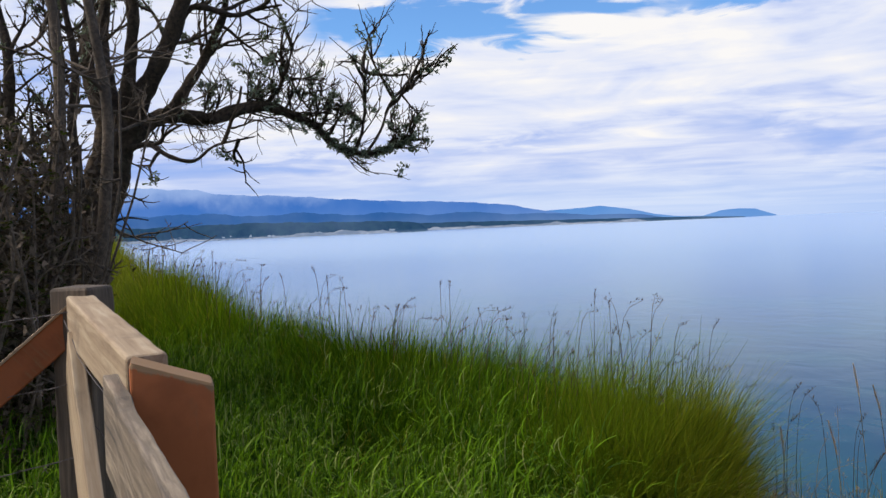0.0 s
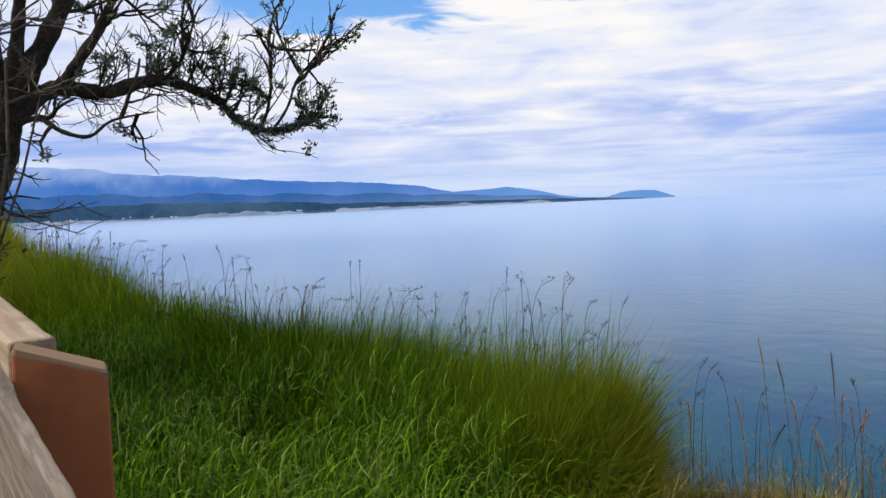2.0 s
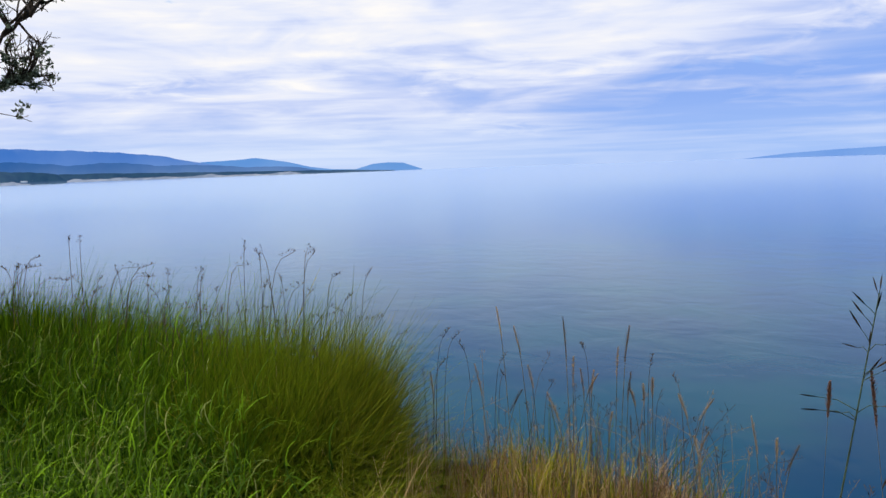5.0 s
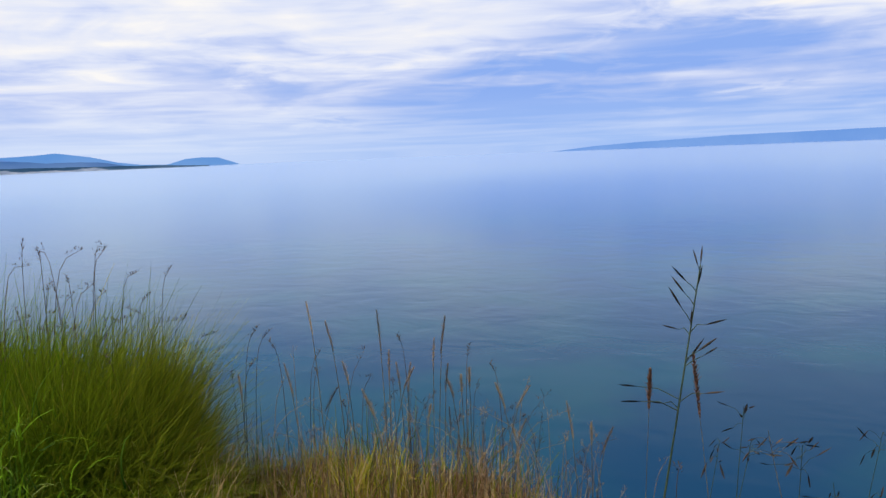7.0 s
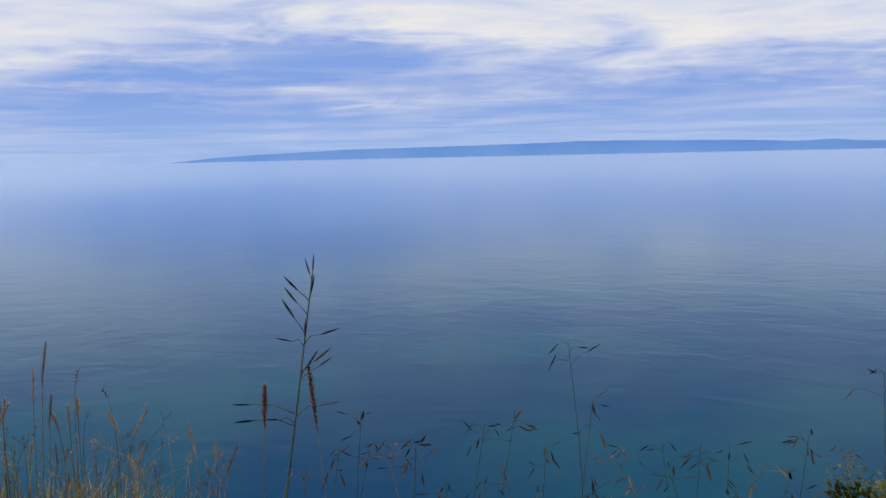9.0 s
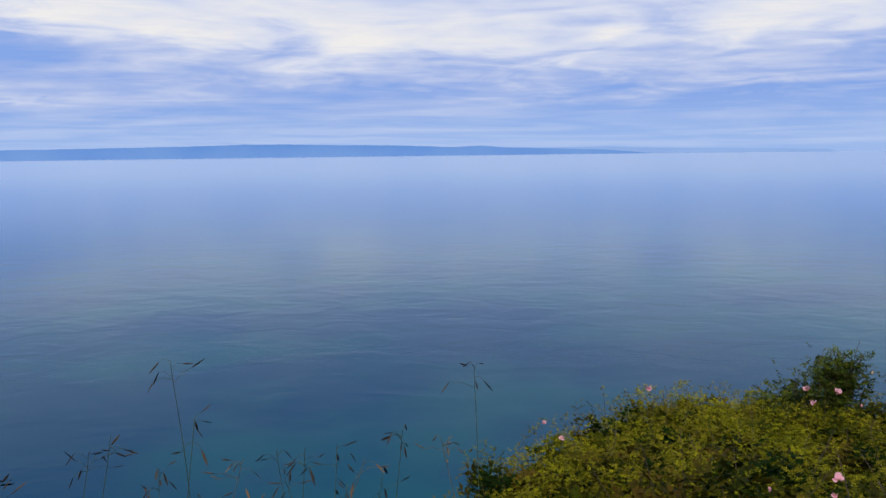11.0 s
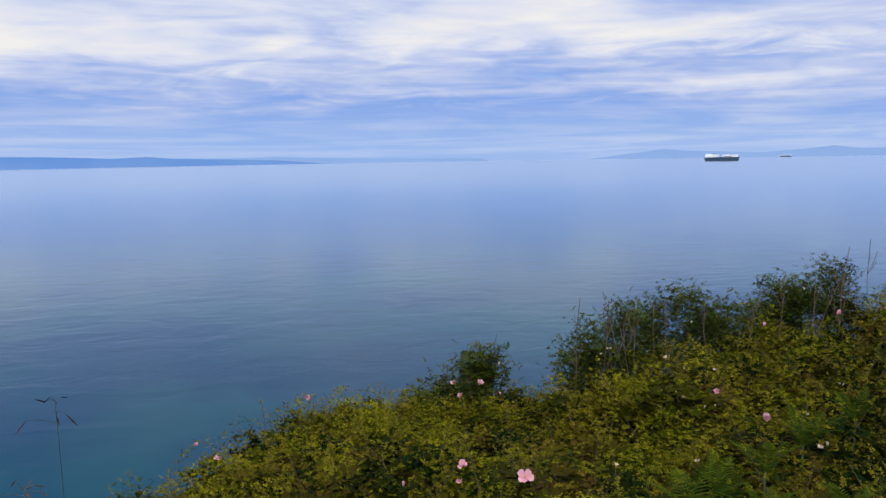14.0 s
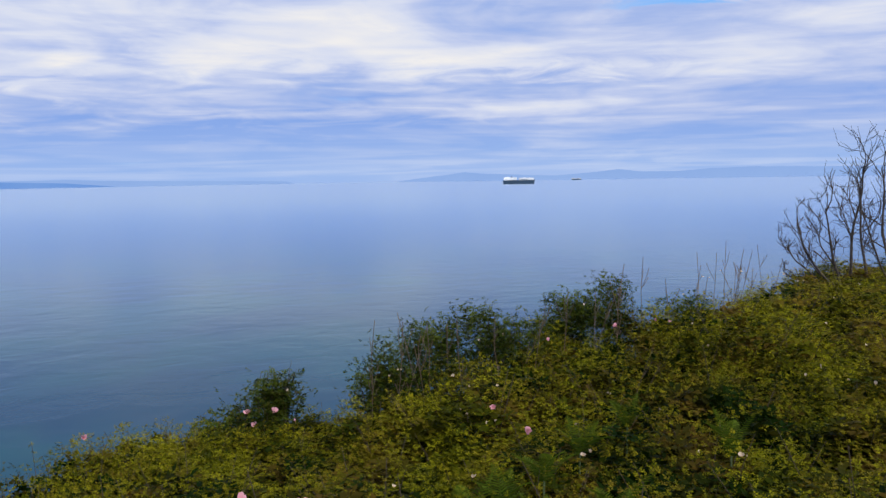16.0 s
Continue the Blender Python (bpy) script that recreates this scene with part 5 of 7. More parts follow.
def plume_stem(top, rng, head=0.13, wide=0.011, mat=None):
    """A tall grass stalk with a dense, narrow, tawny seed head."""
    top = Vector(top)
    ang = rng.uniform(0, 6.28)
    lean = rng.uniform(0.02, 0.14)
    bx, by = top.x - math.cos(ang) * lean, top.y - math.sin(ang) * lean
    if edge_distance(bx, by) < 0.1:
        bx, by = bx - 0.25, by - 0.25
    bz = float(ground_z(bx, by))
    thing = tagged(new("seeding_grass"), "tall straw stalk with a narrow tawny seed head", "grass stem", "seeding grasses on the bluff edge")
    thing.location = (bx, by, bz)
    end = top - Vector((bx, by, bz))
    line = smooth_line([(0, 0, -0.02), (end.x * 0.2, end.y * 0.2, end.z * 0.5), (end.x * 0.6, end.y * 0.6, end.z * 0.85), end], 14)
    t = Tubes()
    t.add(line, np.linspace(0.0019, 0.0008, 14) * (0.25 if top.z > 1.2 else 1), 5)
    t.make("stalk", M_STRAW_STEM, thing)
    v, f, ti = [], [], []
    n = 90
    for k in range(n):
        u = k / n
        p = Vector(line[-1]).lerp(Vector(line[-3]), u * head / max(0.05, (Vector(line[-1]) - Vector(line[-3])).length))
        a_ = k * 2.4
        w = wide * (math.sin(math.pi * min(1, 0.08 + u * 0.95)) ** 0.7) * rng.uniform(0.6, 1.25)
        o = Vector((math.cos(a_), math.sin(a_), rng.uniform(0.6, 1.8))).normalized()
        s = Vector((-math.sin(a_), math.cos(a_), 0)) * 0.0014
        b = len(v)
        v += [p - s, p + s, p + o * w * 1.6 + s * 0.3]
        f.append((b, b + 1, b + 2))
        ti += [rng.uniform(0.2, 1)] * 3
    soup("seed_head", v, f, mat or (M_SEED if rng.random() < 0.3 else M_STRAW), thing, "tawny seed head", tint=ti, dry=[rng.uniform(0.3, 0.8)] * len(v))
    return thing


M_GRASS_STEM = rough_material("green_stalk", (0.05, 0.09, 0.03), (0.10, 0.13, 0.06), 60.0, 0.6, 0.1, 0.001)
M_STRAW_STEM = rough_material("straw_stalk", (0.14, 0.12, 0.06), (0.30, 0.23, 0.11), 60.0, 0.7, 0.1, 0.001)


def make_stems():
    rng = random.Random(31)
    tall_brome((0.764, 0.830, 1.436), (0.75, -0.66, 0), 0.21)
    for x, y, z, head in ((0.738, 0.864, 1.345, 0.038), (0.768, 0.842, 1.358, 0.062)):
        plume_stem((x, y, z), rng, head, 0.0042, M_RUST)
    for k, top in enumerate(BROME):
        drooping_brome(top, rng, rng.randint(4, 9) if k else 5, k % 4 == 3)
    more = []
    while len(more) < 18:
        x, y = rng.uniform(1.15, 2.35), rng.uniform(2.1, 3.4)
        if 0.1 < edge_distance(x, y) < 0.75 and math.hypot(x - 0.2, y - 0.35) > 1.9:
            more.append((x, y, float(ground_z(x, y)) + rng.uniform(0.40, 0.70)))
    for top in PLUMES + more:
        plume_stem(top, rng, rng.uniform(0.10, 0.16) * (0.5 if top[2] > 1.2 else 1), rng.uniform(0.009, 0.014) * (0.22 if top[2] > 1.2 else 1))


BROME = [(1.08, 0.74, 1.325), (1.01, 0.77, 1.264), (0.98, 0.94, 1.209), (0.94, 0.89, 1.239), (0.94, 0.85, 1.233), (1.01, 0.86, 1.174), (1.19, 0.82, 1.157), (1.21, 0.72, 1.170), (1.22, 0.68, 1.180), (1.10, 0.60, 1.229), (1.18, 0.59, 1.207), (1.12, 0.54, 1.213), (0.94, 0.92, 1.259), (1.05, 0.70, 1.271), (1.13, 0.50, 1.243), (1.30, 0.49, 1.177), (1.22, 0.67, 1.143), (1.14, 0.88, 1.196), (1.12, 0.87, 1.128), (1.02, 0.75, 1.184), (1.07, 0.71, 1.183), (1.00, 1.00, 1.187), (1.22, 0.59, 1.142), (1.21, 0.71, 1.120), (1.32, 0.45, 1.269), (1.08, 0.51, 1.210)]
PLUMES = [(1.36, 2.94, 1.07), (1.41, 2.91, 1.00), (1.56, 2.83, 1.03), (1.75, 2.71, 1.00), (1.64, 2.74, 0.84), (1.79, 2.64, 0.83), (1.85, 2.58, 0.78), (1.59, 2.77, 0.86),
          (1.27, 2.94, 0.88), (1.71, 2.72, 0.93), (1.94, 2.51, 0.77), (1.48, 2.81, 0.78)]
make_stems()


def make_stalks():
    """Fine seeding stalks that stand over the turf along the edge."""
    rng = np.random.RandomState(33)
    t = Tubes()
    v, f, ti = [], [], []
    for k in range(360):
        i = rng.uniform(4.2, 10.5) if k < 330 else rng.uniform(10.5, 15.5)
        a_, b_ = EDGE[int(i)], EDGE[int(i) + 1]
        p = a_ + (b_ - a_) * (i % 1)
        x, y = p + rng.normal(0, 0.16, 2) - np.array([0.12, 0.1])
        if edge_distance(x, y) < 0.02 or math.hypot(x - 0.2, y - 0.35) < 1.6 or (y < 1.0 and rng.uniform() < 0.6):
            continue
        z = float(ground_z(x, y))
        h = rng.uniform(0.85, 1.30) if y > 3.9 else rng.uniform(0.45, 0.85)
        lx, ly = rng.normal(0.04, 0.08 if y > 3.9 else 0.06, 2) * h
        line = smooth_line([(x, y, z), (x + lx * 0.15, y + ly * 0.15, z + h * 0.6), (x + lx * 0.5, y + ly * 0.5, z + h * 0.9), (x + lx * 1.2, y + ly * 1.2, z + h * (1.02 - 0.4 * math.hypot(lx, ly)))], 10)
        far = 1 + max(0, y - 4) * 0.12
        t.add(line, np.linspace(0.0019, 0.0009, 10) * far, 4)
        loose = 0.6 * (rng.uniform() < 0.5)
        for m in range(16):
            u = m / 16
            q = line[-1] * (1 - u) + line[-3] * u
            a2 = m * 2.4
            o = np.array([math.cos(a2), math.sin(a2), rng.uniform(0.2, 1.4)])
            q = q + o * (0.004 + 0.045 * u * loose) * rng.uniform(0.3, 1)
            w = np.array([-o[1], o[0], 0]) * 0.0024 * far
            n = len(v)
            e2 = o / np.linalg.norm(o) * rng.uniform(0.010, 0.018) * far
            v += [q - w, q + e2 * 0.5 + w, q + e2, q - e2 * 0.1]
            f.append((n, n + 3, n + 1, n + 2))
            ti += [rng.uniform(0, 1)] * 4
    off = t.n
    verts = np.concatenate(t.v + [np.array(v)])
    faces = np.concatenate(t.f + [np.array(f) + off])
    tint = np.concatenate([np.full(off, 0.6), np.array(ti)])
    tagged(soup("grass_stalks", verts, faces, M_SEED, tint=tint, dry=np.full(len(verts), 0.25)), "fine seeding grass stalks above the turf", "grass", kind="stuff")


make_stalks()


def make_wisps():
    """Thin pale and dark stems with loose heads, in tussocks over the dry turf and along the edge."""
    rng = np.random.RandomState(35)
    for name, mat, count, label in (("straw_wisps", M_STRAW, 220, "thin pale straw stems with loose seed heads"), ("green_wisps", M_SEED, 170, "thin dark stems with open seed heads")):
        v, f, ti, dr = [], [], [], []
        t = Tubes()
        while count > 0:
            near = rng.uniform() < 0.30
            if near:
                az, dist = radians(rng.uniform(38, 80)), rng.uniform(1.75, 2.3)
                x, y = 0.2 + dist * math.sin(az), 0.34 + dist * math.cos(az)
            else:
                cx, cy, sp = ((1.42, 2.88, 0.10), (1.62, 2.78, 0.10), (1.80, 2.66, 0.10), (1.98, 2.52, 0.14), (1.25, 3.0, 0.16), (1.7, 2.7, 0.3))[rng.randint(6)]
                x, y = cx + rng.normal(0, sp), cy + rng.normal(0, sp)
            if edge_distance(x, y) < 0.02:
                continue
            count -= 1
            z = float(ground_z(x, y))
            h = rng.uniform(0.30, 0.62) if near else rng.uniform(0.22, 0.58) * (1.0 if rng.uniform() < 0.85 else 1.3)
            a_, lean = rng.uniform(0, 6.28), abs(rng.normal(0, 0.16)) * h
            dx, dy = math.cos(a_) * lean, math.sin(a_) * lean
            line = smooth_line([(x, y, z - 0.02), (x + dx * 0.25, y + dy * 0.25, z + h * 0.5), (x + dx * 0.7, y + dy * 0.7, z + h * 0.85), (x + dx * 1.5, y + dy * 1.5, z + h * 0.98)], 9)
            t.add(line, np.linspace(0.0013, 0.0006, 9), 3)
            wide = rng.uniform(0.004, 0.035)
            for m in range(rng.randint(8, 18)):
                u = rng.uniform(0, 1.6)
                k = int(u)
                q = line[-1 - k] + (line[-2 - k] - line[-1 - k]) * (u - k)
                o = rng.normal(0, 1, 3) + [0, 0, 0.8]
                o /= np.linalg.norm(o)
                q = q + o * wide * (0.3 + 0.5 * u) * rng.uniform(0.3, 1)
                e2 = (o + [0, 0, rng.uniform(-0.6, 0.8)]) * rng.uniform(0.008, 0.017)
                w = np.cross(o, [0.3, 0.2, 0.9]) * 0.0017
                n = len(v)
                v += [q, q + e2 * 0.5 + w, q + e2, q + e2 * 0.5 - w]
                f.append((n, n + 1, n + 2, n + 3))
                ti += [rng.uniform(0.2, 1)] * 4
                dr += [rng.uniform(0.1, 0.9)] * 4
        off_ = t.n
        verts = np.concatenate(t.v + [np.array(v)])
        faces = np.concatenate(t.f + [np.array(f) + off_])
        ob = soup(name, verts, faces, mat, tint=np.concatenate([np.full(off_, 0.7), ti]), dry=np.concatenate([np.full(off_, 0.35), dr]))
        tagged(ob, label, "grass", kind="stuff")


make_wisps()


# ---- trees and shrubs ----
def grow(t, rng, p, d, length, r, level, up=0.25, wander=0.35, kids=4, sides=5, tips=None):
    """A wandering branch with twigs, added to the tubes t."""
    n = 5 if level > 0 else 4
    pts = [p]
    d = d / np.linalg.norm(d)
    for k in range(n):
        d = d + np.array([rng.normal(0, wander), rng.normal(0, wander), rng.normal(up * 0.5, wander * 0.7)]) * 0.5
        d /= np.linalg.norm(d)
        p = p + d * length / n
        pts.append(p)
    pts = np.array(pts)
    t.add(pts, np.linspace(r, max(0.0022, r * 0.45), n + 1), sides)
    if tips is not None:
        tips.append(pts)
    if level <= 0:
        return
    for k in range(kids):
        u = rng.uniform(0.25, 1.0)
        i = min(n - 1, int(u * n))
        q = pts[i] + (pts[i + 1] - pts[i]) * (u * n - i)
        dd = pts[i + 1] - pts[i]
        dd = dd / np.linalg.norm(dd) + rng.normal(0, 0.75, 3)
        grow(t, rng, q, dd, length * rng.uniform(0.45, 0.75), max(0.0032, r * rng.uniform(0.45, 0.65)), level - 1, up, wander, kids, max(4, sides - 1), tips)


def flakes(rng, lines, per, size, spread):
    """Small ragged tufts along branches."""
    v, f, ti = [], [], []
    for pts in lines:
        for k in range(per):
            i = rng.randint(0, len(pts) - 1)
            p = pts[i] + (pts[i + 1] - pts[i]) * rng.uniform() + rng.normal(0, spread, 3)
            tint = rng.uniform()
            for m in range(3):
                a_ = rng.normal(0, 1, 3)
                b_ = rng.normal(0, 1, 3)
                a_ *= size * rng.uniform(0.4, 1.2) / np.linalg.norm(a_)
                b_ *= size * rng.uniform(0.2, 0.6) / np.linalg.norm(b_)
                n = len(v)
                v += [p - b_ * 0.5, p + a_ * 0.5 + b_, p + a_, p + a_ * 0.4 - b_ * 0.6]
                f.append((n, n + 1, n + 2, n + 3))
                ti += [tint] * 4
    return np.array(v), np.array(f), np.array(ti)


def make_old_tree():
    rng = np.random.RandomState(41)
    tree = tagged(new("bare_tree"), "old half-bare tree with crooked lichen-covered branches", "tree")
    trunk, limbs, tips, low = Tubes(), None, [], []

    def wood(t, pts, r0, r1, n=26, sides=10):
        line = smooth_line(pts, n)
        line = line + np.stack([waves(line[:, 2] * 3 + k, line[:, 0] * 3, 2.3) for k in (0, 2, 4)], -1) * 0.015
        t.add(line, np.linspace(r0, r1, n) * (1 + 0.10 * np.sin(np.arange(n) * 1.9)), sides)
        return line

    wood(trunk, [(-2.86, 6.78, -0.1), (-2.80, 6.78, 0.9), (-2.72, 6.80, 1.48), (-2.59, 6.81, 1.96), (-2.45, 6.77, 2.30), (-2.26, 6.73, 2.67)], 0.135, 0.085)
    wood(trunk, [(-3.05, 6.9, -0.1), (-2.98, 6.88, 1.00), (-2.91, 6.90, 1.53), (-2.80, 7.01, 2.02), (-2.70, 7.13, 2.52)], 0.085, 0.06)
    wood(trunk, [(-2.62, 6.7, -0.1), (-2.66, 6.72, 0.9), (-2.62, 6.74, 1.5), (-2.5, 6.78, 1.95), (-2.42, 6.8, 2.28)], 0.07, 0.055)
    trunk.make("trunk", M_BARK, tree, "gnarled dark brown trunk")
    main = []

    def wood_(t, *args):
        own = Tubes()
        return wood(own, *args), own

    main.append((wood_(limbs, [(-2.26, 6.73, 2.67), (-2.00, 6.64, 3.07), (-1.76, 6.56, 3.59), (-1.6, 6.5, 4.1), (-1.5, 6.4, 4.7)], 0.078, 0.03), 9))
    main.append((wood_(limbs, [(-2.70, 7.13, 2.52), (-2.86, 7.24, 3.05), (-2.85, 7.36, 3.59), (-2.88, 7.37, 4.1), (-2.8, 7.3, 4.7)], 0.07, 0.025), 9))
    reach, arm = wood_(limbs, [(-2.55, 6.82, 2.12), (-2.33, 6.82, 2.41), (-2.11, 6.93, 2.54), (-1.83, 7.03, 2.51), (-1.58, 7.13, 2.59), (-1.39, 7.23, 2.62), (-1.20, 7.33, 2.55), (-1.03, 7.43, 2.45),
                         (-0.90, 7.42, 2.30), (-0.66, 7.42, 2.23), (-0.42, 7.42, 2.26), (-0.22, 7.42, 2.34)], 0.078, 0.008, 44)
    main.append((wood_(limbs, [(-2.00, 6.64, 3.05), (-1.82, 6.65, 3.30), (-1.55, 6.75, 3.27), (-1.37, 6.85, 3.32), (-1.17, 6.85, 3.34)], 0.035, 0.008), 7))
    main.append((wood_(limbs, [(-2.47, 6.82, 2.28), (-2.59, 6.93, 2.81), (-2.66, 7.05, 3.23), (-2.55, 7.06, 3.77), (-2.5, 7.0, 4.4)], 0.075, 0.025), 10))
    main.append((wood_(limbs, [(-2.12, 6.92, 2.53), (-1.98, 6.9, 2.72), (-1.83, 6.95, 2.98), (-1.66, 6.9, 3.30), (-1.55, 6.85, 3.7), (-1.4, 6.8, 4.1)], 0.055, 0.012), 9))
    main.append((wood_(limbs, [(-2.37, 6.72, 2.27), (-2.2, 6.68, 2.3), (-2.04, 6.62, 2.20), (-1.85, 6.62, 2.15), (-1.69, 6.62, 2.27), (-1.41, 6.72, 2.33)], 0.025, 0.006), 4))
    main.append((wood_(limbs, [(-2.40, 6.75, 2.45), (-2.3, 6.6, 2.9), (-2.2, 6.5, 3.3), (-2.25, 6.4, 3.8), (-2.2, 6.4, 4.4)], 0.06, 0.02), 9))
    main.append((wood_(limbs, [(-2.66, 6.80, 1.75), (-2.85, 6.6, 2.05), (-3.05, 6.5, 2.3), (-3.25, 6.5, 2.7), (-3.3, 6.5, 3.4)], 0.045, 0.015), 8))
    main.append((wood_(limbs, [(-1.42, 7.2, 2.61), (-1.3, 7.25, 2.75), (-1.22, 7.2, 2.95), (-1.1, 7.2, 3.2)], 0.022, 0.005), 5))
    main.append((wood_(limbs, [(-0.72, 7.42, 2.24), (-0.63, 7.42, 2.45), (-0.60, 7.43, 2.70), (-0.66, 7.44, 3.05)], 0.016, 0.003), 6))
    main.append((wood_(limbs, [(-0.62, 7.42, 2.24), (-0.48, 7.42, 2.42), (-0.40, 7.43, 2.62), (-0.2, 7.44, 2.76), (-0.1, 7.44, 2.86)], 0.014, 0.003), 5))
    main.append((wood_(limbs, [(-2.9, 6.85, 1.5), (-2.95, 6.75, 2.2), (-2.85, 6.7, 2.8), (-2.82, 6.6, 3.4), (-2.7, 6.5, 4.2)], 0.05, 0.02), 8))
    main.append((wood_(limbs, [(-2.75, 6.8, 1.8), (-2.75, 6.6, 2.4), (-2.66, 6.5, 2.9), (-2.70, 6.4, 3.5), (-2.6, 6.3, 4.3)], 0.04, 0.015), 8))
    main.append((wood_(limbs, [(-3.0, 6.7, 1.6), (-3.15, 6.5, 2.3), (-3.1, 6.4, 2.9), (-3.2, 6.4, 3.5), (-3.1, 6.3, 4.2)], 0.055, 0.02), 8))
    main.append((wood_(limbs, [(-2.55, 6.8, 1.72), (-2.42, 6.75, 1.74), (-2.25, 6.7, 1.72)], 0.012, 0.004), 0))
    for (line, own), n in main:
        for k in range(n):
            i = rng.randint(len(line) // 4, len(line) - 2)
            d = (line[i + 1] - line[i]) / np.linalg.norm(line[i + 1] - line[i]) * 0.7 + rng.normal(0, 0.8, 3) * [1, 0.6, 0.7] + [0.1, 0, 0.25]
            grow(own, rng, line[i], d, rng.uniform(0.28, 0.56), rng.uniform(0.012, 0.020), 2, 0.35, 0.4, 3, 5, tips)
    for k in range(62):
        i = rng.randint(10, 43)
        d = np.array([rng.uniform(0.0, 0.9), rng.normal(0, 0.3), rng.uniform(0.2, 1.0) if rng.uniform() < 0.78 else -0.4])
        grow(arm, rng, reach[i], d, rng.uniform(0.22, 0.46) * (1 if i < 38 else 0.6), rng.uniform(0.006, 0.011), 2, 0.5, 0.33, 3, 5, tips)
    for k in range(14):
        i = rng.randint(4, 30)
        grow(arm, rng, reach[i], np.array([rng.uniform(-0.2, 0.9), rng.normal(0, 0.4), rng.uniform(-0.7, 0.1)]), rng.uniform(0.25, 0.4), 0.008, 2, 0.15, 0.4, 3, 5, low)
    for own in [m[0][1] for m in main] + [arm]:
        own.make("branch", M_TWIG, tree, "dark crooked bare branch with twigs")
    lines = [reach[14:], reach[24:], reach[24:], reach[24:]] * 12 + tips[::14]
    v, f, ti = flakes(rng, lines, 15, 0.040, 0.017)
    soup("lichen", v, f, M_LICHEN, tree, "grey-green lichen tufts", tint=ti, dry=np.zeros(len(v)))


make_old_tree()


def leaf_cloud(rng, centres, spread, leaflets, size, jitter=0.3, top_light=0.0):
    """Compound leaves: at each centre a short rachis with paired leaflets."""
    n = len(centres)
    a_ = rng.uniform(0, 2 * np.pi, n)
    el = rng.uniform(-0.3, 0.8, n)
    d = np.stack([np.cos(a_) * np.cos(el), np.sin(a_) * np.cos(el), np.sin(el)], -1)
    side = np.stack([-np.sin(a_), np.cos(a_), rng.normal(0, 0.3, n)], -1)
    nor = np.cross(d, side)
    vs, ts = [], []
    patchy = 0.5 * waves(centres[:, 0] * 2, centres[:, 1] * 2 + centres[:, 2], 4.3) + 0.5 * waves(centres[:, 1] * 3, centres[:, 0] * 3 - centres[:, 2], 9.1)
    tint = np.clip(rng.normal(0.39, 0.08, n) + 0.60 * patchy + top_light, 0, 1)
    for k in range(leaflets):
        u = (k // 2 + 1) / (leaflets // 2 + 1)
        s = (1 if k % 2 else -1) if k < leaflets - 1 else 0
        root = centres + d * (spread * u)[:, None]
        ln = size * rng.uniform(0.75, 1.2, n)
        ldir = d * (0.55 if s else 1.0) + side * s * 0.85 + nor * rng.normal(0, jitter, n)[:, None]
        ldir /= np.linalg.norm(ldir, axis=1)[:, None]
        lw = np.cross(ldir, nor + rng.normal(0, jitter, (n, 3)))
        lw /= np.linalg.norm(lw, axis=1)[:, None] + 1e-9
        up = np.cross(lw, ldir)
        mid = root + ldir * (ln * 0.45)[:, None]
        wv = lw * (ln * 0.28)[:, None]
        lift = up * (ln * 0.10)[:, None]
        vs.append(np.stack([root, mid + wv + lift, root + ldir * ln[:, None], mid - wv + lift], 1))
        ts.append(np.repeat(np.clip(tint + rng.normal(0, 0.07, n), 0, 1), 4))
    v = np.concatenate(vs).reshape(-1, 3)
    m = len(v) // 4
    b = np.arange(m)[:, None] * 4
    f = np.concatenate([b + [0, 1, 2], b + [0, 2, 3]])
    return v, f, np.concatenate(ts)


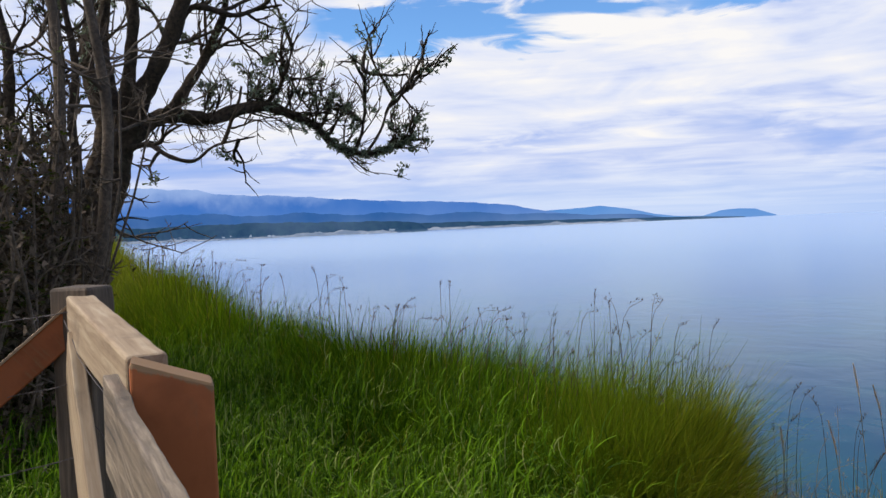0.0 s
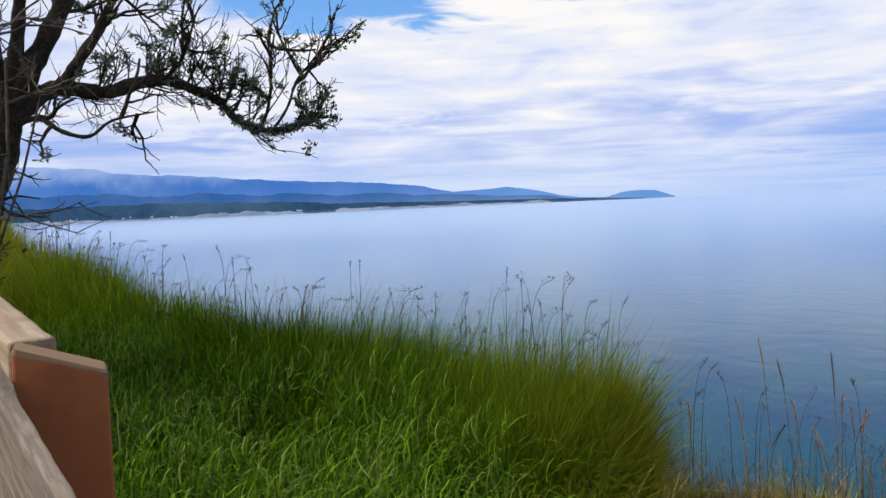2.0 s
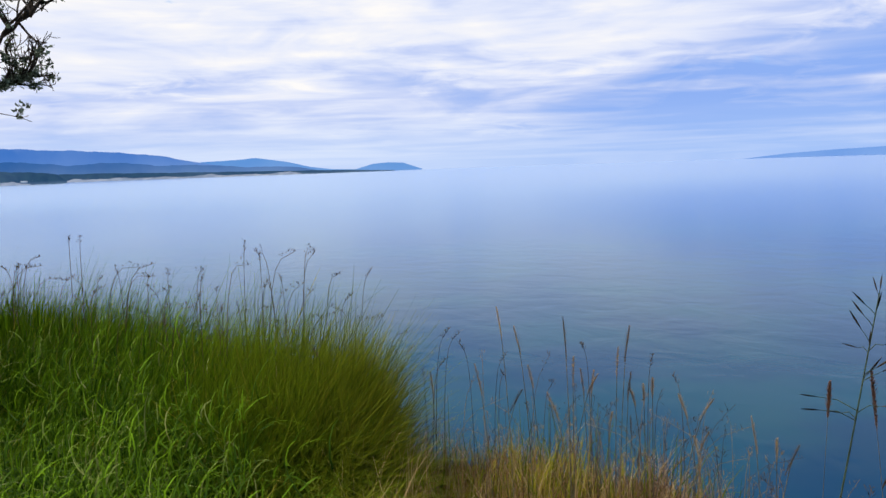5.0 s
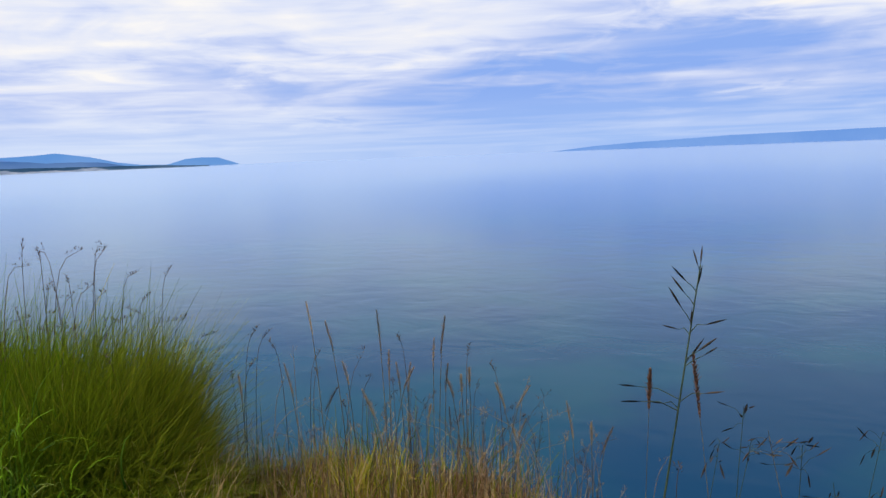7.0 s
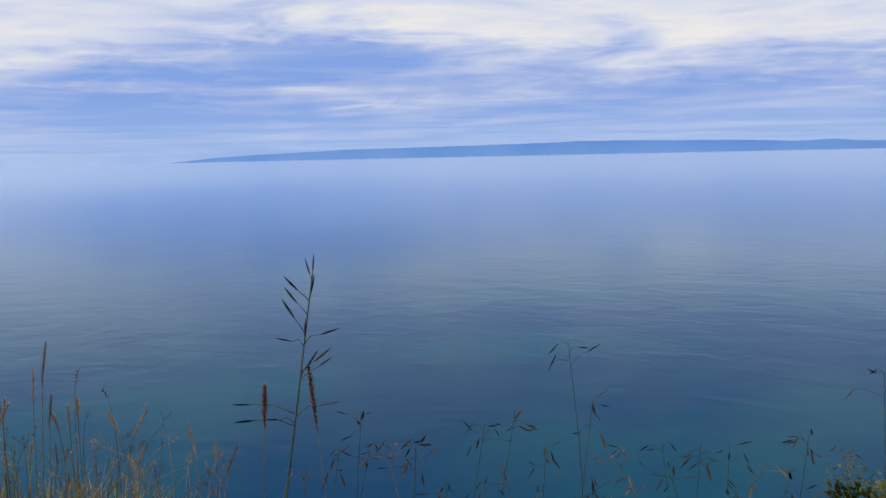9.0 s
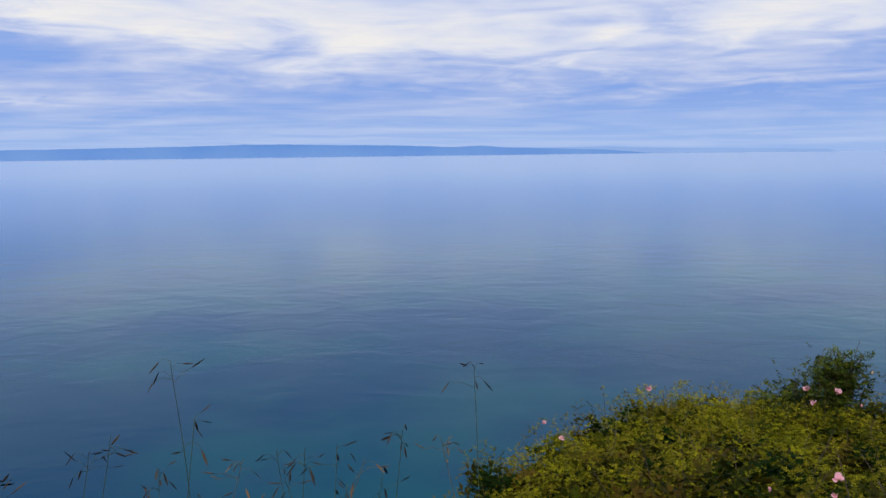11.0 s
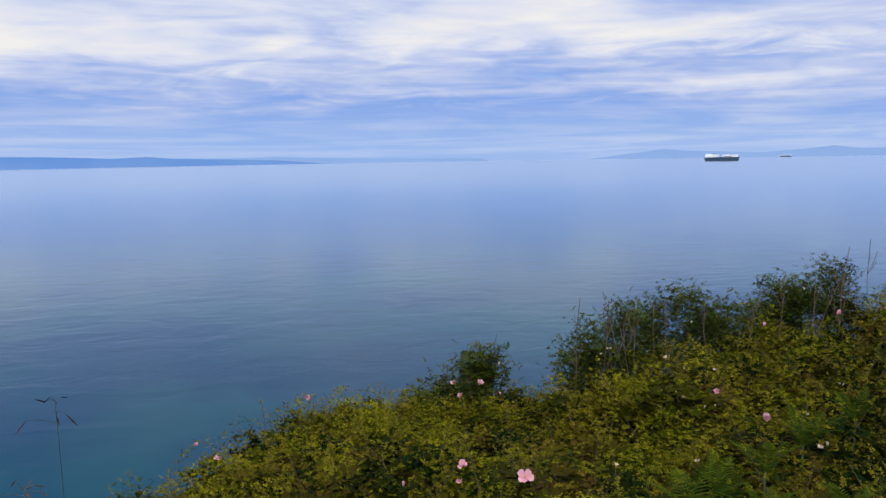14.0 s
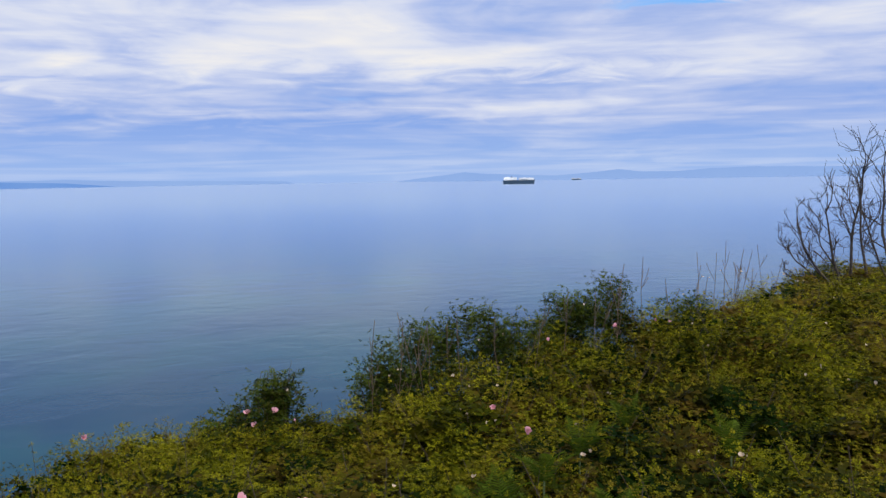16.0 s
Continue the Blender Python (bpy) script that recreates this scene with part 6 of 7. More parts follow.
def bush_thing(name, label, category, group, seed, count, leaflets, size, mat, canes=7, rad=0.5, ragged=0.25, shoot=0.15, cane_mat=None, old=0.045):
    """A rounded bush of unit height: canes and compound leaves on and inside an uneven outline."""
    rng = np.random.RandomState(seed)
    thing = tagged(new(name), label, category, group)
    a_ = rng.uniform(0, 2 * np.pi, count)
    zz = rng.uniform(0.02, 1, count) ** 0.62
    lump = 1 + ragged * (np.sin(a_ * 3 + seed) * 0.5 + np.sin(a_ * 5 + zz * 7 + seed * 2) * 0.5)
    prof = np.sqrt(np.clip(1 - (zz * 0.96) ** 4.5, 0, 1))
    r = rad * lump * prof * np.sqrt(rng.uniform(0.25, 1.0, count))
    top = 1 + ragged * 0.6 * np.sin(a_ * 2 + r * 9 + seed)
    c = np.stack([r * np.cos(a_), r * np.sin(a_), zz * top * 0.93], -1)
    for k in range(canes):
        t = Tubes()
        b = rng.uniform(0, 2 * np.pi)
        rr = rad * rng.uniform(0.3, 0.9)
        h = rng.uniform(0.7, 1.0) + (shoot if k % 2 == 0 else 0)
        pts = [(rng.normal(0, 0.05), rng.normal(0, 0.05), -0.05), (math.cos(b) * rr * 0.4, math.sin(b) * rr * 0.4, h * 0.5), (math.cos(b) * rr * 0.8, math.sin(b) * rr * 0.8, h * 0.85), (math.cos(b) * rr, math.sin(b) * rr, h)]
        line = smooth_line(pts, 8)
        t.add(line, np.linspace(0.0034, 0.0012, 8), 4)
        t.make("cane", cane_mat or M_CANE, thing)
        if k % 2 == 0:
            c = np.vstack([c, line[4:] + rng.normal(0, 0.015, (4, 3)), line[5:] + rng.normal(0, 0.02, (3, 3))])
    # leaves tinted paler towards the top, as new growth and painted top light
    top_light = 0.55 * (np.clip(c[:, 2], 0, 1.1) - 0.62) + 0.12 * np.sin(a_[0] + c[:, 0] * 14) * np.sin(c[:, 1] * 14)
    v, f, ti = leaf_cloud(rng, c, np.full(len(c), size * 2.6), leaflets, size, 0.4, top_light)
    # larger leaves (size old) deep inside, tinted dark as painted inner shade
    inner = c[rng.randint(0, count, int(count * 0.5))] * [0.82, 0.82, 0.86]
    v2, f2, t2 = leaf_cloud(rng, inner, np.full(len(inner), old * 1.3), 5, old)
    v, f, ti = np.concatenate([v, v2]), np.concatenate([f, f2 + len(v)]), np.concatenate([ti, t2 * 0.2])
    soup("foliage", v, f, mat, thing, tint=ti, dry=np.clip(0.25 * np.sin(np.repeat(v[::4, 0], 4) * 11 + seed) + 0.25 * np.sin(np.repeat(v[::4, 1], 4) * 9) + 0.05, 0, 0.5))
    return thing


THICKET_AXES = (0.320, 0.616), (0.241, 0.231), radians(5.45)


def onto(x, y):
    """From the thicket's own axes, which run along the bluff's edge, to the place's."""
    (ax, ay), (bx, by), t = THICKET_AXES
    return bx + (x - ax) * math.cos(t) - (y - ay) * math.sin(t), by + (x - ax) * math.sin(t) + (y - ay) * math.cos(t)


def off(x, y):
    """The way back from onto()."""
    (ax, ay), (bx, by), t = THICKET_AXES
    return ax + (x - bx) * math.cos(t) + (y - by) * math.sin(t), ay - (x - bx) * math.sin(t) + (y - by) * math.cos(t)


def canopy(x, y):
    """Height to which the thicket's tops reach."""
    x, y = off(x, y)
    z = 1.02 - 0.155 * (x - 1.3) + 0.12 * np.clip(x - 2.2, 0, 1)
    z = z + np.clip(-y - 1.0, 0, 3) * 0.10 * np.clip((x - 2) / 3, 0, 1)
    # a dip on the edge beside the tall shrubs
    z = z - 0.14 * np.exp(-((x - 4.9) ** 2 + (y + 1.15) ** 2) / 0.25)
    return z + 0.05 * waves(x, y, 3.1) + 0.04 * waves(x, y, 7.0)


ROSE_GROUP = "rose thicket along the bluff"


def make_thicket():
    rng = random.Random(51)
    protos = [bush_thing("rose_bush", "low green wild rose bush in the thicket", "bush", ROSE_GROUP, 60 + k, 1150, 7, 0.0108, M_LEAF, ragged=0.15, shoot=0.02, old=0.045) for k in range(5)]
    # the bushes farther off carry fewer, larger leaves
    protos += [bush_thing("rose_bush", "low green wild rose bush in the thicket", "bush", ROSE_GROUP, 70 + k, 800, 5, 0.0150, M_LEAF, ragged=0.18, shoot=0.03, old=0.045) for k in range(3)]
    first = dict.fromkeys(range(8), True)
    made = []

    def put(x, y, h, wide):
        k = rng.randrange(5) if y > -3.6 and x < 5.5 else 5 + rng.randrange(3)
        z = float(ground_z(x, y))
        m = pose(x, y, z, rng.uniform(-5, 5), rng.uniform(-5, 5), rng.uniform(0, 360))
        s = (wide, wide, h)
        if first[k]:
            first[k] = False
            ob = protos[k]
            ob.matrix_basis = m
        else:
            ob = copy_thing(protos[k], m)
        ob.scale = s
        made.append(ob)

    y = 0.75
    while y > -13.5:
        step = 0.48 if y > -4.5 else (0.66 if y > -8 else 0.95)
        x = 1.0
        while x < 9.5:
            px_, py_ = x + rng.uniform(-0.4, 0.4) * step, y + rng.uniform(-0.4, 0.4) * step
            wx, wy = onto(px_, py_)
            s = float(edge_distance(wx, wy))
            near = min(math.hypot(px_ - c[0], py_ - c[1]) for c in ((0.2, 0.35), (0.3, 0.55), (0.1, 0.2)))
            if s > 0.20 and near > 1.35 and py_ < 0.95 - 0.1 * px_ and not (px_ < 2.7 and py_ > -0.05) and px_ > 0.9 - py_ * 0.05:
                z = float(ground_z(wx, wy))
                h = max(0.35, float(canopy(wx, wy)) - z + rng.uniform(-0.13, 0.11))
                put(wx, wy, h * 0.76, step / 0.46 * rng.uniform(0.75, 1.1) * 0.95)
                if s < 0.75 and py_ > -1.3:
                    put(wx - 0.10, wy - 0.08, h * 0.72, 0.9)
            x += step
        y -= step
    # along the brink
    for x, y, top in ((3.02, 0.62, 0.50), (3.11, 0.58, 0.55), (3.24, 0.50, 0.48), (3.38, 0.47, 0.53), (3.65, 0.36, 0.40), (3.85, 0.30, 0.42), (4.02, 0.24, 0.46), (4.18, 0.14, 0.44), (4.31, 0.05, 0.43),
                      (4.46, -0.08, 0.42), (4.59, -0.22, 0.40), (4.70, -0.34, 0.34), (4.77, -0.46, 0.31), (4.85, -0.62, 0.28), (5.06, -1.08, 0.22), (5.15, -1.28, 0.22)):
        z = float(ground_z(x, y))
        put(x, y, (top - z) * 0.98, 0.62)
        put(x - 0.16, y - 0.16, (top + 0.02 - z) * 0.94, 0.66)
    return made


ROSES = make_thicket()


def crown_shrub(x, y, top, rad, deep, count, seed, group):
    """A tall shrub: canes up from the slope, and a ragged crown of leafy sprays."""
    rng = np.random.RandomState(seed)
    z = float(ground_z(x, y))
    thing = tagged(new("dark_shrub"), "dark green leafy shrub with bare shoots", "shrub", group)
    thing.location = (x, y, z)
    high = top - z
    sprays = []
    for k in range(16):
        a_, r = rng.uniform(0, 6.28), rad * math.sqrt(rng.uniform(0.05, 1.0))
        h = high - deep * (0.10 + 0.75 * (r / rad) ** 2 * rng.uniform(0.5, 1.0)) - (rng.uniform(0, deep * 0.4) if k > 7 else 0)
        tip = np.array([math.cos(a_) * r, math.sin(a_) * r, h])
        sprays.append(tip)
        t = Tubes()
        line = smooth_line([(rng.normal(0, 0.04), rng.normal(0, 0.04), -0.05), tip * [0.35, 0.35, 0.5], tip * [0.8, 0.8, 0.85], tip, tip + [rng.normal(0, 0.03), rng.normal(0, 0.03), rng.uniform(0.02, 0.12)]], 10)
        t.add(line, np.linspace(0.0055, 0.0014, 10), 4)
        t.make("cane", M_CANE, thing)
    n = int(count * 2.0) // len(sprays)
    c = np.concatenate([tip + rng.normal(0, 1, (n, 3)) * [0.062, 0.062, 0.050] * (rad / 0.24) ** 0.5 for tip in sprays])
    c[:, 2] = np.minimum(c[:, 2], high + 0.02)
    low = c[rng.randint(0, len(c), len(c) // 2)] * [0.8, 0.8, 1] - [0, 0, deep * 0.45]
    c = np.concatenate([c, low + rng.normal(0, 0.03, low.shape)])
    # light from above is put into the tint: paler crown top, darker below
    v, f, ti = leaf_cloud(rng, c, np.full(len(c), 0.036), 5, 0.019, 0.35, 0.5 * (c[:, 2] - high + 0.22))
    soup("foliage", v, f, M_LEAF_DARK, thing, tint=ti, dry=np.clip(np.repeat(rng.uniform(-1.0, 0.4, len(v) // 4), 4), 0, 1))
    return thing


def make_dark_shrubs():
    """Taller dark shrubs that stand out over the thicket's seaward edge."""
    group = "dark shrubs on the bluff edge"
    # place, top of the crown, its radius and depth, leaves
    for k, (x, y, top, rad, deep, count) in enumerate(((5.28, -1.62, 0.46, 0.17, 0.45, 420), (5.36, -1.82, 0.54, 0.24, 0.55, 700), (5.46, -2.12, 0.66, 0.28, 0.65, 900), (5.56, -2.45, 0.70, 0.28, 0.65, 900), (5.66, -2.76, 0.58, 0.24, 0.55, 600),
                                                       (5.78, -3.12, 0.60, 0.20, 0.50, 480), (5.88, -3.36, 0.70, 0.26, 0.60, 800), (6.02, -3.74, 0.76, 0.24, 0.55, 700), (4.90, -0.66, 0.34, 0.20, 0.42, 460), (4.99, -0.84, 0.42, 0.17, 0.36, 420),
                                                       (5.04, -0.97, 0.45, 0.11, 0.20, 200), (6.42, -4.8, 0.52, 0.30, 0.5, 600))):
        crown_shrub(x, y, top, rad, deep, count, 200 + k, group)
    # bare shoots and dead stalks
    r2 = np.random.RandomState(53)
    for k, (x, y) in enumerate([(5.0, -1.6), (5.05, -1.75), (5.1, -1.95), (5.1, -2.05), (5.12, -2.2), (5.15, -2.3), (5.15, -2.55), (5.1, -3.0), (5.12, -3.15), (5.5, -3.9), (5.6, -4.2),
                                (5.95, -5.15), (5.95, -5.3), (6.0, -5.4), (6.0, -5.5), (6.1, -5.6), (6.05, -5.75), (6.2, -6.0), (6.3, -6.2), (6.5, -6.6), (6.6, -6.9), (5.05, -1.68), (5.1, -2.12), (5.14, -2.42), (5.16, -2.7), (5.12, -3.4), (5.2, -3.55), (5.6, -4.5), (5.95, -5.22), (6.0, -5.35), (6.05, -5.6)]):
        x, y = onto(x, y)
        z = float(ground_z(x, y))
        thing = tagged(new("dead_stalk"), "thin bare dead stalk above the shrubs", "stalk", "dead stalks on the bluff edge")
        thing.location = (x, y, z)
        t, lines_ = Tubes(), []
        h = max(0.4, float(canopy(x, y)) - z) * 0.9 + r2.uniform(0.05, 0.30)
        grow(t, r2, np.zeros(3), np.array([r2.normal(0, 0.12), r2.normal(0, 0.12), 1.0]), h, 0.0030, 1, 0.6, 0.20, 0, 5, lines_)
        for q in range(4):
            pt = lines_[-1][r2.randint(3, 5)]
            grow(t, r2, pt, np.array([r2.normal(0, 0.4), r2.normal(0, 0.4), 1.0]), r2.uniform(0.06, 0.20), 0.0018, 0, 0.5, 0.15, 0, 4)
        t.make("stalk", M_TWIG, thing)


make_dark_shrubs()


def bare_shrub(base, limbs, seed):
    """A leafless shrub whose limbs lean to the seaward side, bow out and turn up at their ends."""
    rng = np.random.RandomState(seed)
    thing = tagged(new("bare_shrub"), "leafless wind-bent shrub on the bluff edge", "shrub")
    thing.location = base
    sea_ = np.array([0.70, 0.71, 0.0])
    for lean, height, r in limbs:
        t = Tubes()
        deep = np.array([-0.71, 0.70, 0.0]) * rng.normal(0, 0.16)
        foot = np.array([rng.normal(0, 0.06), rng.normal(0, 0.06), -0.1])
        pts = [foot + (sea_ * lean * q + deep * q + np.array([0, 0, u])) * height for q, u in ((0, 0), (0.30, 0.22), (0.66, 0.50), (0.92, 0.80), (1.0, 1.0))]
        line = smooth_line(np.array(pts) + rng.normal(0, 0.025, (5, 3)), 18)
        t.add(line, np.linspace(r, r * 0.28, 18), 6)
        for k in range(8):
            i = rng.randint(6, 17)
            d = (line[i + 1] - line[i]) / np.linalg.norm(line[i + 1] - line[i]) * 0.8 + sea_ * rng.normal(0.15, 0.7) + np.array([0, 0, 0.35]) + rng.normal(0, 0.25, 3)
            grow(t, rng, line[i], d, rng.uniform(0.16, 0.36) * height, r * rng.uniform(0.28, 0.42), 2, 0.55, 0.34, 3, 4)
        t.make("limb", M_LIMB, thing, "dark crooked limb with fine twigs")
    return thing


bare_shrub((*onto(7.4, -9.00), 0.0), ((0.95, 0.72, 0.018), (0.52, 1.08, 0.020), (0.15, 1.20, 0.022), (1.5, 0.42, 0.013)), 71)
bare_shrub((*onto(7.45, -9.45), 0.05), ((0.12, 1.50, 0.022), (-0.10, 1.62, 0.024), (0.5, 0.9, 0.016)), 72)
bare_shrub((*onto(7.3, -9.95), 0.1), ((0.10, 1.50, 0.024), (-0.2, 1.65, 0.026), (0.4, 1.1, 0.018)), 75)


def make_left_shrub():
    """The tangle of dead twigs and dark leaves beside the tree."""
    rng = np.random.RandomState(73)
    thing = tagged(new("thorn_shrub"), "dense tangle of brown dead twigs with dark leaves", "shrub")
    thing.location = (-2.22, 4.9, float(ground_z(-2.22, 4.9)))
    t = Tubes()
    stalks = []
    for k in range(105):
        p = np.array([rng.uniform(-1.0, -0.10), rng.uniform(-0.5, 0.8), -0.05])
        grow(t, rng, p, np.array([rng.normal(-0.03, 0.11), rng.normal(0, 0.2), 1.0]), rng.uniform(1.1, 2.9), rng.uniform(0.008, 0.022), 1, 0.35, 0.3, 0, 5, stalks)
    for line in ([(-0.15, 0.3, 0.2), (0.05, 0.5, 1.2), (0.14, 0.62, 2.2), (0.11, 0.64, 2.7), (0.05, 0.6, 3.3), (0.1, 0.6, 4.0)], [(-0.3, 0.2, 0.1), (-0.1, 0.3, 1.6), (-0.05, 0.4, 2.5), (-0.1, 0.4, 3.4), (-0.15, 0.3, 4.2)]):
        ln = smooth_line(line, 20)
        t.add(ln, np.linspace(0.045, 0.022, 20), 8)
        for k in range(8):
            grow(t, rng, ln[rng.randint(6, 19)], rng.normal(0, 0.7, 3) + [0, 0, 0.4], rng.uniform(0.3, 0.7), 0.014, 2, 0.3, 0.4, 4, 5)
    for pts in stalks:
        for k in range(10):
            i = rng.randint(1, len(pts) - 1)
            grow(t, rng, pts[i], rng.normal(0, 0.8, 3) + [-0.25, 0, 0.2], rng.uniform(0.12, 0.32), 0.007, 1, 0.3, 0.45, 4, 4)
    t.make("twig_tangle", M_TWIG, thing)
    c = np.stack([rng.normal(-0.30, 0.28, 4200), rng.normal(0.1, 0.45, 4200), np.abs(rng.normal(0.9, 0.7, 4200))], -1)
    c = c[c[:, 0] < 0.10 - 0.25 * np.clip(c[:, 1], 0, 1)]
    v, f, ti = leaf_cloud(rng, c, np.full(len(c), 0.05), 5, 0.03)
    soup("foliage", v, f, M_LEAF_DARK, thing, tint=ti, dry=np.repeat(np.clip(rng.uniform(-0.5, 0.7, len(v) // 4), 0, 1), 4))
    v, f, ti = flakes(rng, [np.stack([np.minimum(rng.normal(-0.30, 0.3, 40), 0.05), rng.normal(0.1, 0.4, 40), rng.uniform(0.4, 2.3, 40)], -1) for _ in range(18)], 150, 0.06, 0.08)
    soup("dead_leaves", v, f, M_BARK, thing, "dry brown leaf litter in the twigs")
    b = bush_thing("leafy_shrub", "dark leafy shrub with yellow-green leaves by the trunk", "shrub", "", 91, 900, 5, 0.035, M_LEAF_DARK, 9, 0.5, 0.4, 0.2)
    b.matrix_basis = pose(-2.80, 5.75, float(ground_z(-2.80, 5.75)))
    b.scale = (0.9, 0.9, 0.7)
    b = copy_thing(b, pose(-3.3, 6.4, float(ground_z(-3.3, 6.4)), 0, 0, 70))
    b.scale = (1.3, 1.3, 1.6)


make_left_shrub()


# ---- ferns and flowers ----
def frond_mesh():
    v, f, ti = [], [], []
    n = 17
    for k in range(n):
        u = (k + 1) / (n + 1)
        x = u * 0.6
        z = 0.34 * u - 0.34 * u * u * 1.2
        w = 0.15 * math.sin(math.pi * min(1, 0.14 + u * 0.86)) ** 0.8 * (1 - 0.35 * u)
        for s in (-1, 1):
            b = len(v)
            tip = (x + w * 0.5, s * w, z - 0.16 * w)
            wd = 0.0062 + 0.0014 * (k % 2)
            for q, ww in ((0.0, 0.5), (0.3, 1.0), (0.65, 0.75)):
                cx, cy, cz = x + (tip[0] - x) * q, tip[1] * q, z + (tip[2] - z) * q
                v += [(cx - wd * ww, cy, cz - 0.002), (cx + wd * ww, cy + s * 0.003, cz + 0.002)]
            v += [tip, tip]
            f += [(b, b + 1, b + 3, b + 2), (b + 2, b + 3, b + 5, b + 4), (b + 4, b + 5, b + 7, b + 6)]
            ti += [0.25 + 0.5 * u + 0.15 * (k % 3)] * 8
        b = len(v)
        v += [(x - 0.03, -0.0015, z - 0.006), (x + 0.03, -0.0012, z + 0.004), (x + 0.03, 0.0012, z + 0.004), (x - 0.03, 0.0015, z - 0.006)]
        f.append((b, b + 1, b + 2, b + 3))
        ti += [0.7] * 4
    ob = soup("frond", v, f, M_FERN, tint=ti, dry=np.zeros(len(v)))
    me = ob.data
    bpy.data.objects.remove(ob)
    return me


def make_ferns():
    rng = random.Random(55)
    me = frond_mesh()
    for x, y, top, sc in ((2.35, -0.72, 0.80, 0.40), (2.05, -1.0, 0.86, 0.36), (2.55, -0.95, 0.76, 0.36), (2.2, -0.85, 0.82, 0.34), (3.0, -1.6, 0.70, 0.42), (2.5, -1.9, 0.78, 0.38), (2.75, -1.25, 0.73, 0.34), (3.3, -2.1, 0.66, 0.36)):
        x, y = onto(x, y)
        fern = tagged(new("fern"), "green bracken fern among the roses", "fern", "ferns in the thicket")
        fern.location = (x, y, top - 0.26)
        for k in range(7):
            ob = new("frond", me)
            ob.parent = fern
            ob.matrix_local = pose(0, 0, 0, rng.uniform(-12, 12), rng.uniform(-62, -30), k * 51 + rng.uniform(-15, 15)) @ Matrix.Scale(sc * rng.uniform(0.6, 0.9), 4)
        t = Tubes()
        t.add([(0, 0, 0.01), (0.01, 0, -0.3), (0, 0.01, float(ground_z(x, y)) - top + 0.2)], [0.004, 0.005, 0.006], 5)
        t.make("stalk", M_GRASS_STEM, fern)


make_ferns()


def petal_mesh(mat):
    v, f = [], []
    for i in range(4):
        u = i / 3
        w = (0.006, 0.018, 0.023, 0.015)[i]
        for j in range(3):
            s = j - 1
            v.append((0.003 + u * 0.027, s * w * 0.62, 0.004 + 0.012 * u * u + 0.004 * abs(s) - 0.003 * (i == 3) * abs(s)))
    for i in range(3):
        for j in range(2):
            f.append((i * 3 + j, i * 3 + j + 1, i * 3 + j + 4, i * 3 + j + 3))
    ob = soup("petal", v, f, mat, tint=[0.3 + 0.6 * (p[0] / 0.03) for p in v], dry=np.zeros(len(v)), smooth=True)
    me = ob.data
    bpy.data.objects.remove(ob)
    return me


def make_flowers():
    rng = random.Random(57)
    pink, pale = petal_mesh(M_PETAL), petal_mesh(M_WHITE)
    bm = bmesh.new()
    bmesh.ops.create_icosphere(bm, subdivisions=1, radius=0.006)
    heart = bpy.data.meshes.new("flower")
    for v in bm.verts:
        v.co.z = v.co.z * 0.6 + 0.004
    bm.to_mesh(heart)
    bm.free()
    heart.materials.append(M_STAMEN)

    def flower(p, size, petal, closed=0.0, count=5):
        bush = min(ROSES, key=lambda o: (Vector(o.location[:2]) - Vector(p[:2])).length)
        ob = new("flower", heart)
        ob.parent = bush
        eye = Vector((0.3, 0.5, 1.55))
        face = (eye - Vector(p)).normalized() * 0.8 + Vector((rng.uniform(-0.5, 0.5), rng.uniform(-0.5, 0.5), rng.uniform(0.3, 1.0)))
        world = aim(p, face, size)
        s = bush.matrix_basis.copy()
        base = Matrix.LocRotScale(bush.location, bush.rotation_euler, bush.scale)
        ob.matrix_parent_inverse = base.inverted()
        ob.matrix_basis = world
        for k in range(count):
            q = new("petal", petal)
            q.parent = ob
            q.matrix_local = pose(0, 0, 0, rng.uniform(-30, 30), -closed * 70 + rng.uniform(-35, 15), k * 72 + rng.uniform(-14, 14)) @ Matrix.Scale(rng.uniform(0.7, 1.1), 4)

    for p, size, closed in PINK:
        flower((*onto(*p[:2]), p[2]), size * 0.58, pink, closed)
    for p, size in PALE:
        flower((*onto(*p[:2]), p[2]), size * 0.34, pale, rng.uniform(0.2, 0.8), rng.choice((2, 3, 3)))
    r = random.Random(58)
    for k in range(64):
        x, y = onto(r.uniform(1.6, 5.6), r.uniform(-5.0, -0.3))
        if edge_distance(x, y) > 0.9:
            flower((x, y, float(canopy(x, y)) - 0.05), r.uniform(0.20, 0.42), pale, r.uniform(-0.1, 0.5), r.choice((2, 2, 3)))


PINK = [((2.14, -0.15, 0.81), 1.0, 0.0), ((2.41, -0.08, 0.75), 0.95, 0.1), ((2.36, -0.06, 0.73), 0.8, 0.3), ((2.40, 0.08, 0.72), 0.7, 0.4), ((4.83, -0.79, 0.30), 1.5, 0.2), ((4.77, -0.91, 0.30), 1.6, 0.1),
        ((4.79, -0.81, 0.24), 1.2, 0.3), ((4.30, 0.09, 0.44), 1.3, 0.3), ((3.45, 0.59, 0.545), 0.8, 0.3), ((3.66, 0.51, 0.42), 0.8, 0.2), ((4.65, -0.99, 0.27), 0.8, 0.4), ((1.70, -0.47, 1.04), 0.8, 0.9),
        ((2.34, -0.79, 0.90), 0.8, 0.5), ((4.91, -3.87, 0.50), 0.9, 0.3), ((4.51, -3.04, 0.60), 1.1, 0.3), ((4.27, -2.35, 0.62), 1.1, 0.3), ((4.65, -3.49, 0.58), 0.9, 0.4)]
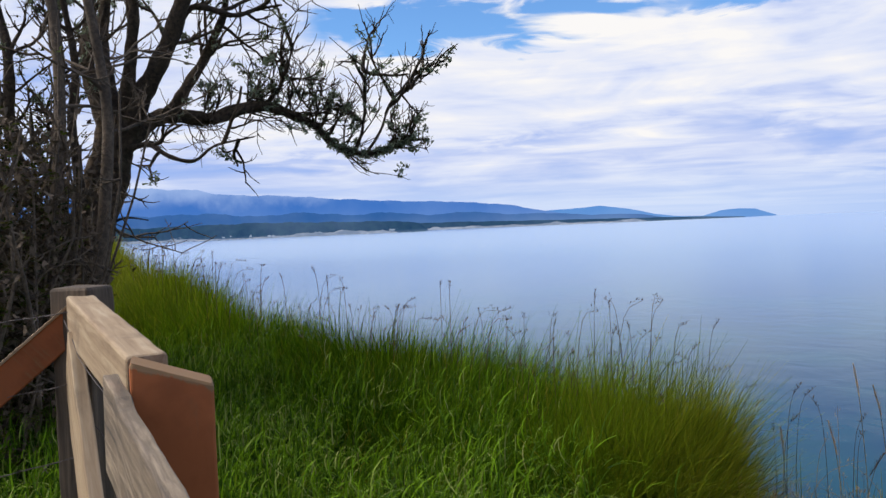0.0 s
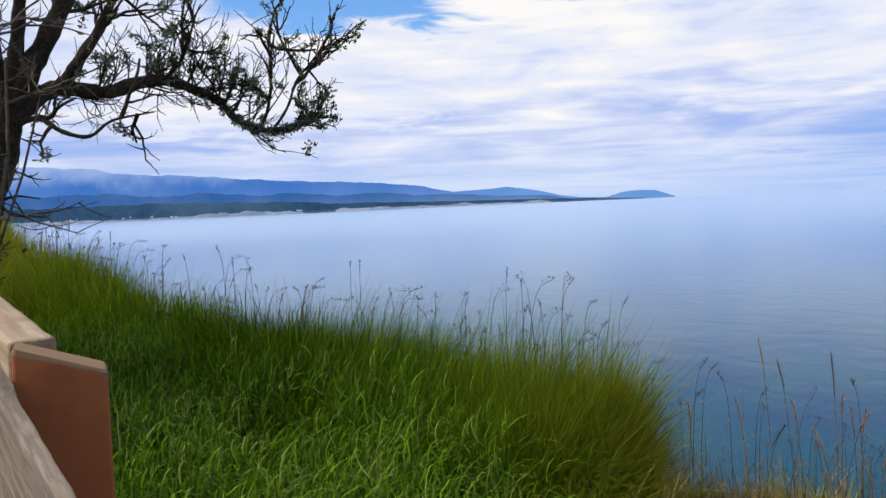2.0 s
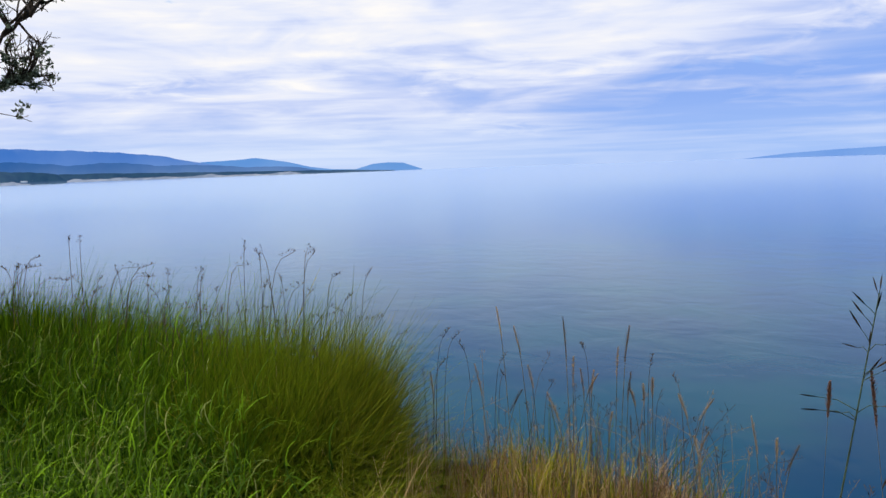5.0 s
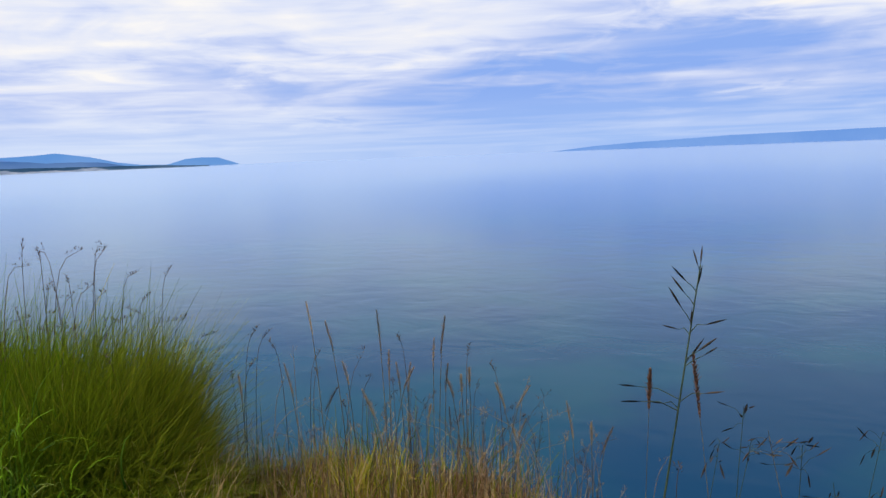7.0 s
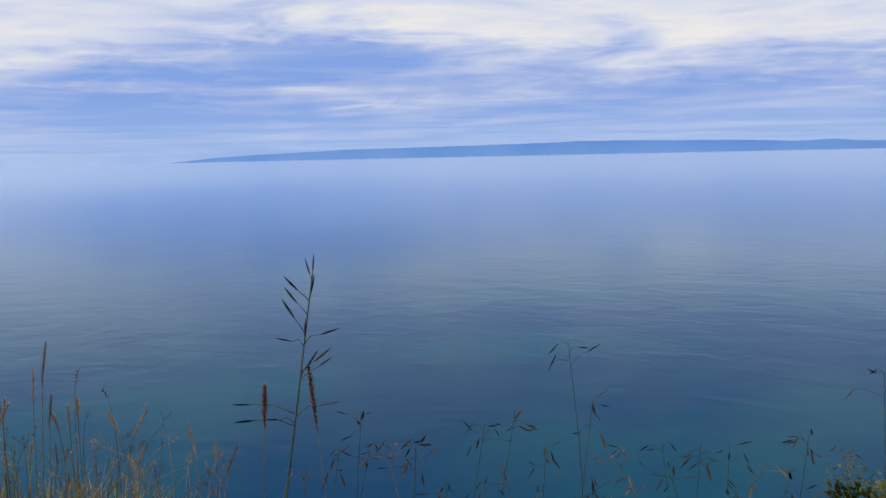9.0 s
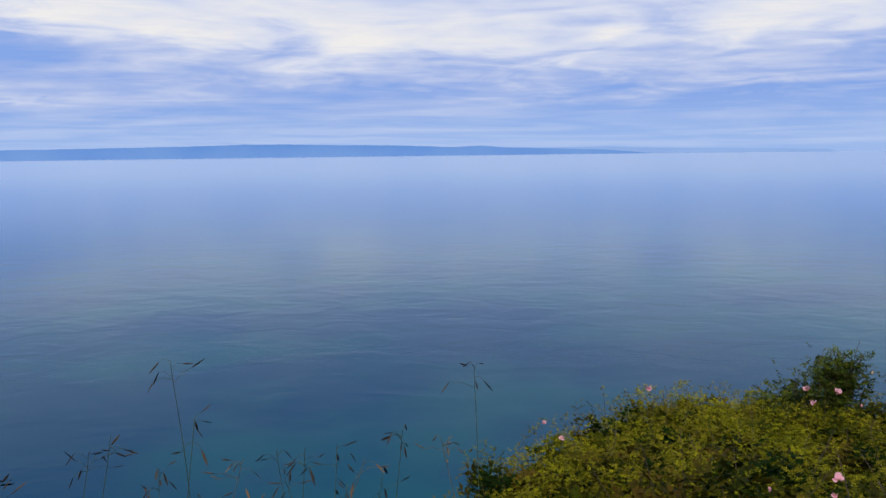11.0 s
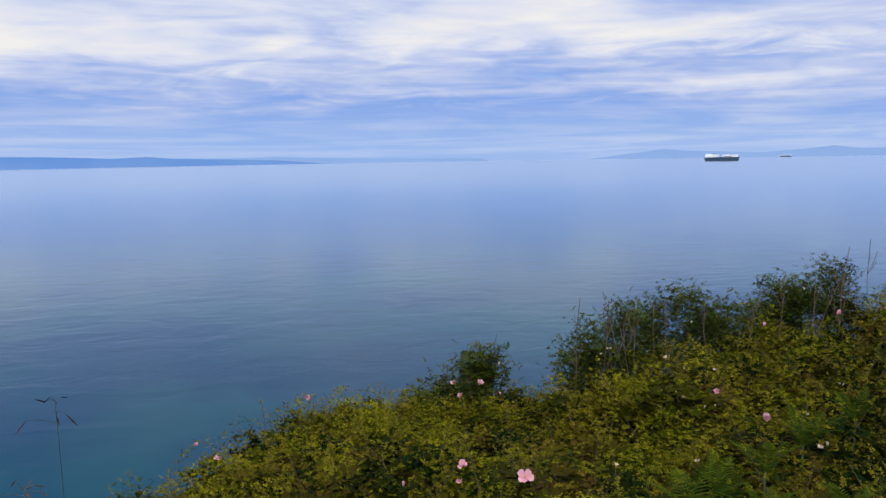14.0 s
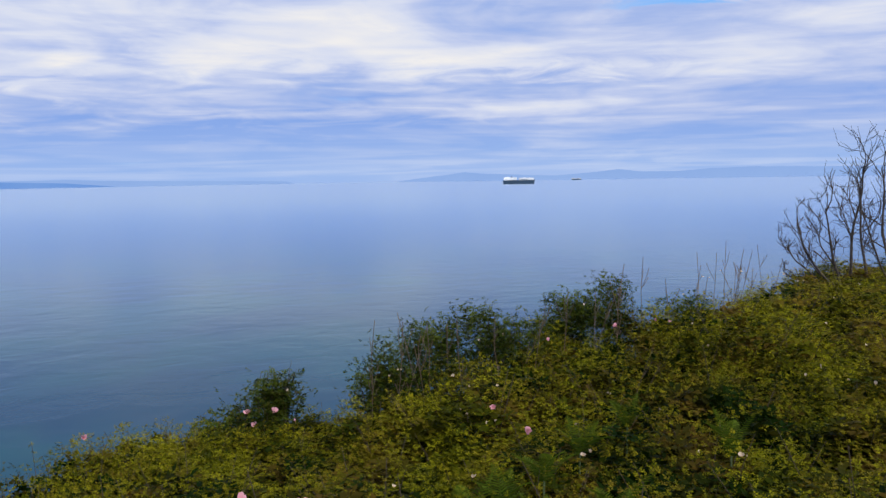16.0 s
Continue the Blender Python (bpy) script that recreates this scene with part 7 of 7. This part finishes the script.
PALE = [((2.17, -0.62, 0.78), 0.9), ((2.64, -0.98, 0.76), 0.9), ((2.86, -1.00, 0.73), 0.8), ((2.67, -1.47, 0.78), 0.9), ((2.95, -1.03, 0.72), 0.8), ((2.73, -1.00, 0.73), 0.8), ((1.92, -0.78, 0.88), 0.8),
        ((2.19, -1.27, 0.86), 0.7), ((1.98, -0.85, 0.86), 0.8), ((2.25, -1.01, 0.84), 0.7), ((1.68, -0.92, 0.93), 0.6), ((1.61, -0.99, 0.93), 0.6), ((3.07, -1.26, 0.75), 0.8)]
make_flowers()


# ---- ship and far shore details ----
def boxes(name, items, mat, parent, label=""):
    bm = bmesh.new()
    for cx, cy, cz, sx, sy, sz in items:
        m = Matrix.LocRotScale((cx, cy, cz), None, (sx, sy, sz))
        bmesh.ops.create_cube(bm, size=1.0, matrix=m)
    return part(name, bm, mat, parent, label)


def make_ship(az, dist, length, height, name, label):
    ship = tagged(new(name), label, "ship")
    ship.matrix_world = pose(dist * math.sin(radians(az)), dist * math.cos(radians(az)), SEA, 0, 0, -az)
    bm = bmesh.new()
    ring = [(-0.5, 0), (-0.47, -0.06), (0.36, -0.07), (0.5, 0), (0.36, 0.07), (-0.47, 0.06)]
    lo = [bm.verts.new((x * length * 0.95, y * length, -2)) for x, y in ring]
    hi = [bm.verts.new((x * length, y * length * 1.15, height * (0.52 + 0.10 * (x > 0.4)))) for x, y in ring]
    for k in range(6):
        bm.faces.new((lo[k], lo[(k + 1) % 6], hi[(k + 1) % 6], hi[k]))
    bm.faces.new(hi)
    bm.faces.new(lo[::-1])
    part("hull", bm, M_HULL, ship, "dark blue hull")
    boxes("deckhouse", [(-0.27 * length, 0, height * 0.74, length * 0.40, length * 0.09, height * 0.40), (-0.36 * length, 0, height * 0.96, length * 0.16, length * 0.07, height * 0.1)], M_DECK, ship, "white superstructure")
    boxes("cargo", [(0.24 * length, 0, height * 0.72, length * 0.46, length * 0.09, height * 0.34)], M_DECK, ship, "white cargo stack")
    boxes("funnel", [(-0.22 * length, 0, height * 1.0, length * 0.03, length * 0.03, height * 0.2)], M_HULL, ship)
    boxes("window_band", [(0.17 * length, -0.046 * length, height * 0.66, length * 0.2, 0.5, height * 0.08)], M_HULL, ship, "dark window band")
    return ship


make_ship(118.2, 2820, 102, 22, "cargo_ship", "dark hulled cargo ship with white decks on the sea")
make_ship(121.9, 4300, 48, 9, "small_ship", "small dark ship far off on the horizon")


def make_town():
    rng = random.Random(61)
    bm = bmesh.new()
    for k in range(80):
        az = rng.choice((rng.uniform(-22, -13), rng.uniform(-14, -5), rng.uniform(-9, -3)))
        r = rng.uniform(3868, 3905)
        q = (r - 3860) / 45
        z = SEA + 2 + q * 12
        w, d, h = rng.uniform(5, 13), rng.uniform(5, 10), rng.uniform(2.5, 5)
        m = pose(r * math.sin(radians(az)), r * math.cos(radians(az)), z, 0, 0, -az + rng.uniform(-30, 30))
        c = [bm.verts.new(m @ Vector((x * w / 2, y * d / 2, zz))) for zz in (0, h) for x, y in ((-1, -1), (1, -1), (1, 1), (-1, 1))]
        t = [bm.verts.new(m @ Vector((x * w / 2, 0, h + 2.5))) for x in (-1, 1)]
        for q4 in ((0, 1, 5, 4), (1, 2, 6, 5), (2, 3, 7, 6), (3, 0, 4, 7)):
            bm.faces.new([c[i] for i in q4])
        bm.faces.new((c[4], c[5], t[1], t[0]))
        bm.faces.new((c[6], c[7], t[0], t[1]))
        bm.faces.new((c[5], c[6], t[1]))
        bm.faces.new((c[7], c[4], t[0]))
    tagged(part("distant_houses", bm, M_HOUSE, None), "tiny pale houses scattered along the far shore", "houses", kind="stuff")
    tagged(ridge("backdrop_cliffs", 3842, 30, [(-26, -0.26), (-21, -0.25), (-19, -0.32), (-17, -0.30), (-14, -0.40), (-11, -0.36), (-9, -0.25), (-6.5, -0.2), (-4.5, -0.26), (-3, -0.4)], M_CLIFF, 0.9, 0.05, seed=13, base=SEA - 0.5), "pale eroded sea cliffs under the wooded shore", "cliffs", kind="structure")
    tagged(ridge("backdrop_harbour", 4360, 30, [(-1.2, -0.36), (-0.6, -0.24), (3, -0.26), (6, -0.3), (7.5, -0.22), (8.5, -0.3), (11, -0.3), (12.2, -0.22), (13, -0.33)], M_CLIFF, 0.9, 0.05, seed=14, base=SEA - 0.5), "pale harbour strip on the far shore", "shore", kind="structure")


make_town()
